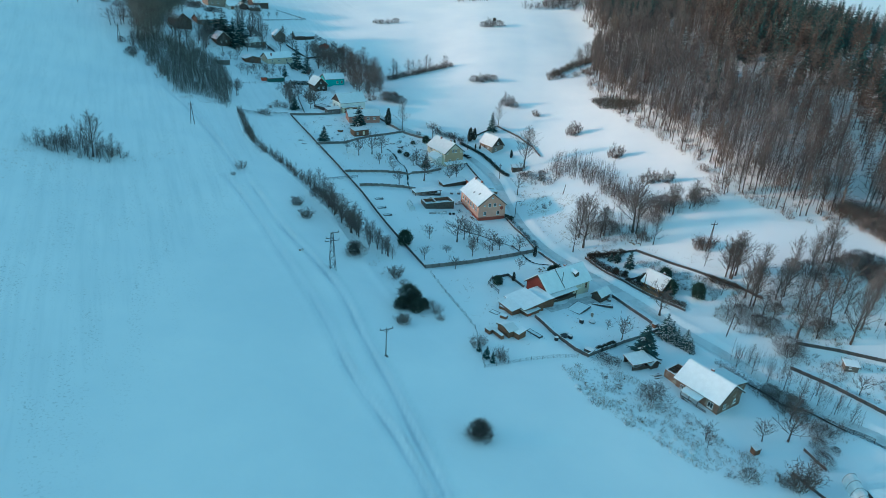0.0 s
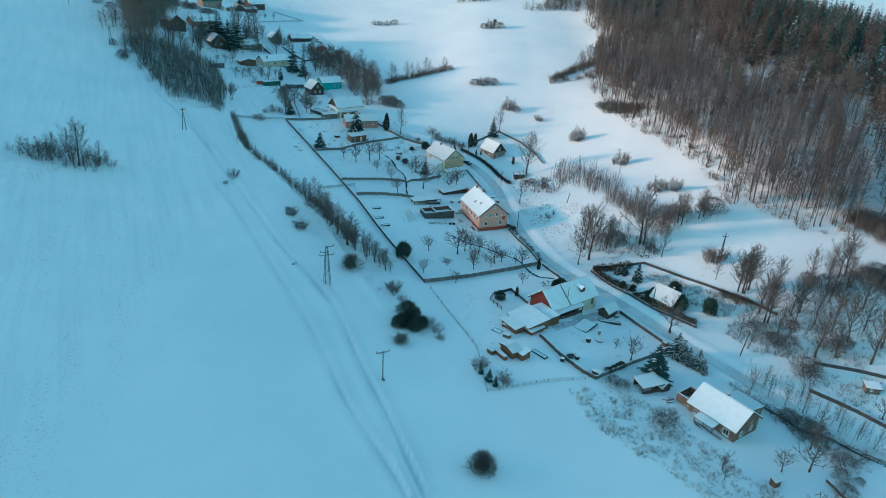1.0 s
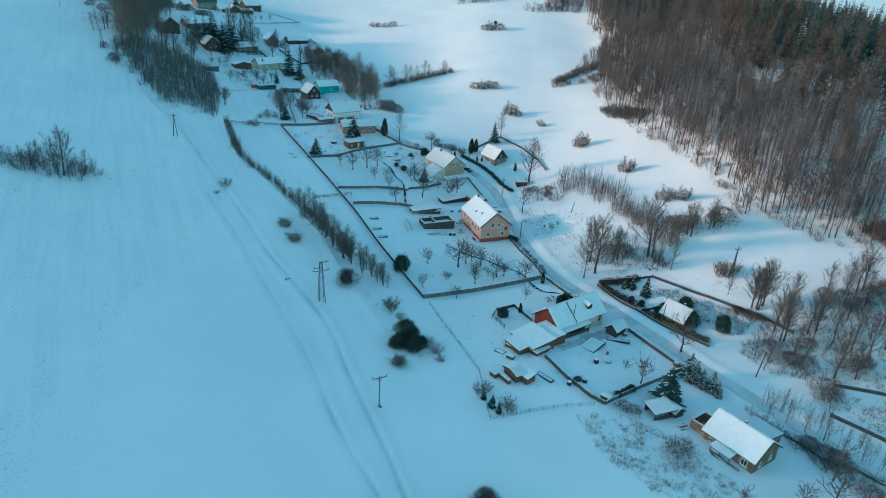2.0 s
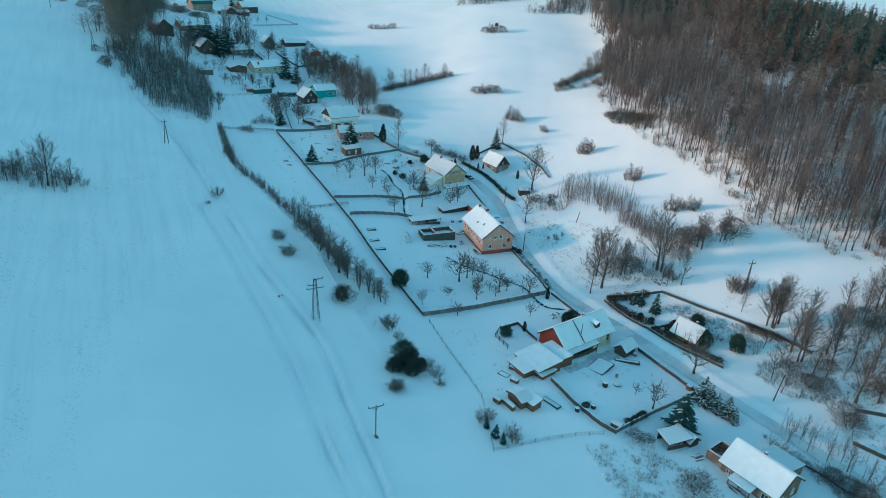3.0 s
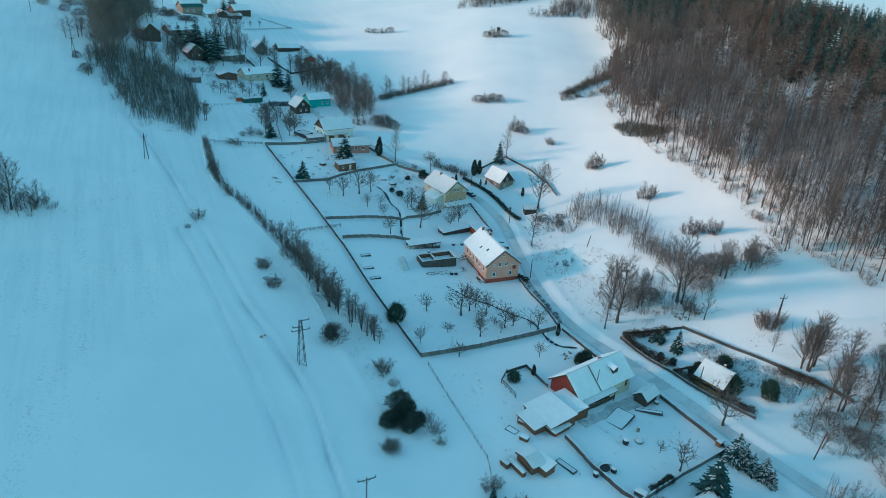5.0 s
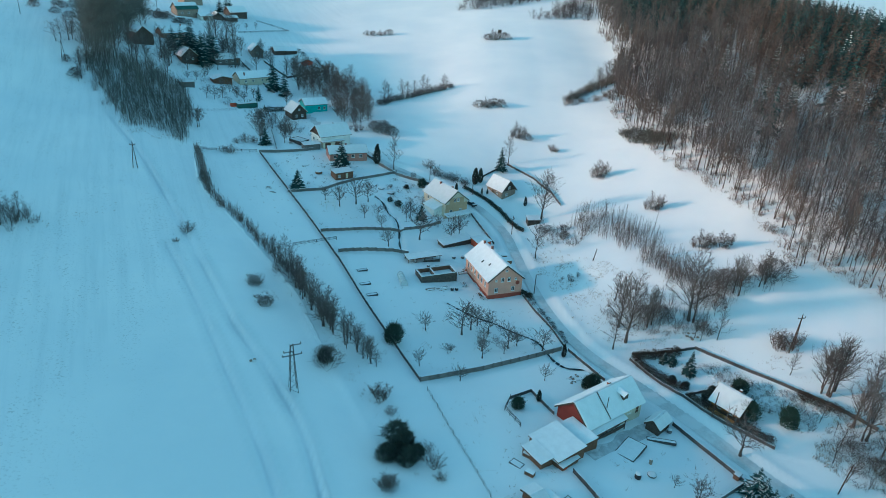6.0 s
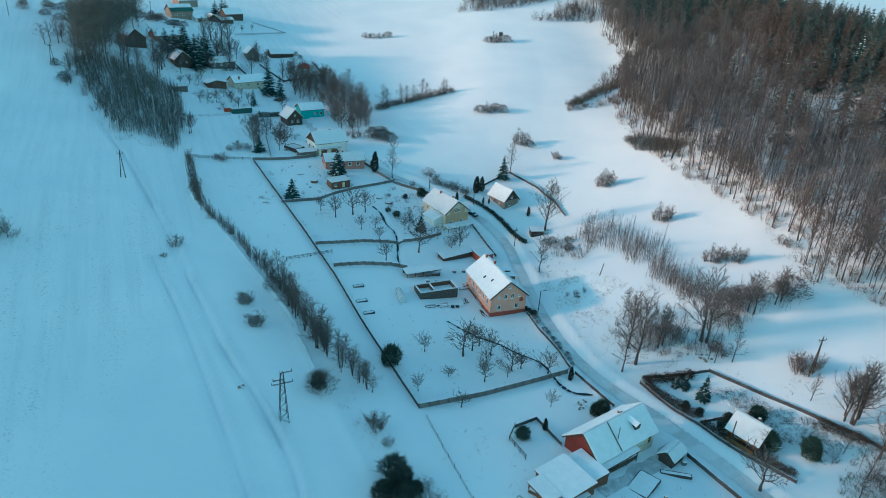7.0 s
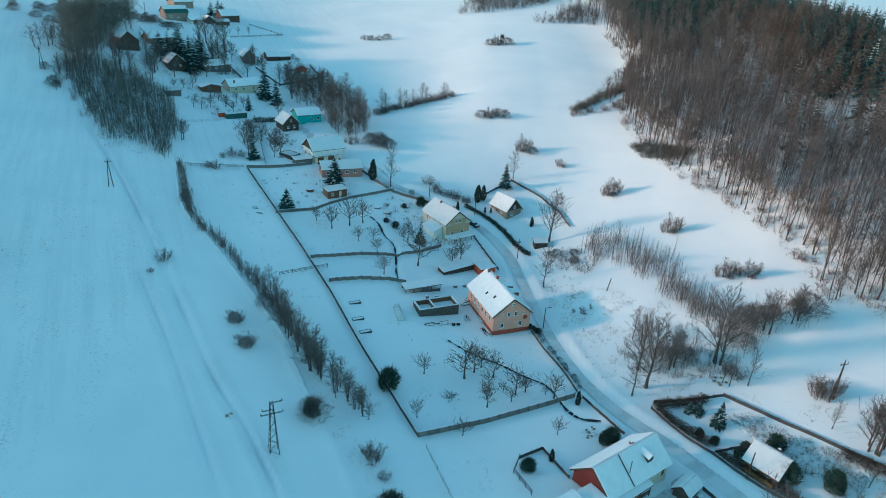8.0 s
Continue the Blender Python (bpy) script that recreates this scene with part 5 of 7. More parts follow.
broad = [tree_kind("bare_tree", "tall leafless broadleaved tree standing in snow", "tree", "bare trees", bare_meshes(10 + i, limbs=24, low=0.2, reach=0.42, rise=0.75, sub=8, twigs=8, twig_w=0.045, girth=0.02), BARK, TWIG) for i in range(4)]
slim = [tree_kind("bare_tree", "slender leafless young tree in snow", "tree", "slender bare trees", bare_meshes(30 + i, limbs=22, low=0.2, reach=0.26, rise=0.7, girth=0.013, sub=6, twigs=6, twig_w=0.045), BARK, TWIG) for i in range(4)]
fruit = [tree_kind("fruit_tree", "gnarled leafless fruit tree in a snowy garden", "fruit tree", "orchard trees", bare_meshes(70 + i, limbs=15, low=0.28, reach=0.62, rise=0.45, girth=0.034, sub=7, twigs=5, twig_w=0.14), BARK, TWIG) for i in range(4)]
shrubs = [shrub_kind("bare_shrub", "leafless many-stemmed shrub in snow", "shrub", "bare shrubs", shrub_meshes(90 + i), TWIGR) for i in range(4)]
thicket = [shrub_kind("bare_bush", "dense dark leafless bush in snow", "bush", "dense bushes", bush_meshes(110 + i), TWIG) for i in range(3)]
GROVE_T = [soft_tree(50 + i, 0.2, 0.36, 0.75, 48, 9, 0.010, 0.075) for i in range(6)]
ROW_T = [soft_tree(60 + i, 0.14, 0.34, 0.8, 52, 9, 0.009, 0.075) for i in range(6)]
BRUSH_T = [fine_brush(65 + i) for i in range(6)]
WHIP_T = [fine_brush(75 + i, 8, 13, 0.045, 0.12) for i in range(6)]
SLIM_T = [soft_tree(85 + i, 0.15, 0.12, 1.1, 22, 3, 0.006, 0.05) for i in range(6)]
HROW_T = [fine_brush(80 + i, 5, 12, 0.10, 0.12) for i in range(6)]
SHRUB_T = [grown(shrub_meshes(95 + i, stems=11, twigs=6)) for i in range(4)]
spruce = [tree_kind("spruce", "dark green spruce with traces of snow", "spruce", "spruces", spruce_meshes(130 + i), BARK, NEEDLE) for i in range(3)]
snowy_spruce = [tree_kind("spruce", "small dark spruce laden with snow", "spruce", "snowy spruces", spruce_meshes(140 + i, wide=0.36, levels=18, snowy=0.9), BARK, NEEDLE) for i in range(2)]
thuja = [tree_kind("thuja", "narrow dark columnar thuja", "thuja", "thujas", leafy_meshes(150 + i, wide=0.16), BARK, THUJAM) for i in range(2)]
pine = [shrub_kind("pine", "round green pine bush", "pine", "round pines", bush_meshes(160 + i, h=4.0, wide=0.42, n=2200, twig_w=0.11), PINEM) for i in range(2)]
juniper = [shrub_kind("juniper", "dark evergreen bush in snow", "bush", "dark bushes", bush_meshes(170 + i, h=4.0, wide=0.46, n=2200, twig_w=0.11), THUJAM) for i in range(3)]

# single trees by the road, on the bank and among the houses
place_all(broad, 10, [(39.4, 276.6, 16.8), (50.6, 208.4, 14.6), (51.3, 203, 18.1), (57.7, 207.6, 11), (58.9, 208.3, 9.8), (68.4, 208.5, 18.8), (69.3, 207.7, 16.3), (82.2, 216.5, 9.8), (83.1, 215.2, 11.4),
                      (89.6, 218.2, 8), (91.4, 219.1, 9.6), (104.1, 226.5, 9.6), (110, 228.6, 10.4), (90.1, 181.8, 10.6), (91.4, 180.6, 13)], 1)
place_all(slim, 10, [(34.4, 250.9, 14.1), (-14.1, 305.4, 15), (30.6, 315, 11.5), (85.6, 187.7, 7.2), (68.4, 202.9, 6.2), (69.5, 201.7, 8.2), (73.4, 201.2, 9.6), (47.6, 200.7, 12.1), (50.9, 263.5, 9.8), (51.7, 218.5, 9.5), (53.2, 216.4, 8.6)], 2, (1.0, 1.35))
place_all(broad, 10, [(90.8, 183.1, 10.5), (91.2, 181, 13.7), (93, 182, 13.7), (99, 179.1, 11.6), (92.9, 169, 13.2), (92.6, 172.4, 12.5), (93.7, 169, 12.7), (103.6, 172.1, 11.7), (100.8, 171, 10.1), (117.8, 186.3, 9.8),
                      (121.2, 187.1, 12.2), (123.3, 187.8, 13), (112.8, 186.6, 9.4), (105.8, 167.8, 9.9), (109.5, 165.3, 11.8), (112, 161.7, 13.9), (100.9, 156.1, 14.5), (114.5, 154.2, 17), (120.1, 159.9, 15), (127.7, 168.8, 12.4)], 3)
place_all(slim, 10, [(80, 144, 6), (83, 141.5, 7), (86, 139, 6.5), (89, 136.5, 8), (92, 134, 6), (95, 131.5, 7), (98, 129, 6), (90, 140, 5.5), (84, 146, 6), (96, 134.5, 6.5), (101, 127, 6)], 104, (0.9, 1.2), 3)
place_all(slim, 10, [(84.8, 159.1, 7), (84.3, 163.7, 6.2), (125.7, 184.9, 6.6), (85.4, 125.1, 9.9), (86.4, 174, 6.0), (97, 163, 7.0), (104, 160, 7.5), (117, 170, 8.0), (110, 174, 8.0), (88, 168, 6.5)], 4, (1.1, 1.5))
place_all(fruit, 10, [(9.8, 204.9, 7.7), (14, 209.9, 4.8), (15.4, 203.5, 3.1), (21.2, 199.9, 6.1), (20, 197.4, 3.3), (23.6, 201.1, 3.9), (14.5, 194.9, 5.5), (6.2, 195.9, 2.6), (28, 200.4, 2.3), (-30.2, 270.8, 6.3), (-25.1, 274.8, 8.1), (-21.3, 278.1, 6.8), (-2.6, 257.5, 9.2), (-12.1, 249, 5.4), (-17.1, 268.6, 3.8), (-21.2, 265.9, 4.3), (-15.1, 261.3, 4.1), (-6.3, 272.2, 5.8), (7.7, 261, 5.7), (10.4, 264.3, 6.3), (3.3, 268.5, 3.9), (-35.4, 273.7, 4.2), (29.8, 199.5, 5.4), (-95.1, 327.2, 7.2), (-68.1, 319.5, 7.5)], 5)
place_all(fruit, 10, [(75.2, 117, 5), (61.4, 112.7, 2.7), (61.8, 115.2, 3.7), (51.7, 150.4, 5.9), (49, 154.9, 2.6), (107.5, 135.8, 4.9), (28.6, 187.1, 3.7), (8.9, 185.2, 3.6), (-0.6, 189.7, 4.1), (6.7, 196.3, 1.9), (23.5, 201.4, 3.5), (14.5, 198, 3.4), (18.5, 200.8, 2.6), (0.5, 205.1, 4.4), (12.2, 207.6, 6.4), (16.6, 206.2, 5.6), (-88, 372, 4.5), (-93, 378, 5), (-98, 384, 4.5), (-86, 381, 4.2), (-103, 389, 4.5), (-91, 388, 4), (81.7, 118.1, 7.0), (66.5, 166.0, 8.0)], 6)
# saplings and old fruit trees in the upper gardens
place_all(fruit, 10, scatter([(-75, 330), (-60, 318), (-52, 322), (-50, 340), (-62, 346), (-74, 350)], 9, 4, 4, 6.5, 7), 7)
place_all(fruit, 10, scatter([(-140, 400), (-112, 395), (-108, 420), (-95, 430), (-120, 445), (-140, 425)], 16, 5, 5, 9, 8), 8)
place_all(broad, 10, [(-96, 428, 12), (-90, 436, 11), (-111, 432, 14), (-116, 438, 14), (-123, 441, 12), (-106, 424, 10), (-78, 420, 11), (-100, 456, 9), (-131, 398, 14), (-137, 405, 15), (-140, 393, 14), (-130, 390, 12), (-70, 408, 12), (-68, 400, 12)], 9)

place_all(broad, 10, [(-129, 457.2, 13), (-127.2, 463.9, 14), (-120.4, 461.4, 16), (-116.7, 461.2, 17), (-110.7, 442.3, 13), (-99, 449, 9), (-108.6, 446.3, 10), (-116.0, 435.6, 9.5), (-141.7, 386.8, 15.8), (-128.3, 388.5, 10), (-146, 392, 14), (-150, 399, 13)], 81, (0.9, 1.2))
place_all(fruit, 10, [(-104.3, 369.2, 4.9), (-100.8, 369.0, 4.7), (-98.3, 373.5, 5.0), (-92.8, 377.4, 5.0), (-115.5, 390.3, 4.0), (-112.7, 394.4, 4.7), (-118.7, 387.3, 3.6), (-118.7, 497.8, 4), (-114.4, 504.4, 4), (-68.2, 371.5, 6), (-94.9, 328.4, 6.3), (-70.9, 339.4, 6.5), (-62.8, 331.6, 4.8), (-62.6, 341.7, 4.1), (-7.6, 271.3, 4.2), (-57.8, 337.8, 3.3)], 82, (0.7, 1.0))
place_all(slim, 10, [(-158.7, 372.9, 8.5), (-159.6, 369.4, 9.2), (-154.3, 354.5, 6.5), (-154.0, 357.2, 6.5), (-179.0, 388.0, 8.9), (-174.9, 395.5, 8.4), (-175.6, 393.3, 11), (-178.7, 392.6, 9.6), (-161, 371, 7)], 83, (1.3, 1.8))
place_all(shrubs, 3, [(-73.3, 316.4, 4.2), (-75.0, 302.2, 3.6), (-78, 303, 2.6), (-62.3, 336.6, 3.2), (-60.0, 333.3, 3.8), (-5.3, 275.7, 2.1), (-1.5, 281.7, 2.2), (-14.3, 291.4, 1.5), (-13.2, 286.3, 1.2), (-6.5, 301.4, 2.3), (-0.9, 309.3, 3.4), (2.1, 305.6, 3.6), (-70, 317.5, 3.0), (-76, 314, 2.4)], 84, (1.0, 1.5))

# the copse beside the track, the trees round the far houses, the row along the upper road
mass("copse", BRUSH_T, 10, scatter([(-165, 379), (-153, 365), (-134, 339), (-119, 316), (-108, 318), (-93, 305), (-97, 325), (-104, 348), (-117, 376), (-135, 387), (-158, 392)], 820, 1.0, 4.5, 8.0, 10), BRUSH, "dense leafless copse beside the field track", "copse", 10, (1.0, 1.5))
mass("copse", GROVE_T, 10, scatter([(-186, 425), (-172, 405), (-163, 378), (-152, 378), (-155, 396), (-160, 425), (-158, 445), (-165, 462), (-178, 450)], 90, 2.8, 11, 17, 11), BRUSH, "leafless trees round the upper village houses", "copse", 11, (0.9, 1.3), BARK)
mass("copse", GROVE_T, 10, scatter([(-150, 378), (-136, 384), (-120, 372), (-112, 352), (-118, 345), (-140, 360)], 12, 5, 8, 11, 88), BRUSH, "taller leafless trees standing out of the copse", "copse", 88, (0.9, 1.3), BARK)
mass("tree_row", ROW_T, 10, scatter([(-80, 437), (-61, 426), (-40, 400), (-26, 358), (-30, 346), (-39, 347), (-55, 382), (-66, 394)], 95, 2.6, 6.5, 12.0, 12), TWIGR, "brown leafless tree row along the upper road", "tree row", 12, (0.9, 1.25), BARK)
mass("scrub", SHRUB_T, 3, scatter([(-80, 435), (-61, 424), (-40, 398), (-28, 356), (-36, 350), (-55, 384), (-66, 396)], 60, 2.2, 1.2, 3.0, 89), TWIGR, "undergrowth below the tree row", "scrub", 89)
mass("copse", GROVE_T, 10, scatter([(-200, 452), (-212, 480), (-200, 540), (-185, 520), (-176, 475), (-184, 450)], 22, 6, 4, 7, 13), TWIG, "far leafless trees above the village", "copse", 13, (1.0, 1.3), BARK)
place_all(thicket, 3, [(-157.3, 358.6, 3.8), (-155.6, 357.2, 3.0), (-166.5, 371, 3.2), (-81.3, 471, 2.6), (-77.7, 465.6, 2.4), (-97.3, 450.1, 4.2), (-150.5, 470.5, 3.2), (-148, 472.6, 3.4), (-145.5, 474.7, 3.2), (-103, 428.5, 2.0), (-105.5, 425.5, 2.0), (-108, 422.5, 2.2)], 97, (1.0, 1.3))
place_all(thicket, 3, [(-149.6, 472, 3), (-159, 474, 3.4), (-166, 471, 3.2), (-201, 440, 3.6), (-209, 428, 3.6), (-198, 447, 4), (-198, 427, 3), (-213, 436, 3), (-205, 444, 3.4), (-152, 469, 2.6), (-222, 446, 4), (-190, 425, 3.4)], 76, (1.2, 1.7))
place_all(thicket, 3, scatter([(-175, 470), (-165, 480), (-150, 475), (-158, 465)], 9, 3, 2.5, 4, 14), 14)
place_all(slim, 10, [(-172, 402, 8), (-176, 398, 8), (-170, 394, 6), (-180, 408, 7), (-166, 388, 7), (-160, 376, 6), (-157, 370, 5)], 15, (1.2, 1.6))
mass("scrub", SHRUB_T, 3, scatter([(-166, 372), (-150, 355), (-136, 335), (-132, 340), (-150, 372), (-162, 384)], 24, 2, 2.5, 5, 16), TWIGR, "scrub along the edge of the copse", "scrub", 16)

# the hedgerow on the field bank: saplings, taller at its near end, with scrub at their feet
HROW = [(-86.9, 300.7), (-70.4, 263.3), (-59, 250.9), (-46.2, 233.5), (-37.3, 222.5), (-29.9, 212.2), (-23.8, 202.5)]
mass("hedgerow", HROW_T, 10, along(HROW, 0.45, 1.0, 2.4, 4.8, 17), TWIGR, "leafless hedgerow saplings on the field bank", "hedgerow", 17, (1.0, 1.6))
place_all(slim, 10, along([(-42, 228), (-30, 211), (-21, 197)], 1.3, 1.6, 5.5, 10, 18), 18, (1.1, 1.5), 4)
mass("scrub", SHRUB_T, 3, along(HROW, 2.2, 1.0, 1.0, 2.0, 19), TWIGR, "low scrub at the foot of the hedgerow", "scrub", 19, (1.0, 1.4))
place_all(slim, 10, [(-15.5, 193.5, 6.5), (-12.6, 192, 5.5), (-17.5, 196.5, 7.5), (-14, 190, 5), (-19.5, 199, 7), (-10.5, 187.5, 4.8)], 20, (1.2, 1.6))
place_all(broad, 10, [(-24.5, 200.5, 8.0), (-28.5, 206.5, 8.5), (-26.2, 204, 6.5), (-31.5, 210.5, 8.0)], 86, (1.0, 1.3))
place_all(slim, 10, along([(-24, 201), (-17, 194), (-11, 188)], 1.4, 1.2, 4.5, 7.5, 87), 87, (1.3, 1.8), 4)
place_all(thicket, 3, [(-76, 274, 3.2), (-74.5, 271, 2.8), (-21.4, 185.6, 4.8), (-39, 221, 4), (-34, 216, 4.5)], 21)
place_all(juniper, 4, [(12.6, 109.2, 2.9), (-22.0, 186.4, 3.6), (-3.7, 158.6, 4.4), (-1.6, 156.6, 3.8), (-4.3, 162.4, 4.8), (-6.0, 157.2, 3.4), (-0.2, 158.4, 3.2), (-2.6, 160.6, 4.4)], 22)
place_all(shrubs, 3, [(-5.5, 149.9, 3.2), (-8.3, 175.9, 4.1), (3.2, 156.2, 3.5), (-44.4, 213.1, 3.3), (-39.8, 204.9, 3.7), (-69.8, 229, 1.4), (-69, 236, 3.3), (-4.6, 150.6, 2.5), (-6, 171, 2.4), (-9.4, 177, 3), (4.5, 152.5, 2), (1.5, 160, 2.2)], 23, (1.1, 1.5))
place_all(thicket, 3, [(12.6, 109.1, 3.9), (12.4, 109.3, 3.6), (13.0, 108.8, 3.2), (-44.4, 213.1, 2.6), (-39.8, 204.9, 2.4), (-5.2, 149.9, 2.4)], 24, (1.0, 1.2))
# the knot of young trees at the lower garden corner
place_all(spruce, 10, [(15.4, 136.2, 3.6), (16.8, 134.4, 3.2), (13.8, 138.8, 3.0)], 25, (1.0, 1.3))
place_all(shrubs, 3, [(13.0, 140.4, 3.6), (18.6, 136.6, 3.4), (14.6, 141.2, 2.8), (19.2, 134.8, 2.6)], 26, (0.8, 1.1))

# thicket in the open field
place_all(broad, 10, [(-113.3, 219.3, 14.5)], 27)
place_all(slim, 10, scatter([(-132, 217), (-126, 225), (-112, 228), (-106, 224), (-108, 217), (-120, 215)], 26, 1.6, 4.5, 8, 28), 28, (1.2, 1.6))
mass("scrub", SHRUB_T, 3, scatter([(-134, 217), (-126, 226), (-108, 230), (-102, 226), (-108, 216), (-120, 214)], 40, 1.4, 2, 4.5, 29), TWIG, "scrub round the lone thicket in the field", "scrub", 29)

# bushes on the open meadow, some with taller stems
MEAD = [(62.6, 297.3, 7.5), (75.1, 268.5, 7), (35.9, 335.8, 7.5), (24.8, 369.4, 5.5), (81.3, 239.3, 6.5), (86.9, 238.3, 6), (-36.3, 513.3, 5), (-45.2, 514.2, 4.6), (34.9, 483.2, 7), (-59.4, 437.4, 6), (42, 232.9, 3.2), (-32.9, 340.8, 5)]
place_all(shrubs, 3, [(x + a, y + b, h * c) for x, y, h in MEAD for a, b, c in ((0, 0, 0.8), (2.4, 0.8, 0.6), (-2.0, 1.1, 0.5))], 30, (0.6, 0.85))
place_all(slim, 10, [(x + a, y + b, h * c) for x, y, h in MEAD if h > 5.2 for a, b, c in ((-0.9, 0.4, 0.95), (0.8, -0.3, 0.8), (2.6, 0.6, 0.7), (-2.4, 0.5, 0.65))], 80, (1.0, 1.4), 5)
place_all(thicket, 3, [(x + 0.6, y - 0.8, h * 0.22) for x, y, h in MEAD], 31, (1.2, 1.7))
place_all(thicket, 3, [(39.5, 333.5, 3), (31, 369, 3.6), (21, 370.5, 3.2), (28, 371.5, 3.4), (41, 484, 4), (31, 484, 3.5), (-41, 513, 3), (-31, 515, 3.4), (-21, 340, 4.5), (-25, 342, 4.5), (-17.5, 338, 4), (-21.5, 343, 4.2)], 32, (1.2, 1.7))
place_all(slim, 10, [(-23.8, 382.8, 10.8), (-15.1, 389.3, 9.7), (-13, 390, 8.4), (-10, 391.6, 8.1), (-6.1, 394.4, 10), (4.4, 400.7, 8), (6, 401, 7), (-4, 396, 8), (-22, 384, 9)], 33, (1.2, 1.6))
mass("scrub", SHRUB_T, 3, along([(-25, 380), (-19, 386.6), (-10, 391.6), (-1, 397.8), (8, 402)], 0.7, 1.5, 1.6, 4.2, 34), TWIG, "scrubby hedge across the open field", "scrub", 34, (1.1, 1.6))
place_all(shrubs, 3, [(48.6, 322.2, 3.5), (50, 321.5, 2.2), (70, 205, 3.0), (71.5, 203.5, 3.4), (86, 196, 4.5), (88, 195.4, 5), (90.6, 196.4, 4.2), (87.2, 198.4, 4.0)], 35, (0.9, 1.2))

# scrub and pole wood on the slope above the road
mass("pole_wood", WHIP_T + SLIM_T, 10, scatter([(46, 267), (52, 271), (60, 270), (71, 248), (67.6, 240), (60.5, 244), (52, 262)], 110, 1.1, 4.5, 8.5, 36), TWIG, "thin leafless saplings crowding the slope above the road", "saplings", 36, (1.0, 1.5))
mass("scrub", SHRUB_T, 3, scatter([(34, 263), (40.5, 269), (51.6, 268), (56, 262), (47, 254), (40, 258)], 34, 1.6, 1.6, 3.4, 37), TWIG, "tangled scrub beside the road bend", "scrub", 37)
place_all(thicket, 3, [(40.5, 268, 2.4), (45.6, 266.4, 2.2), (38.4, 268.4, 2.0), (45, 262, 2.2)], 38, (1.0, 1.3))
mass("pole_wood", WHIP_T + SLIM_T, 10, scatter([(66, 241), (72.2, 229), (74, 222), (70, 220), (66, 228), (62, 236)], 108, 0.7, 4, 8, 39), TWIG, "thin leafless saplings on the meadow slope", "saplings", 39, (1.0, 1.5))
place_all(thicket, 3, [(79, 219.5, 5), (81.5, 220.5, 4.5), (77, 217, 5), (85, 220, 4), (92, 221, 4.4), (95, 222, 5), (57, 210.5, 3.8), (61.5, 210, 3.8), (76, 212, 4)], 40, (1.1, 1.5))
mass("scrub", SHRUB_T, 3, scatter([(47, 216), (56, 221), (64, 214), (74, 210), (70, 204), (58, 204), (50, 207)], 60, 1.5, 1.0, 2.6, 41), TWIG, "scrub under the roadside trees", "scrub", 41)
mass("scrub", SHRUB_T, 3, scatter([(80, 166), (92, 177), (110, 172), (124, 160), (112, 152), (98, 155), (86, 157)], 120, 1.4, 0.8, 2.4, 42), TWIG, "scrub under the trees above the road", "scrub", 42)
place_all(thicket, 3, [(92, 161, 3.4), (95, 159, 3.6), (89, 165.5, 3.2), (99, 166, 3), (107, 158.5, 3.4), (110, 160, 3.2), (96.5, 151, 4.0), (95.4, 148.4, 4.2), (118, 178, 5), (114, 181, 5), (110, 182.6, 4.5), (123, 183.4, 5)], 43, (1.1, 1.6))
place_all(thicket, 3, [(131.5, 184, 5), (133, 180.4, 5), (134.4, 177, 4.6), (132.4, 187.4, 4.6), (136, 181, 5.4), (130, 186.5, 4), (135, 185, 5)], 44, (1.3, 1.7))
# scrub along the stream by the brick house
mass("pole_wood", WHIP_T + SLIM_T, 10, scatter([(78, 146), (88, 137), (98, 128), (104, 124), (98, 134), (88, 145), (82, 149)], 34, 1.8, 3.5, 7, 45), TWIGR, "thin leafless saplings along the stream", "saplings", 45, (1.0, 1.6))
mass("scrub", SHRUB_T, 3, scatter([(74, 146), (80, 139), (90, 129.5), (97, 123), (92, 120), (84, 128), (76, 140)], 60, 1.3, 1.4, 3.2, 46), TWIG, "scrub along the stream", "scrub", 46)
place_all(thicket, 3, [(53.2, 126, 4.6), (84, 133.5, 3.6), (86.5, 131, 4), (88.6, 129.4, 3.6), (66.8, 104.5, 2.6), (90.4, 120.7, 3.4), (86.6, 112.3, 3), (91.5, 116.3, 1.6), (88, 117, 2.6), (44.4, 139.1, 2.4), (47, 138.4, 2.2)], 47, (1.1, 1.4))
place_all(shrubs, 3, [(77.7, 104.5, 6), (80, 105.5, 6), (74, 104, 3), (76, 103, 4)], 48, (0.9, 1.2))

mass("scrub", SHRUB_T, 3, scatter([(95.5, 146), (100, 151.5), (118, 146.5), (122, 128), (116, 125.5), (104, 137.5)], 46, 1.6, 0.6, 2.0, 103), TWIGR, "low shrubs in the fenced roadside plot", "scrub", 103, (1.1, 1.6))
mass("scrub", SHRUB_T, 3, scatter(ROUGH, 62, 1.5, 0.5, 1.6, 49), TWIGR, "small shrubs in the rough snow below the brick house", "scrub", 49, (1.2, 1.8))
mass("scrub", SHRUB_T, 3, scatter([(-60, 300), (-46, 280), (-36, 286), (-22, 300), (-30, 306), (-46, 312)], 26, 2.2, 0.5, 1.4, 58), TWIG, "low garden shrubs in the upper gardens", "scrub", 58, (1.2, 1.8))
mass("scrub", SHRUB_T, 3, scatter([(-18, 296), (-12, 278), (-4, 268), (2, 272), (-2, 290), (-10, 299)], 30, 1.8, 0.5, 1.6, 59), TWIG, "low garden shrubs round the cream house", "scrub", 59, (1.2, 1.8))
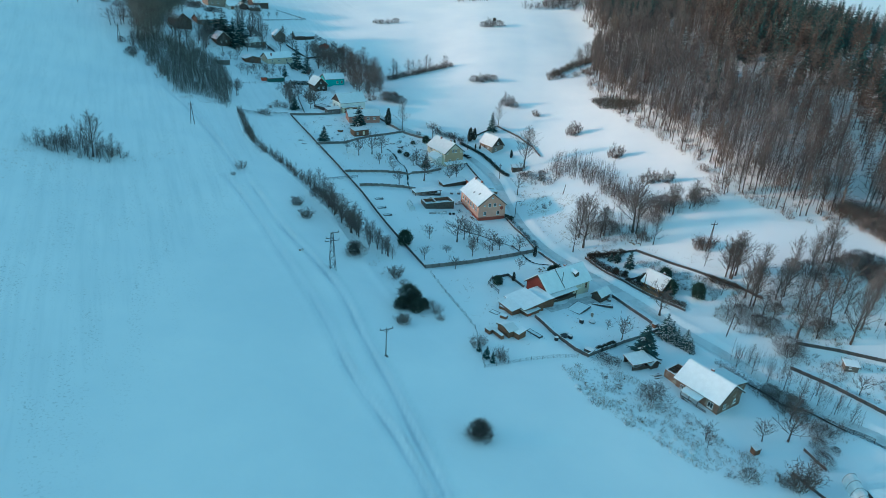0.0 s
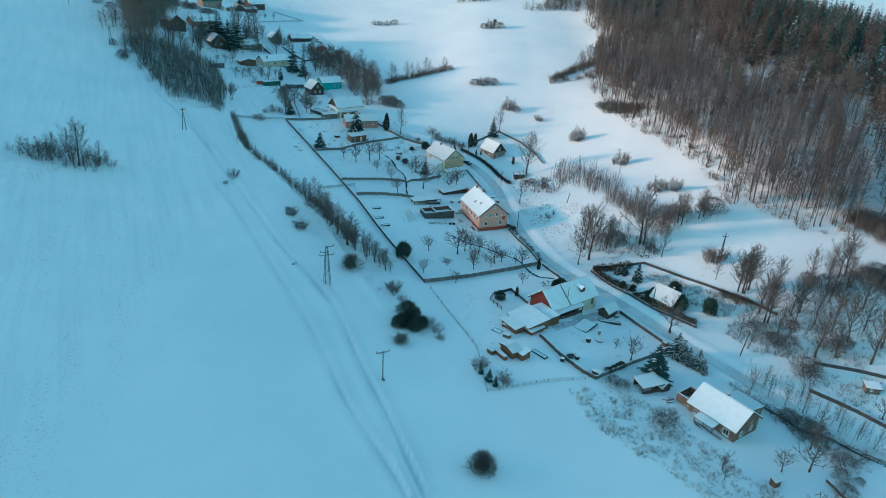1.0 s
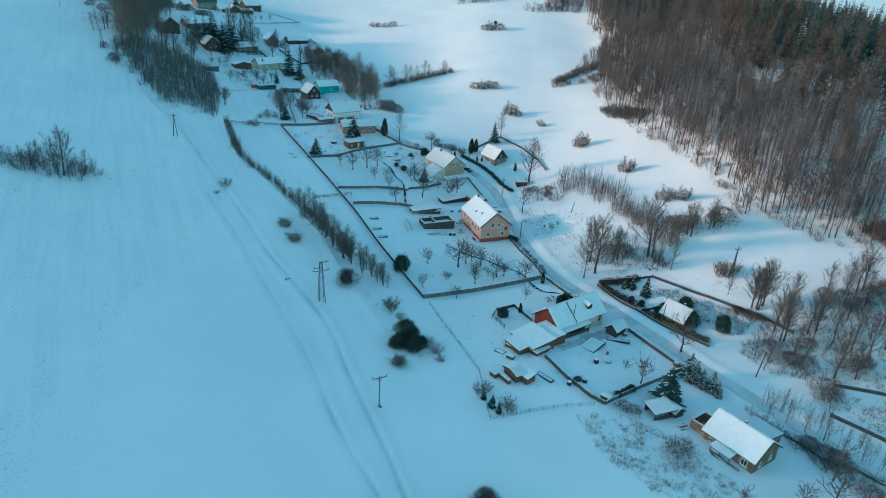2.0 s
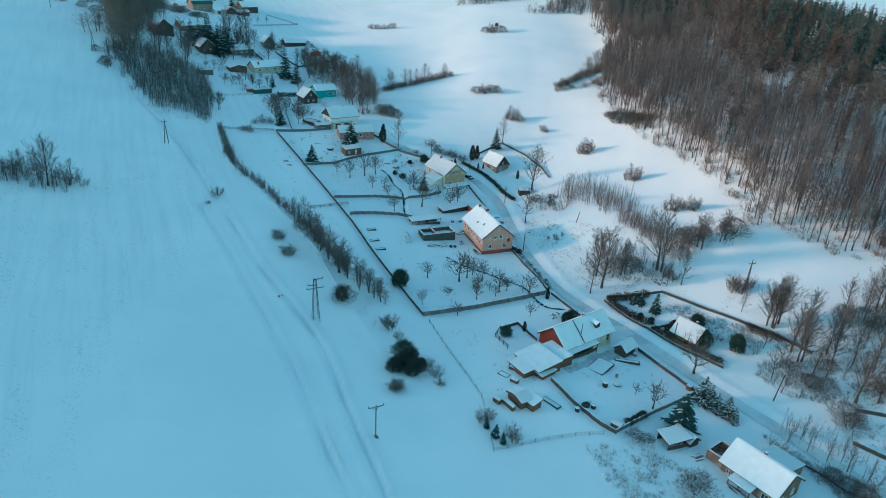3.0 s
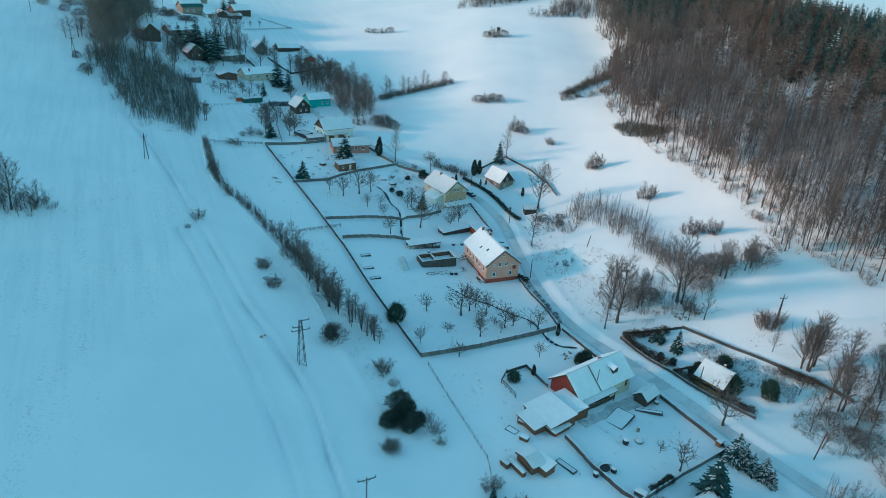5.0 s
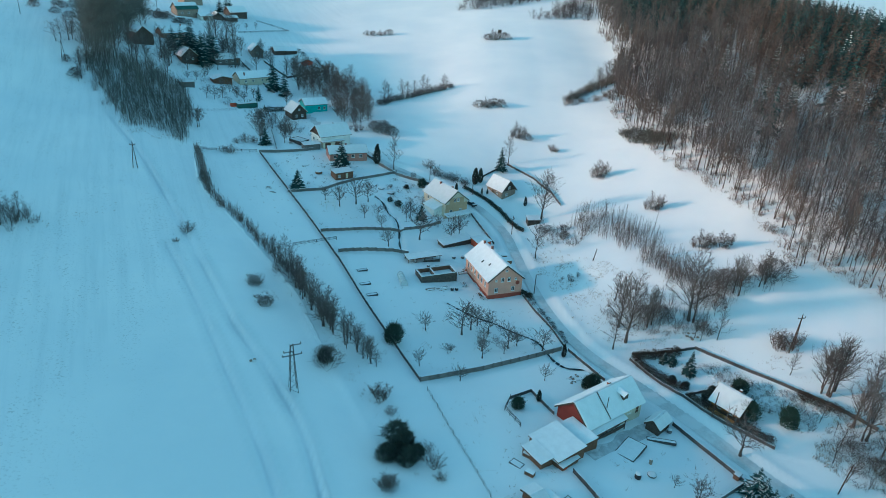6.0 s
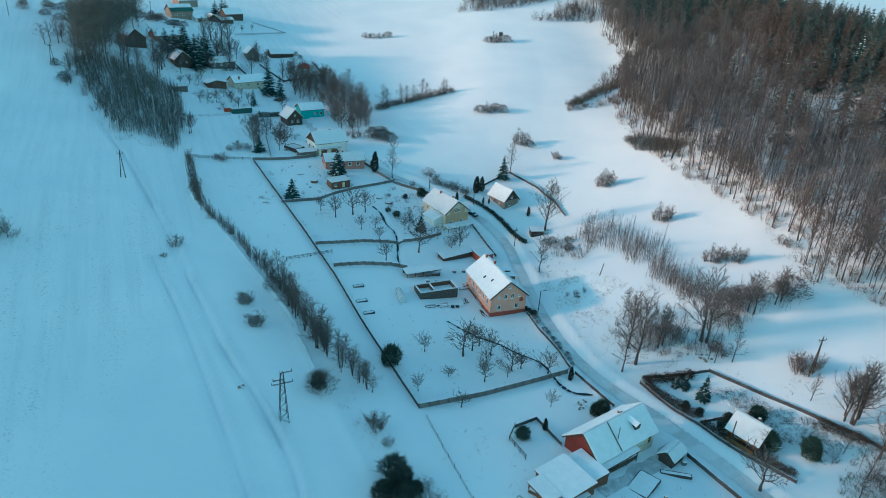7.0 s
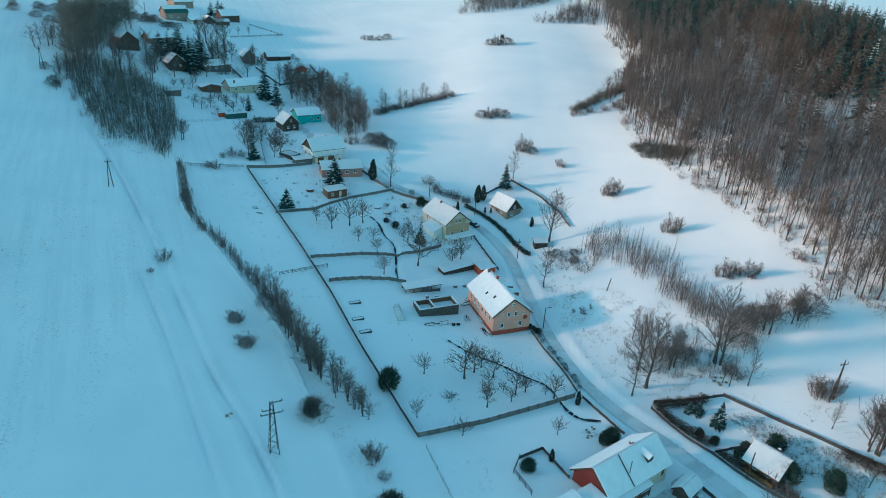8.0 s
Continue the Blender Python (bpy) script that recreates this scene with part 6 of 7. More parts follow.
mass("scrub", SHRUB_T, 3, scatter([(-75, 336), (-52, 318), (-46, 336), (-62, 346), (-80, 368), (-100, 392), (-130, 404), (-112, 380), (-90, 360)], 70, 2.4, 0.8, 2.4, 64), TWIG, "garden shrubs among the upper houses", "scrub", 64, (1.1, 1.7))
place_all(broad, 10, [(97, 176, 9), (107, 177, 10), (101, 168.5, 9), (95, 165, 8.5), (113.5, 176, 10), (118.5, 166, 11), (122, 174, 11), (128, 162, 13), (106, 156, 9), (116, 183, 9), (133, 170, 12), (121, 181.5, 10)], 77)
mass("pole_wood", WHIP_T + SLIM_T, 10, scatter([(82, 168), (92, 178), (110, 178), (128, 178), (134, 160), (118, 150), (100, 155), (88, 157)], 28, 1.68, 3, 6, 78), TWIG, "young leafless growth among the roadside trees", "saplings", 78, (1.2, 1.9))
mass("pole_wood", WHIP_T + SLIM_T, 10, scatter([(48, 212), (54, 219), (66, 216), (90, 223), (98, 224), (96, 218), (80, 212), (70, 205), (54, 204)], 72, 1.12, 3, 7, 79), TWIG, "young leafless growth on the bank above the road", "saplings", 79, (1.2, 1.9))
# evergreens
place_all(spruce, 10, [(-79.7, 396.7, 17.3), (-72.8, 389.6, 12.7), (-82.5, 377.1, 8.1), (-125.3, 417.9, 18.2), (-119.4, 413, 17.8), (-121.5, 419.5, 16), (27.3, 308.9, 10.3), (63.8, 191.5, 6.8), (-128, 421, 15)], 50, (0.95, 1.15), 1)
place_all(spruce, 10, [(-142.6, 524.9, 9), (-138.4, 526.1, 11), (-136.4, 527.5, 10), (-131, 417.4, 15), (-130, 429, 17), (-119, 417.7, 16), (-117.4, 424.1, 17), (-137.7, 423.8, 12)], 96, (1.2, 1.5), 1)
place_all(spruce, 10, [(-33.7, 301.4, 10.9), (60.8, 195.1, 3.9), (58.8, 195.6, 3.2), (-45.8, 278.9, 7.4), (-65.2, 316.1, 7.2), (-2.5, 272.0, 5.6)], 51, (1.3, 1.6), 1)
place_all(spruce, 10, [(55.9, 144.3, 10.2)], 85, (1.5, 1.6), 1)
place_all(snowy_spruce, 10, [(124.8, 356.9, 19), (127.6, 319.2, 16), (165, 338.4, 18), (133.7, 308.5, 14), (126.7, 334.7, 15), (150, 300, 16), (141, 345, 17)], 102, (0.6, 0.75), 1)
place_all(snowy_spruce, 10, [(64.6, 155.1, 7.5), (66.7, 152.1, 5.4), (68.8, 150.7, 5.8), (69.6, 148.9, 4.4), (66, 154.2, 6.0)], 52, (0.95, 1.15), 1)
place_all(thuja, 4, [(-20.8, 308.3, 7.8), (16.9, 300.3, 6.3), (19, 301.6, 5.6), (9.8, 294.5, 3.5), (34.7, 197.4, 3.7), (26, 178.6, 3), (19.3, 293.9, 2.5), (21.3, 294.1, 2.1), (34.6, 286.1, 3.5)], 53, (0.9, 1.1), 1)
place_all(pine, 4, [(-7.3, 198.6, 4.8), (71.7, 176.6, 4.7), (79.6, 173.8, 4.6), (72.9, 184.3, 3.6), (21.0, 175.6, 2.8), (38.2, 185.6, 3.0), (39.8, 186.6, 3.2), (-3.0, 294.5, 3.2)], 54, (0.95, 1.2), 1)
place_all(thicket, 3, along([(-25, 380), (-19, 386.6), (-10, 391.6), (-1, 397.8), (8, 402)], 2.6, 0.8, 1.4, 2.6, 101), 101, (1.1, 1.5))
place_all(juniper, 4, [(61.5, 186.8, 2.0), (59.2, 189.2, 1.8), (67.0, 184.6, 2.2), (65.2, 182.8, 2.4), (28.4, 226.6, 1.6), (29.4, 225.4, 1.5), (27.6, 227.9, 1.5), (44.5, 143.6, 1.5), (46, 144.9, 1.5), (47.4, 146.1, 1.5), (48.6, 147.1, 1.5), (-8.6, 291.9, 1.6), (-10.7, 279, 2.0), (-14, 281, 1.6)], 55, (1.0, 1.3), 1)
# low shrubs in the hedged plot and under the road fences
mass("scrub", SHRUB_T, 3, scatter([(64, 196), (76, 189), (90, 177), (82, 171), (74, 181), (70, 188)], 90, 1.2, 0.8, 2.0, 56), TWIG, "low leafless shrubs in the cottage plot", "shrubs", 56, (1.2, 1.7))
place_all(thicket, 3, along([(36.5, 203), (34.6, 209.5), (31.4, 218.5), (28.8, 226)], 2.2, 0.4, 0.8, 1.3, 57), 57, (1.1, 1.5))


# ---- hedges: one leafy mass a hedge ----
def hedge(line, width, height, mat, label, seed, per_m=420, leaf=0.2):
    rng = random.Random(seed)
    V, F = [], []
    pts = smooth_line(line, 1.0)
    hz = heights([p[0] for p in pts], [p[1] for p in pts])
    ox, oy, oz = pts[0][0], pts[0][1], float(hz[0])
    for (x, y), z in zip(pts, hz):
        lump = height * rng.uniform(0.75, 1.15)
        for _ in range(per_m):
            f = rng.random()
            r = width / 2 * math.sqrt(rng.random()) * (1.1 - 0.5 * f ** 3)
            a = rng.uniform(0, 6.28)
            p = Vector((x - ox + r * math.cos(a) + rng.uniform(-0.5, 0.5), y - oy + r * math.sin(a) + rng.uniform(-0.5, 0.5), z - oz + lump * f))
            g = Vector((rng.gauss(0, 0.6), rng.gauss(0, 0.6), rng.gauss(0.5, 0.5)))
            blade(V, F, p, p + g.normalized() * (leaf * rng.uniform(0.8, 2.0)), leaf * rng.uniform(0.4, 0.8), rng)
    ob = link_mesh("hedge", V, F, mat)
    ob.location = (ox, oy, oz)
    return tagged(ob, label, "hedge")


hedge([(52.4, 197.2), (56, 197.2), (60, 197.6), (63, 198)], 1.6, 2.2, HEDGE, "brown leafless hedge round the cottage plot", 1)
hedge([(52.2, 196.2), (54.6, 192.4), (57.4, 189.2), (59.8, 186.4)], 2.2, 2.0, HEDGE, "thick brown roadside hedge of the cottage plot", 2)
hedge([(61.6, 183.4), (64, 180.2), (67.4, 176.4), (70, 173.6), (74, 169.4)], 1.8, 1.6, HEDGE, "brown roadside hedge below the cottage", 3)
hedge([(85, 181), (88, 178.6), (91, 176)], 2.6, 1.9, HEDGE, "thick brown hedge at the plot corner", 5)
mass("scrub", SHRUB_T, 3, scatter([(77, 331), (78.5, 321), (85, 315.5), (95, 314), (97, 319), (88, 326), (82, 331)], 150, 0.6, 1.8, 3.2, 67), BRUSH, "low dark thicket at the forest edge", "scrub", 67, (1.1, 1.6))
mass("scrub", SHRUB_T, 3, along([(62, 375), (72.6, 385), (86.6, 401), (101, 414)], 0.3, 2.4, 1.5, 3.6, 68), BRUSH, "dark brushy bank running up to the forest", "scrub", 68, (1.1, 1.6))
mass("scrub", SHRUB_T, 3, along([(60, 371), (68, 371.5), (78, 376), (88, 384)], 0.6, 2.6, 1.2, 3.0, 69), TWIG, "dark bushes at the forest corner", "scrub", 69, (1.1, 1.6))
hedge([(13, 296.7), (19.6, 291), (24.9, 283.4), (28.9, 274.6), (32.1, 270.5)], 1.1, 1.1, THUJAM, "low dark hedge along the road", 9)
hedge([(-75.5, 359.5), (-70, 362), (-62.5, 365)], 1.8, 2.0, THUJAM, "dark evergreen garden hedge under snow", 10)
mass("scrub", SHRUB_T, 3, along([(-77, 356), (-72.5, 341), (-69, 324)], 0.9, 0.8, 1.2, 3.0, 65), TWIG, "leafless brown hedge between two gardens", "hedge", 65, (1.0, 1.4))
mass("scrub", SHRUB_T, 3, scatter([(136, 216), (141, 206), (150, 195), (160, 188), (164, 196), (154, 208), (144, 219)], 170, 1.0, 3, 5.5, 70), TWIG, "dark thicket beside the forest path", "scrub", 70, (1.1, 1.6))
mass("scrub", SHRUB_T, 3, along([(2, 304), (8, 302), (14, 299.5)], 0.5, 1.3, 1.6, 3.2, 66), TWIG, "dark scrub behind the road bend", "scrub", 66, (1.1, 1.5))

# ---- the forest on the hill ----
FOREST = [(104, 640), (106, 581), (101, 485), (106, 430), (90, 402), (84, 372), (84, 350), (88, 312), (97, 285), (105, 264), (108, 247), (107, 231), (114, 224.5), (121, 216), (127, 213), (139, 212), (150, 200), (165, 185), (200, 150), (262, 140), (300, 250), (305, 600), (215, 690), (110, 690)]


LARCH_T = [soft_tree(500 + i, 0.28, 0.15, limbs=64, twigs=3, girth=0.008, width=0.09, cone=True) for i in range(8)]
BARE_T = [soft_tree(520 + i, 0.30, 0.19, 0.75, 36, 5, 0.0070, 0.058) for i in range(8)]
DENSE_T = [soft_tree(540 + i, 0.12, 0.26, 0.8, 34, 4, 0.011, 0.085) for i in range(5)]


def forest_spruce(seed):
    """A narrow spruce ten metres high of drooping boughs."""
    rng = random.Random(seed)
    V, F, M = [], [], []
    Q = []
    tube(V, Q, (0, 0, -0.4), (0, 0, 9.9), 0.10, 0.01, 3)
    for f in Q:
        F += [f[:3], (f[0], f[2], f[3])]
        M += [1, 1]
    for k in range(13):
        f = k / 13
        z = 1.2 + 8.7 * f
        r = 1.55 * (1 - f) ** 0.9 + 0.12
        for i in range(6 if f < 0.6 else 4):
            a = rng.uniform(0, 6.28)
            R = r * rng.uniform(0.75, 1.15)
            q = Vector((math.cos(a) * R, math.sin(a) * R, z - R * rng.uniform(0.25, 0.6)))
            blade(V, F, (0, 0, z + 0.15), q, 0.5 * R + 0.08, rng)
            blade(V, F, q, q * 0.45 + Vector((0, 0, z * 0.55 + 0.1)), 0.36 * R + 0.06, rng)
            M += [0, 0]
    return np.array(V), np.array(F), np.array(M)


FIR_T = [forest_spruce(560 + i) for i in range(6)]


def forest_spots(n, seed, belt=False):
    rng = np.random.RandomState(seed)
    x, y = rng.uniform(82, 308, n), rng.uniform(130, 700, n)
    x, y = x[inside(x, y, FOREST)], y[inside(x, y, FOREST)]
    # a ride cut into the wood near its lower corner
    ride = np.abs(line_distance(x, y, [(140.5, 209), (148, 226), (160, 252)])) > 3.0
    x, y = x[ride], y[ride]
    # thinner behind the crest
    kept = (x < 200) | (rng.rand(len(x)) < 0.3)
    x, y = x[kept], y[kept]
    mixn = bumpy(x, y, 26.0) + 0.35 * bumpy(x, y, 7.0)
    depth = x - np.interp(y, [212, 224, 231, 247, 264, 285, 312, 350, 430, 480, 580], [130, 114, 107, 108, 105, 97, 88, 84, 106, 101, 106])
    h = 15 + 6 * rng.rand(len(x)) - 6 * np.clip(1 - depth / 16, 0, 1) * rng.rand(len(x))
    spruce_here = rng.rand(len(x)) < np.clip(0.02 + np.clip((depth - 55) / 50, 0, 0.45) + np.clip((y - 420) / 70, 0, 1) * 0.7 + 0.25 * mixn * np.clip((depth - 40) / 40, 0, 1), 0.0, 0.85)
    spruce_here &= (depth > 30) | ((y > 430) & (depth > 14))
    larch_here = (~spruce_here) & (rng.rand(len(x)) < np.clip((depth - 18) / 45 + 0.35 * mixn, 0.04, 0.92))
    if belt:
        b = (depth < 40) & (y < 420)
        return np.column_stack([x, y, h])[b]
    return np.column_stack([x, y, h]), spruce_here, larch_here


spots, is_spruce, is_larch = forest_spots(8600, 3)
mass("larch_wood", LARCH_T, 10, spots[is_larch], LARCH, "russet leafless larches covering the hillside", "forest", 91, (0.8, 1.15), FORESTBARK)
mass("bare_wood", BARE_T, 10, spots[~is_larch & ~is_spruce], GREYW, "leafless brown woodland with snow between the trunks", "forest", 92, (0.8, 1.2), FORESTBARK)
mass("bare_wood", BARE_T, 10, forest_spots(2600, 4, True), GREYW, "close-grown leafless trees at the foot of the hill", "forest", 93, (0.8, 1.2), FORESTBARK)
mass("spruce_wood", FIR_T, 10, spots[is_spruce], NEEDLE, "dark green spruces on the upper hillside", "forest", 94, (0.85, 1.2), FORESTBARK)
far_edge = [(14, 572), (37, 569), (62, 582), (76, 592), (90, 616), (60, 640), (24, 616)]
corner = [(61, 537), (74, 535.5), (94, 538), (101, 528), (106, 545), (104, 580), (90, 575), (78, 548)]
mass("far_wood", SHRUB_T, 3, scatter(far_edge, 130, 2.6, 4, 7, 60), GREYW, "far leafless woodland edge across the field", "forest", 60, (1.0, 1.5))
mass("far_wood", SHRUB_T, 3, scatter(corner, 60, 2.4, 3, 7, 95), GREYW, "leafless bushes at the far forest corner", "forest", 95, (0.9, 1.3))
mass("far_wood", DENSE_T, 10, scatter(far_edge, 40, 4, 6, 9, 98) + scatter(corner, 24, 4, 7, 12, 99), GREYW, "taller leafless trees in the far woodland edge", "forest", 98, (0.9, 1.3), FORESTBARK)
# single trees that stand out along the forest edge
edge_line = [(104, 500), (106, 430), (92, 404), (86, 372), (84, 350), (88, 313), (97, 287), (104, 266), (107, 248), (106, 231), (113.5, 224), (120.5, 215.5), (127, 212.5), (138, 212)]
edge_trees = [tree_kind("forest_edge_tree", "tall leafless tree at the snowy forest edge", "tree", "forest edge trees", bare_meshes(200 + i, limbs=22, low=0.4, reach=0.22, rise=0.9, girth=0.011, sub=5, twigs=5, twig_w=0.06), BARK, TWIGR) for i in range(3)]
place_all(edge_trees, 10, along(edge_line, 3.0, 2.5, 12, 19, 61), 61, (0.8, 1.2), 4)
mass("scrub", SHRUB_T, 3, along(edge_line, 1.2, 4.5, 1.2, 4.0, 62), TWIGR, "scrub along the forest edge", "scrub", 62, (1.0, 1.5))
belt = forest_spots(5200, 5, True)
mass("scrub", SHRUB_T, 3, np.column_stack([belt[:, 0], belt[:, 1], 0.08 * belt[:, 2] + 0.4]), GREYW, "undergrowth between the trunks at the foot of the hill", "scrub", 100, (1.0, 1.6))
place_all(broad, 10, [(84, 392, 13), (79, 388, 11), (88, 398, 12), (80, 384, 9)], 63)


# ---- dry grass and weeds poking through the snow ----
def weeds(poly, n, seed, hlo, hhi, label, mat):
    rng = random.Random(seed)
    pts = [p for p in scatter(poly, n, 0.0, hlo, hhi, seed) if float(bumpy(p[0], p[1], 2.2)) + rng.gauss(0, 0.25) > 0.1]
    zs = heights([p[0] for p in pts], [p[1] for p in pts])
    V, F = [], []
    for (x, y, h), z in zip(pts, zs):
        for _ in range(7):
            p = Vector((x + rng.gauss(0, 0.22), y + rng.gauss(0, 0.22), z - 0.05))
            blade(V, F, p, p + Vector((rng.gauss(0, 0.35), rng.gauss(0, 0.35), 1)) * (h * rng.uniform(0.5, 1.1)), 0.05, rng)
    ob = link_mesh("dry_weeds", V, F, mat)
    return tagged(ob, label, "weeds", kind="stuff")


weeds(ROUGH, 1700, 1, 0.4, 1.1, "brown weeds sticking out of rough snow", GRASS)
weeds(MEADOW, 2600, 2, 0.25, 0.7, "dry grass poking through the snow on the bank", GRASS)
weeds([(70, 200), (92, 192), (104, 186), (96, 180), (80, 190)], 350, 3, 0.2, 0.5, "dry grass tufts on the slope above the fence", GRASS)
weeds([(80, 166), (92, 177), (110, 172), (124, 160), (112, 152), (98, 155), (86, 157)], 2600, 4, 0.3, 0.9, "dead weeds under the roadside trees", GRASS)
weeds([(95.5, 146), (100, 151.5), (118, 146.5), (122, 128), (116, 125.5), (104, 137.5)], 900, 10, 0.2, 0.7, "dead weeds in the fenced roadside plot", GRASS)
weeds([(78, 146), (88, 137), (98, 128), (104, 120), (92, 119), (80, 136), (74, 146)], 500, 5, 0.3, 0.9, "dead weeds along the stream", GRASS)
weeds([(84, 345), (88, 312), (97, 286), (105, 265), (107, 248), (106, 232), (114, 224), (126, 212), (138, 211), (136, 207), (122, 209), (110, 220), (101, 232), (100, 262), (92, 284), (83, 311), (79, 345)], 900, 6, 0.3, 0.9, "dead weeds along the forest edge", GRASS)
weeds([(-36, 212), (-26, 199), (-20, 186), (-8, 166), (2, 150), (4, 152), (-6, 170), (-16, 190), (-30, 210)], 260, 7, 0.2, 0.6, "dry grass on the field bank", GRASS)
weeds([(-165, 372), (-150, 352), (-134, 333), (-116, 309), (-100, 306), (-92, 312), (-108, 315), (-120, 318), (-137, 338), (-155, 366)], 600, 8, 0.2, 0.7, "dry grass along the bank below the copse", GRASS)


weeds([(-138.3, 211.6), (-129.6, 221.5), (-118.2, 216.4), (-104.6, 227.2), (-92.7, 249.0), (-89.6, 239.6), (-106.0, 217.1), (-116.8, 202.6), (-125.1, 187.8)], 500, 9, 0.15, 0.5, "dry grass along the rough strip in the field", GRASS)


for k, (poly, n) in enumerate((([(0, 186), (33, 200), (28, 224), (8, 226), (-20, 226)], 260), ([(-32, 248), (-8, 262), (2, 272), (-10, 298), (-34, 284), (-46, 272)], 320), ([(-64, 304), (-46, 312), (-20, 306), (-36, 286), (-48, 276)], 260),
                               ([(30, 156), (40, 142), (62, 158), (54, 172)], 120), ([(4, 170), (14, 150), (30, 140), (34, 150), (20, 168), (10, 182)], 220), ([(-78, 366), (-66, 330), (-50, 320), (-42, 336), (-60, 362)], 260), ([(-130, 400), (-96, 366), (-84, 376), (-104, 402), (-120, 412)], 260),
                               ([(-62, 300), (-40, 256), (-26, 230), (-36, 226), (-70, 284)], 160), ([(62, 196), (84, 182), (90, 177), (80, 172), (70, 186)], 500), ([(-190, 400), (-166, 376), (-160, 384), (-172, 402), (-195, 440), (-206, 432)], 500))):
    weeds(poly, n, 30 + k, 0.2, 0.6, "dry stalks standing in the garden snow", GRASS)


# ---- snow-covered tussocks in the rough ground ----
def tussock(seed):
    rng = random.Random(seed)
    bm = bmesh.new()
    bmesh.ops.create_icosphere(bm, subdivisions=2, radius=1.0)
    for v in bm.verts:
        v.co *= rng.uniform(0.8, 1.15)
        v.co.z *= 0.5
    me = [tuple(v.co) for v in bm.verts], [tuple(v.index for v in f.verts) for f in bm.faces]
    bm.free()
    return np.array(me[0]), np.array(me[1]), np.zeros(len(me[1]), int)


TUSS = [tussock(i) for i in range(4)]
mass("snowy_tussocks", TUSS, 1.0, scatter(ROUGH, 320, 0.6, 0.14, 0.40, 71), SNOW, "humps of snow over tussocks and rubble", "snow humps", 71, (1.0, 2.6))
mass("snowy_tussocks", TUSS, 1.0, scatter([(38, 240), (46, 222), (56, 212), (70, 210), (66, 224), (52, 236)], 120, 0.8, 0.08, 0.22, 72), SNOW, "small humps of snow on the bank", "snow humps", 72, (1.5, 3.0))
mass("snowy_tussocks", TUSS, 1.0, scatter([(-16, 296), (-12, 276), (-2, 270), (0, 288), (-10, 299)], 60, 1.0, 0.25, 0.6, 73), SNOW, "snow-covered garden plants round the cream house", "snow humps", 73, (0.8, 1.5))
mass("snowy_tussocks", TUSS, 1.0, scatter([(62, 196), (76, 189), (90, 177), (82, 172), (74, 181), (70, 188)], 120, 1.0, 0.25, 0.6, 74), SNOW, "snow-covered low plants in the cottage plot", "snow humps", 74, (0.8, 1.5))
mass("snowy_tussocks", TUSS, 1.0, scatter([(-58, 298), (-46, 280), (-36, 286), (-22, 299), (-32, 304), (-46, 310)], 60, 1.4, 0.2, 0.5, 75), SNOW, "snow-covered beds and plants in the upper garden", "snow humps", 75, (0.8, 1.6))


# ---- fences: posts and panels along the garden lines ----
def panel_mesh(kind):
    """One fence panel or rail, a metre long along x, to be stretched to its bay."""
    bm = bmesh.new()
    if kind == "board":
        # one plank wall whose top edge steps from board to board
        n = 9
        tops = [1.0 - 0.02 * ((i * 7) % 4) for i in range(n)]
        lower = [(0, 0.04)]
        upper = []
        for i in range(n):
            upper += [(i / n, tops[i]), ((i + 1) / n, tops[i])]
        outline = [(0, 0.04), (1, 0.04)] + upper[::-1]
        f0 = [bm.verts.new((a, -0.015, z)) for a, z in outline]
        f1 = [bm.verts.new((a, 0.015, z)) for a, z in outline]
        bm.faces.new(f0)
        bm.faces.new(f1[::-1])
        for i in range(len(outline)):
            j = (i + 1) % len(outline)
            bm.faces.new((f0[j], f0[i], f1[i], f1[j]))
    elif kind == "wall":
        block(bm, 0, 1, -0.14, 0.14, -0.6, 1.0)
        block(bm, 0, 1, -0.18, 0.18, 1.002, 1.06)
    elif kind == "rail":
        block(bm, 0, 1, -0.03, 0.03, -0.05, 0.05)
    else:
        for i in range(9):
            z = 0.1 + i * 0.105
            block(bm, 0, 1, -0.004, 0.004, z, z + 0.008)
        for i in range(8):
            a = (i + 0.5) / 8
            block(bm, a - 0.003, a + 0.003, -0.003, 0.003, 0.1, 0.95)
    me = bpy.data.meshes.new("panel")
    bm.to_mesh(me)
    bm.free()
    return me


def mesh_of(bm, name, mat):
    me = bpy.data.meshes.new(name)
    bm.to_mesh(me)
    bm.free()
    me.materials.append(mat)
    return me


bm = bmesh.new()
block(bm, -0.06, 0.06, -0.06, 0.06, -0.5, 1.0)
POSTM = mesh_of(bm, "post", FENCEW)
bm = bmesh.new()
rod(bm, (0, 0, -0.5), (0, 0, 1.0), 0.05, 0.045, 6)
STEELPOST = mesh_of(bm, "post", STEEL)
bm = bmesh.new()
block(bm, 0, 1, -0.07, 0.07, 0, 0.06)
soften(bm, 0.02)
CAPM = mesh_of(bm, "snow_cap", SNOW)
PANELS = {}
for kind, mat in (("board", FENCEW), ("wall", CONCRETE), ("rail", FENCEW), ("wire", STEEL), ("pale", PALEFENCE)):
    PANELS[kind] = panel_mesh("board" if kind == "pale" else kind)
    PANELS[kind].materials.append(mat)


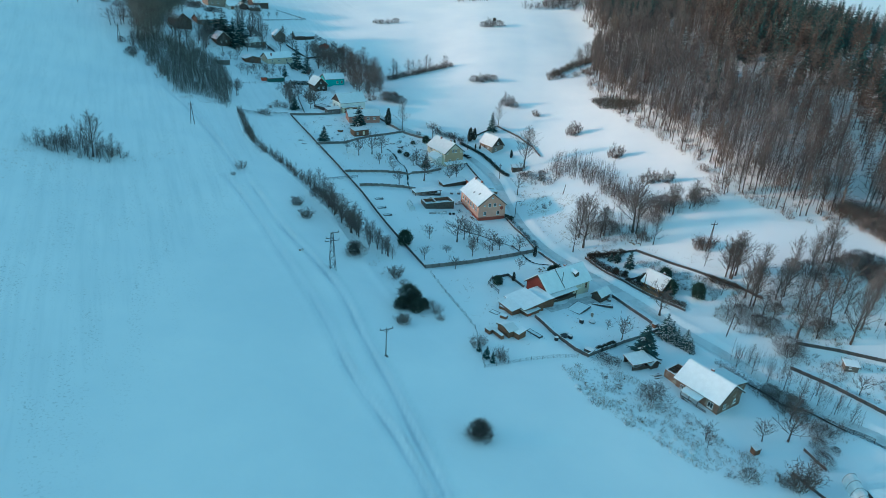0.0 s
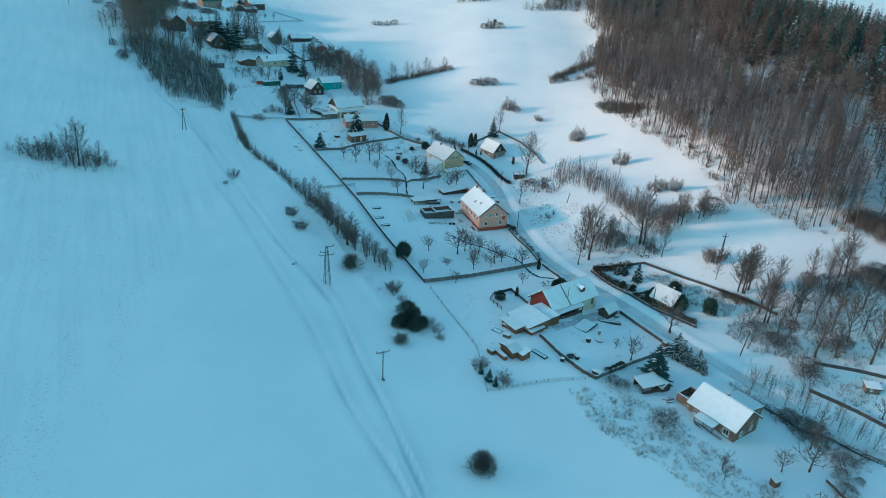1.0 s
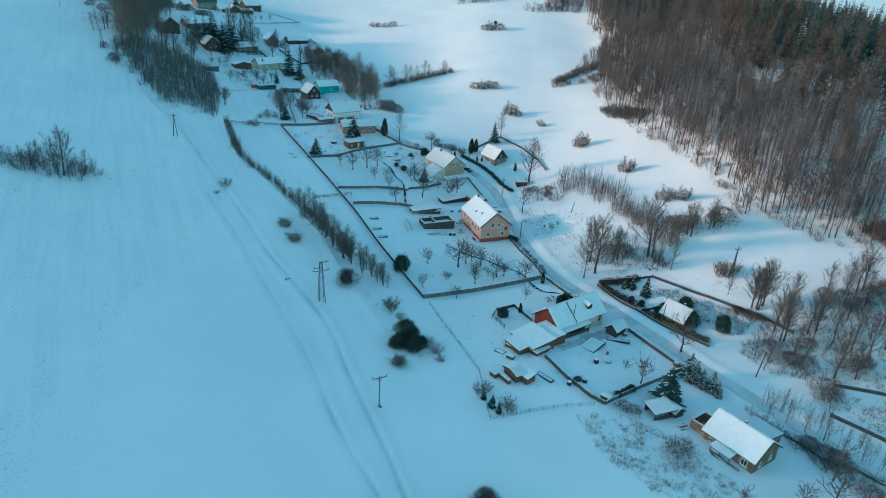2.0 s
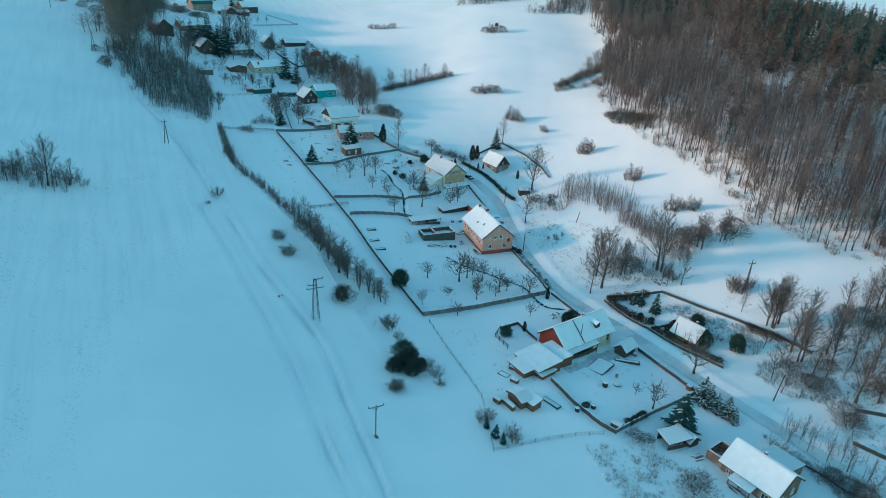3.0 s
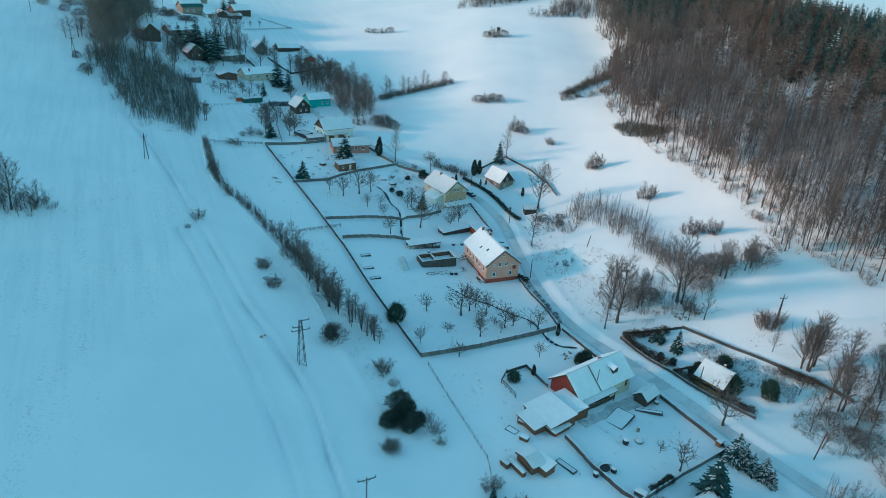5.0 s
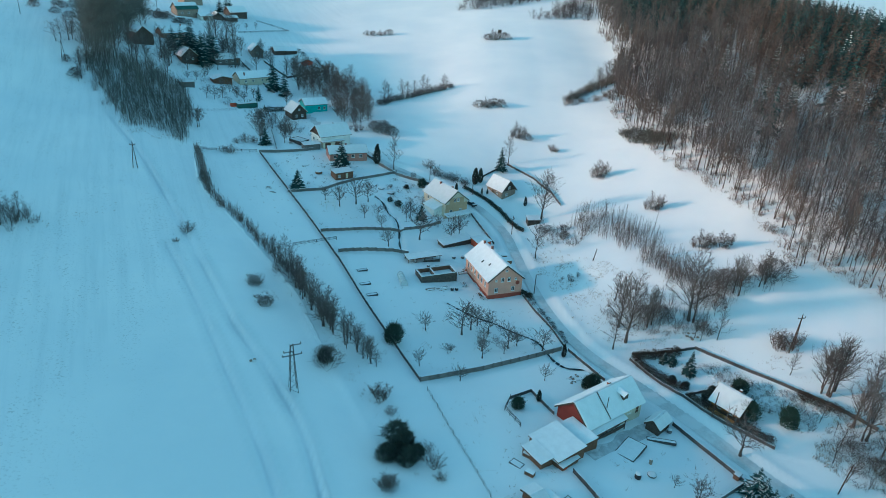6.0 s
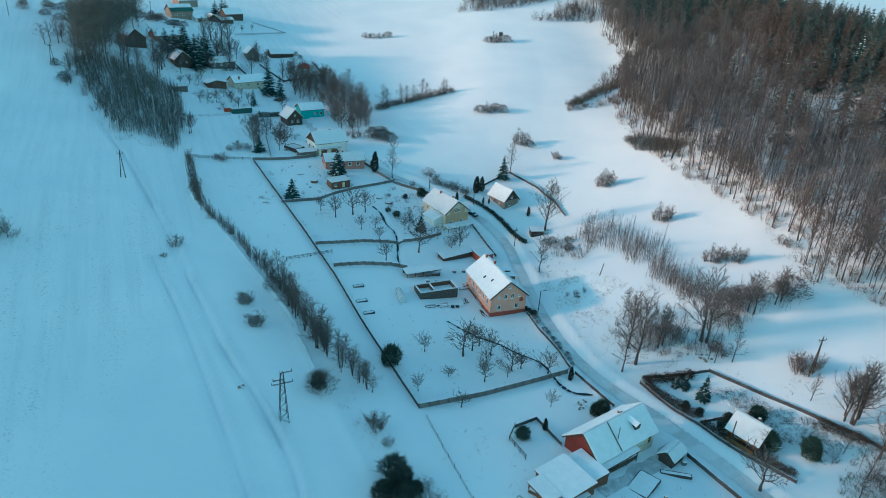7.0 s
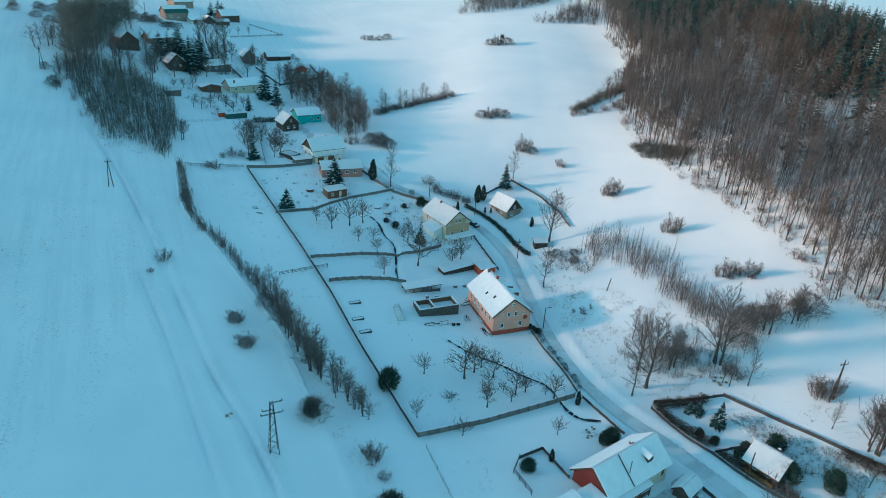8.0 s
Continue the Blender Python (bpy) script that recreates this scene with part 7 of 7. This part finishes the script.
def fence(line, kind, height, label, bay=2.4, cap=True):
    x0, y0 = line[0]
    base = ground_z(x0, y0)
    height *= 0.75 if kind == "board" else 0.9
    ob = thing("fence" if kind != "wall" else "garden_wall", label, "fence" if kind != "wall" else "wall", pose(x0, y0, base), "garden fences")
    pts = []
    for (ax, ay), (bx, by) in zip(line, line[1:]):
        n = max(1, round(math.hypot(bx - ax, by - ay) / bay))
        pts += [(ax + (bx - ax) * i / n, ay + (by - ay) * i / n) for i in range(n)]
    pts.append(line[-1])
    zs = heights([p[0] for p in pts], [p[1] for p in pts]) - base
    rng = random.Random(int(x0 * 10 + y0))
    for i, ((x, y), z) in enumerate(zip(pts, zs)):
        if kind != "wall":
            p = new("post", STEELPOST if kind == "wire" else POSTM)
            p.parent = ob
            p.matrix_basis = Matrix.Translation((x - x0, y - y0, z)) @ pose(0, 0, 0, rng.uniform(-2, 2), rng.uniform(-2, 2), rng.uniform(0, 20)) @ Matrix.Diagonal((1, 1, height * 1.06, 1))
        if i + 1 < len(pts):
            dx, dy, dz = pts[i + 1][0] - x, pts[i + 1][1] - y, float(zs[i + 1] - z)
            ln = math.hypot(dx, dy)
            a = math.atan2(dy, dx)
            shear = Matrix.Identity(4)
            shear[2][0] = dz / ln
            m = Matrix.Translation((x - x0, y - y0, z - 0.02)) @ Matrix.Rotation(a, 4, "Z") @ shear
            if kind == "rail":
                for zz in (0.38, 0.72, 0.98):
                    q = new("rail", PANELS[kind])
                    q.parent = ob
                    q.matrix_basis = m @ Matrix.Translation((0, 0, zz * height)) @ Matrix.Diagonal((ln, 1, 1, 1))
                continue
            q = new("panel", PANELS[kind])
            q.parent = ob
            q.matrix_basis = m @ Matrix.Diagonal((ln, 1, height, 1))
            if cap and kind in ("board", "wall", "pale"):
                c = new("snow_cap", CAPM)
                c.parent = q
                c.matrix_basis = Matrix.Translation((0, 0, 1.062 if kind == "wall" else 1.0)) @ Matrix.Diagonal((1, 2.0 if kind == "wall" else 0.7, 1 / height, 1))
    return ob


BOARD = "weathered brown board fence with a thin snow cap"
fence([(-64.8, 305.3), (-47.5, 274.3), (-36.4, 254.8), (-25.2, 233.4), (-15.8, 214.1), (-7.6, 198.4), (-0.2, 183.7)], "board", 1.3, BOARD)
fence([(-0.2, 183.7), (14.5, 189.9), (34.5, 199.8)], "pale", 1.5, "long weathered board fence below the orchard")
fence([(-48.3, 274.6), (-37.5, 280.9), (-33.4, 286.6), (-27.1, 293), (-20.8, 297.7), (-12.9, 302.8)], "wall", 1.0, "dark garden wall with snow on top")
fence([(-25.9, 316.0), (-19.9, 307.6), (-12.9, 301.2), (-3.1, 297.2), (0, 295.6)], "wall", 1.0, "dark roadside garden wall with snow on top")
fence([(-33.1, 250), (-19.5, 257.8), (-9.6, 261.2), (-2, 265.8), (4.2, 271.2)], "pale", 1.2, "silvery weathered board fence with a thin snow cap")
fence([(-26.1, 238.4), (-17.9, 243.3), (-10.2, 245.5), (-5.7, 245)], "pale", 1.3, "silvery weathered board fence with a thin snow cap")
fence([(-65.6, 306.7), (-53.8, 311), (-46.4, 315.2)], "wall", 1.1, "dark garden wall with snow on top")
fence([(-86.9, 300.7), (-76.9, 303.7), (-66.4, 306.6)], "rail", 1.2, "thin wooden rail fence across the field strip", 3.0)
fence([(-39.1, 237.1), (-33.2, 241.7), (-27.8, 246.4)], "rail", 1.2, "thin wooden rail fence across the field strip", 3.0)
fence([(1.5, 180.6), (8, 163), (13.3, 148.6), (14.8, 132.1), (31.8, 137.6), (38, 139)], "wire", 1.2, "low wire fence on thin posts round the lower garden", 3.2)
fence([(27.8, 226.4), (30.0, 218.2), (33.2, 209), (35.3, 201.3)], "board", 1.1, "board fence along the road with snow on its rails")
fence([(36.2, 199.6), (39.1, 194.6), (43.0, 188.6)], "board", 1.1, "board fence along the road with snow on its rails")
fence([(14.3, 281.1), (18.3, 271.2), (22, 261.1)], "board", 1.1, BOARD)
fence([(29.4, 155.4), (33.3, 147.9), (37.7, 142), (40.7, 139.7)], "board", 1.4, "board fence of the farmyard capped with snow")
fence([(40.8, 140.1), (51.9, 149.2), (63.6, 157.6)], "wall", 1.0, "low dark yard wall with snow on top")
fence([(54.8, 174.2), (59.6, 166), (63.9, 158.4)], "board", 1.3, "board fence of the farmyard capped with snow")
fence([(51.9, 198.3), (62.8, 198.8), (67.5, 199.2), (76.4, 191.2), (84.4, 183.5), (91, 177.5), (97, 171)], "board", 1.2, "dark board fence above the cottage plot", 2.6, False)
fence([(50.9, 196.6), (56.2, 187.9), (60.2, 183.8), (62.7, 179.7), (66.4, 175.1), (69.1, 172.5), (74, 167.4)], "board", 1.1, "dark board fence along the road by the cottage")
fence([(60.8, 184.2), (64, 184.9), (66.6, 185.3)], "board", 1.1, BOARD)
fence([(99.4, 153.4), (109.6, 150.9), (118.2, 148.3), (135, 143)], "board", 1.4, "tall dark board fence above the roadside plot")
fence([(94, 143.8), (102.6, 137), (108.6, 130.9), (118, 121)], "board", 1.4, "tall dark board fence along the road")
fence([(94, 144.4), (99.2, 153.2)], "wire", 1.3, "wire fence at the end of the plot")
fence([(29.9, 313.6), (39.1, 302.7), (44.6, 291.7), (46.7, 282.7)], "board", 1.1, "brown board fence behind the stone cottage")
fence([(20.1, 305.1), (26.5, 310.7), (29.6, 313.4)], "board", 1.1, "brown board fence behind the stone cottage")
fence([(-95.9, 445), (-78, 421.4), (-59.4, 435.4), (-69.6, 458.5)], "board", 1.3, "board fence round the upper garden")
fence([(-113, 446), (-98.6, 425.4), (-82, 398), (-78.5, 392)], "wall", 0.9, "low wall along the upper road")
fence([(94.2, 126.5), (98.9, 122.4), (102.4, 119.9)], "rail", 1.2, "wooden rail fence beside the stream", 2.5)
fence([(-78, 368.4), (-72, 353), (-67, 334), (-60, 312)], "board", 1.2, BOARD)
fence([(84.2, 115.8), (85.2, 113), (86.4, 110.2)], "board", 1.0, "short board fence with snow along its top")
fence([(77.6, 107.6), (79.5, 104.8), (81.8, 101.2)], "board", 1.0, "short board fence with snow along its top")
fence([(20.8, 168.6), (18.2, 174.6), (19.8, 178.8)], "rail", 1.4, "rails of a small garden pen", 2.2)
fence([(19.8, 178.8), (24.8, 181.9), (28.6, 173.6)], "board", 1.2, "boards of a small garden pen with snow cap")
fence([(-112, 342), (-98, 350), (-88, 358)], "wire", 1.2, "thin wire fence between gardens", 3.2)
fence([(-120.6, 487), (-110, 501.5), (-96.2, 515.8), (-107.8, 521.2), (-119, 524.6)], "rail", 1.1, "far rail fence at the field's edge", 4.0)


# ---- poles and lamps ----
def lattice_pylon(x, y):
    ob = thing("pylon", "slim steel lattice power pylon with three crossarms", "pylon", pose(x, y, ground_z(x, y) - 0.1, 0, 0, 25))
    h, b, t = 11.6, 0.85, 0.26

    def at(c, f):
        r = b + (t - b) * f
        return Vector((c[0] * r, c[1] * r, h * f))
    cs = [(-1, -1), (1, -1), (1, 1), (-1, 1)]
    for c in cs:
        bm = bmesh.new()
        rod(bm, at(c, 0) + Vector((0, 0, -0.4)), at(c, 1), 0.085, 0.07, 4)
        part("leg", bm, DARKSTEEL, ob)
    for i in range(4):
        bm = bmesh.new()
        n = 9
        for k in range(n):
            p, q = (i, (i + 1) % 4) if k % 2 else ((i + 1) % 4, i)
            rod(bm, at(cs[p], k / n), at(cs[q], (k + 1) / n), 0.045, 0.045, 3)
        part("bracing", bm, DARKSTEEL, ob)
    for z, r, s in ((11.4, 1.9, 1), (9.9, 1.7, -1), (9.0, 2.0, 0)):
        bm = bmesh.new()
        a, c = (-r if s <= 0 else -0.3), (r if s >= 0 else 0.3)
        for yy in (-0.12, 0.12):
            rod(bm, (a, yy, z), (c, yy, z), 0.045, 0.045, 4)
        for k in range(6):
            u0, u1 = a + (c - a) * k / 6, a + (c - a) * (k + 1) / 6
            rod(bm, (u0, -0.12 if k % 2 else 0.12, z), (u1, 0.12 if k % 2 else -0.12, z), 0.025, 0.025, 3)
        arm = part("crossarm", bm, DARKSTEEL, ob)
        for u in [v for v, ok in ((a, s <= 0), (c, s >= 0)) if ok]:
            bm = bmesh.new()
            rod(bm, (u, 0, z), (u, 0, z + 0.55), 0.10, 0.06, 6)
            part("insulator", bm, CONCRETE, arm)


def pole(x, y, h, label, lean=(0, 0), cross=0.0, lamp=False, name="power_pole", mat=None, turn=20, twin=0.0):
    ob = thing(name, label, "lamp post" if lamp else "pole", Matrix.Translation((x, y, ground_z(x, y) - 0.1)) @ pose(0, 0, 0, lean[0], lean[1], turn))
    bm = bmesh.new()
    rod(bm, (0, 0, -0.4), (twin, 0, h), 0.14, 0.10, 8)
    part("shaft", bm, mat or POLEW, ob)
    if twin:
        bm = bmesh.new()
        rod(bm, (2 * twin, 0, -0.4), (twin, 0, h - 0.1), 0.14, 0.10, 8)
        part("brace", bm, mat or POLEW, ob)
    if cross:
        bm = bmesh.new()
        block(bm, twin - cross, twin + cross, -0.07, 0.07, h - 1.0, h - 0.85)
        arm = part("crossarm", bm, DARKSTEEL, ob)
        for u in (-cross * 0.95, 0, cross * 0.95):
            bm = bmesh.new()
            top = h + 0.35 if u == 0 else h - 0.4
            rod(bm, (twin + u, 0, h - 0.84 if u else h), (twin + u, 0, top), 0.08, 0.05, 6)
            part("insulator", bm, CONCRETE, arm)
    if lamp:
        bm = bmesh.new()
        rod(bm, (0, 0, h), (1.1, 0, h + 0.25), 0.05, 0.04, 6)
        arm = part("lamp_arm", bm, STEEL, ob)
        bm = bmesh.new()
        block(bm, 1.0, 1.6, -0.14, 0.14, h + 0.16, h + 0.32)
        soften(bm, 0.04)
        part("lamp_head", bm, STEEL, arm)


lattice_pylon(-26.8, 174.2)


def tee_pole():
    x, y, h = -8.4, 134.0, 7.4
    ob = thing("power_pole", "slim grey pole with a tee-shaped crossarm", "pole", pose(x, y, ground_z(x, y) - 0.1, 0, 0, 25))
    bm = bmesh.new()
    rod(bm, (0, 0, -0.4), (0, 0, h), 0.16, 0.12, 8)
    part("shaft", bm, CONCRETE, ob)
    bm = bmesh.new()
    rod(bm, (0, 0, h - 0.75), (-0.75, 0, h), 0.05, 0.05, 5)
    rod(bm, (0, 0, h - 0.75), (0.75, 0, h), 0.05, 0.05, 5)
    block(bm, -1.6, 1.6, -0.06, 0.06, h, h + 0.12)
    arm = part("crossarm", bm, DARKSTEEL, ob)
    for u in (-1.5, 0, 1.5):
        bm = bmesh.new()
        rod(bm, (u, 0, h + 0.12), (u, 0, h + 0.62), 0.10, 0.06, 6)
        part("insulator", bm, CONCRETE, arm)
    bm = bmesh.new()
    block(bm, -0.5, 0.5, -0.5, 0.5, -0.3, 0.25)
    soften(bm, 0.08)
    part("footing", bm, CONCRETE, ob)


tee_pole()
pole(-99.4, 274.2, 9.0, "twin-legged wooden power pole in the field", cross=0.9, twin=0.75, turn=10)
pole(-168.0, 369.8, 9.0, "twin-legged wooden power pole by the far track", cross=0.9, twin=0.9, turn=10)
pole(-206.0, 410.0, 9.0, "wooden power pole by the far track", cross=0.9, turn=10)
pole(88.0, 194.4, 10.2, "twin-legged wooden power pole on the slope", cross=1.3, twin=0.6, turn=25, lean=(-3, 6))
pole(31.2, 228.2, 6.4, "street lamp on a wooden post by the road", lamp=True, name="street_lamp", turn=10)
pole(28.6, 269.4, 6.6, "wooden power pole by the road bend", cross=0.5)
pole(64.4, 177.2, 6.8, "wooden power pole at the cottage hedge", lean=(0, 2))
pole(50.2, 241.5, 4.2, "leaning wooden post on the snowy bank", lean=(4, 8), name="post")
pole(15.7, 292.6, 6.0, "wooden power pole at the road bend", cross=0.4)
pole(-0.2, 300.6, 5.6, "street lamp by the upper road", lamp=True, name="street_lamp")
pole(81.8, 156.3, 7.4, "leaning wooden pole beside the road", lean=(2, 6))
pole(-168, 486, 7.0, "wooden power pole by the upper road", cross=0.4)


# ---- small garden things ----
def stone_heap(x, y, r, n, label, seed):
    """Loose snowy stones in a heap."""
    rng = random.Random(seed)
    ob = thing("stone_heap", label, "stones", pose(x, y, ground_z(x, y) - 0.05))
    for i in range(n):
        bm = bmesh.new()
        bmesh.ops.create_icosphere(bm, subdivisions=1, radius=rng.uniform(0.25, 0.5))
        for v in bm.verts:
            v.co *= rng.uniform(0.8, 1.15)
            v.co.z *= 0.6
        s = part("stone", bm, SNOW if i % 3 == 0 else STONE, ob)
        s.location = (rng.uniform(-r, r), rng.uniform(-r, r), 0.12)


stone_heap(35.8, 188.6, 1.8, 14, "loose stones half covered by snow", 1)
stone_heap(68.5, 203.6, 2.2, 12, "rocks showing through snow on the bank", 2)
stone_heap(-37.2, 181.6, 0.7, 5, "small snowy stone heap in the field", 3)


def bed_frame(x, y, yaw, w, d, label):
    ob = thing("raised_bed", label, "raised bed", pose(x, y, ground_z(x, y) - 0.1, 0, 0, yaw))
    for a in ((0, w, 0, 0.12), (0, w, d - 0.12, d), (0, 0.12, 0.122, d - 0.122), (w - 0.12, w, 0.122, d - 0.122)):
        bm = bmesh.new()
        block(bm, *a, -0.3, 0.3)
        part("board", bm, FENCEW, ob)
    bm = bmesh.new()
    block(bm, 0.125, w - 0.125, 0.125, d - 0.125, -0.2, 0.27)
    part("snow_fill", bm, SNOW, ob)
    return ob


bed_frame(42.4, 160.4, 50, 6.4, 4.2, "large raised garden bed edged with boards")
for x, y in ((-19.4, 229), (-17.8, 222), (-15.4, 217)):
    bed_frame(x, y, 25, 3.0, 1.2, "small raised bed edged with boards")
bed_frame(26.4, 148.6, -48, 4.4, 1.3, "cold frame in the snow edged with boards")
bed_frame(17.4, 157.5, -40, 2.6, 1.6, "small raised bed edged with boards")
bed_frame(47.5, 168.4, -10, 6.0, 1.0, "long narrow bed edged with boards")


def drum(x, y, r, h, mat, label, name="water_butt"):
    ob = thing(name, label, "barrel", pose(x, y, ground_z(x, y) - 0.05))
    bm = bmesh.new()
    rod(bm, (0, 0, 0), (0, 0, h * 0.5), r * 0.92, r, 14)
    rod(bm, (0, 0, h * 0.5 + 0.002), (0, 0, h), r, r * 0.92, 14)
    part("barrel", bm, mat, ob)
    bm = bmesh.new()
    rod(bm, (0, 0, h + 0.003), (0, 0, h + 0.18), r * 0.95, r * 0.6, 14)
    part("snow_cap", bm, SNOW, ob)


drum(7.6, 226.9, 0.5, 0.9, RUBBER, "black tub with a snow cap beside the roofless store")
drum(8.9, 227.4, 0.5, 0.8, RUBBER, "black tub with a snow cap beside the roofless store")
drum(3.2, 239.2, 0.5, 1.0, GREENM, "green barrel with a snow cap under the long shed")
drum(0.6, 238.4, 0.5, 1.0, CONCRETE, "grey barrel with a snow cap under the long shed")
drum(8.4, 247.6, 0.6, 0.7, CONCRETE, "low tub under snow before the dark store")
drum(11.2, 248.8, 0.6, 0.7, CONCRETE, "low tub under snow before the dark store")
drum(42.1, 156.1, 0.65, 1.1, RUBBER, "black water butt with a snow cap")
drum(45.3, 157.4, 0.95, 0.4, CONCRETE, "round stone basin filled with snow", "basin")
drum(46.0, 160.8, 0.35, 1.2, STONE, "small stone pedestal with snow", "pedestal")
drum(33.7, 145.7, 0.55, 0.9, RUBBER, "black tub beside the fence")
drum(37.6, 147.4, 0.6, 0.9, RUBBER, "black tub in the yard with snow")
drum(53.4, 172.0, 0.6, 0.8, CONCRETE, "round tub by the garden shed", "tub")
drum(-41.0, 294.5, 1.3, 0.8, BROWNWOOD, "round wooden feeder in the garden", "feeder")
drum(-14.1, 287.1, 1.4, 0.35, CONCRETE, "round snow-filled garden bed", "round_bed")
drum(-17.6, 289.4, 1.2, 0.35, CONCRETE, "round snow-filled garden bed", "round_bed")


def arbour(x, y, yaw):
    ob = thing("pergola", "bare wooden pergola frame in the garden", "pergola", pose(x, y, ground_z(x, y) - 0.1, 0, 0, yaw))
    for u in (0, 2.6):
        for v in (0, 2.3, 4.6):
            bm = bmesh.new()
            block(bm, u, u + 0.12, v, v + 0.12, -0.3, 2.0)
            part("post", bm, WHITEP, ob)
        bm = bmesh.new()
        block(bm, u, u + 0.12, 0, 4.72, 2.002, 2.12)
        part("beam", bm, WHITEP, ob)
    for v in (0, 1.15, 2.3, 3.45, 4.6):
        bm = bmesh.new()
        block(bm, -0.2, 2.9, v, v + 0.1, 2.122, 2.22)
        part("slat", bm, WHITEP, ob)


arbour(-34.0, 266.4, 10)


def pond_arch(x, y, yaw):
    """A half-buried dark tub with a white rim."""
    ob = thing("sandpit", "dark curved garden tub with a snowy rim", "tub", pose(x, y, ground_z(x, y) - 0.05, 0, 0, yaw))
    V, F = [], []
    n = 12
    for i in range(n):
        a, b = math.pi * i / n, math.pi * (i + 1) / n
        tube(V, F, (1.5 * math.cos(a), 1.0 * math.sin(a), 0.4), (1.5 * math.cos(b), 1.0 * math.sin(b), 0.4), 0.28, 0.28, 6)
    link_mesh("rim", V, F, SNOW, ob)
    bm = bmesh.new()
    rod(bm, (0, 0.1, 0.02), (0, 0.1, 0.32), 1.0, 1.1, 14)
    part("tub", bm, RUBBER, ob)


pond_arch(36.0, 148.0, 30)


def little_boat(x, y):
    ob = thing("dinghy", "small upturned white dinghy in the snow", "boat", pose(x, y, ground_z(x, y) - 0.03, 0, 0, 25))
    V, F = [], []
    for k, (u, w, h) in enumerate(((-1.2, 0.5, 0.35), (-0.6, 0.62, 0.42), (0.2, 0.62, 0.42), (0.8, 0.42, 0.38), (1.3, 0.04, 0.25))):
        V += [(u, -w, 0), (u, -w * 0.7, h * 0.8), (u, 0, h), (u, w * 0.7, h * 0.8), (u, w, 0)]
        if k:
            for j in range(4):
                q = (k - 1) * 5 + j
                F.append((q, q + 5, q + 6, q + 1))
    F.append((0, 1, 2, 3, 4))
    link_mesh("hull", V, F, WHITEP, ob)
    bm = bmesh.new()
    block(bm, -0.9, 0.7, -0.04, 0.04, 0.42, 0.5)
    part("keel", bm, DARKWOOD, ob)


little_boat(59.5, 190.9)


def hunting_stand(x, y):
    ob = thing("hunting_stand", "dark wooden hunting stand at the field bushes", "hunting stand", pose(x, y, ground_z(x, y) - 0.1))
    for u in (-0.8, 0.8):
        for v in (-0.8, 0.8):
            bm = bmesh.new()
            rod(bm, (u * 1.3, v * 1.3, -0.3), (u, v, 3.0), 0.09, 0.08, 6)
            part("leg", bm, DARKWOOD, ob)
    bm = bmesh.new()
    block(bm, -1, 1, -1, 1, 3.002, 5.0)
    part("cabin", bm, DARKWOOD, ob)
    bm = bmesh.new()
    hexa(bm, [(-1.2, -1.2, 5.002), (1.2, -1.2, 5.002), (1.2, 1.2, 5.3), (-1.2, 1.2, 5.3), (-1.2, -1.2, 5.15), (1.2, -1.2, 5.15), (1.2, 1.2, 5.45), (-1.2, 1.2, 5.45)])
    part("roof", bm, SNOW, ob)


hunting_stand(38.0, 487.0)

def car(x, y, yaw, mat, label):
    """A small parked car: body, glasshouse, wheels and the snow lying on it."""
    ob = thing("car", label, "car", pose(x, y, ground_z(x, y) + 0.02, 0, 0, yaw), "parked cars")
    bm = bmesh.new()
    hexa(bm, [(-2.0, -0.8, 0.3), (2.0, -0.8, 0.3), (2.0, 0.8, 0.3), (-2.0, 0.8, 0.3), (-2.05, -0.78, 0.88), (1.95, -0.78, 0.82), (1.95, 0.78, 0.82), (-2.05, 0.78, 0.88)])
    soften(bm, 0.12, 2)
    body = part("body", bm, mat, ob)
    bm = bmesh.new()
    hexa(bm, [(-1.7, -0.74, 0.86), (0.9, -0.74, 0.86), (0.9, 0.74, 0.86), (-1.7, 0.74, 0.86), (-1.3, -0.6, 1.38), (0.3, -0.6, 1.38), (0.3, 0.6, 1.38), (-1.3, 0.6, 1.38)])
    soften(bm, 0.06, 1)
    cab = part("cabin", bm, PANE, ob)
    bm = bmesh.new()
    block(bm, -1.3, 0.3, -0.58, 0.58, 1.385, 1.5)
    soften(bm, 0.04, 1)
    part("snow_cover", bm, SNOW, cab)
    bm = bmesh.new()
    block(bm, 0.95, 1.9, -0.7, 0.7, 0.86, 0.95)
    soften(bm, 0.03, 1)
    part("snow_cover", bm, SNOW, body)
    for u in (-1.25, 1.25):
        for v in (-0.72, 0.72):
            bm = bmesh.new()
            rod(bm, (u, v - 0.1, 0.3), (u, v + 0.1, 0.3), 0.3, 0.3, 12)
            part("wheel", bm, RUBBER, ob)


car(-111, 431.2, 46, RUBBER, "dark parked car with snow on its roof")
car(15.4, 286.4, -50, RUBBER, "black parked car beside the cream house")
pen = bed_frame(-57.4, 322.8, -38, 6.6, 4.6, "tall square plank pen filled with snow")
pen.scale = (1, 1, 4.0)


# kinds that found no spot are taken out again
for kinds in (broad, slim, fruit, shrubs, thicket, spruce, snowy_spruce, thuja, pine, juniper, edge_trees):
    for k in kinds:
        if not k[1]:
            for o in [*k[0].children_recursive, k[0]]:
                bpy.data.objects.remove(o)
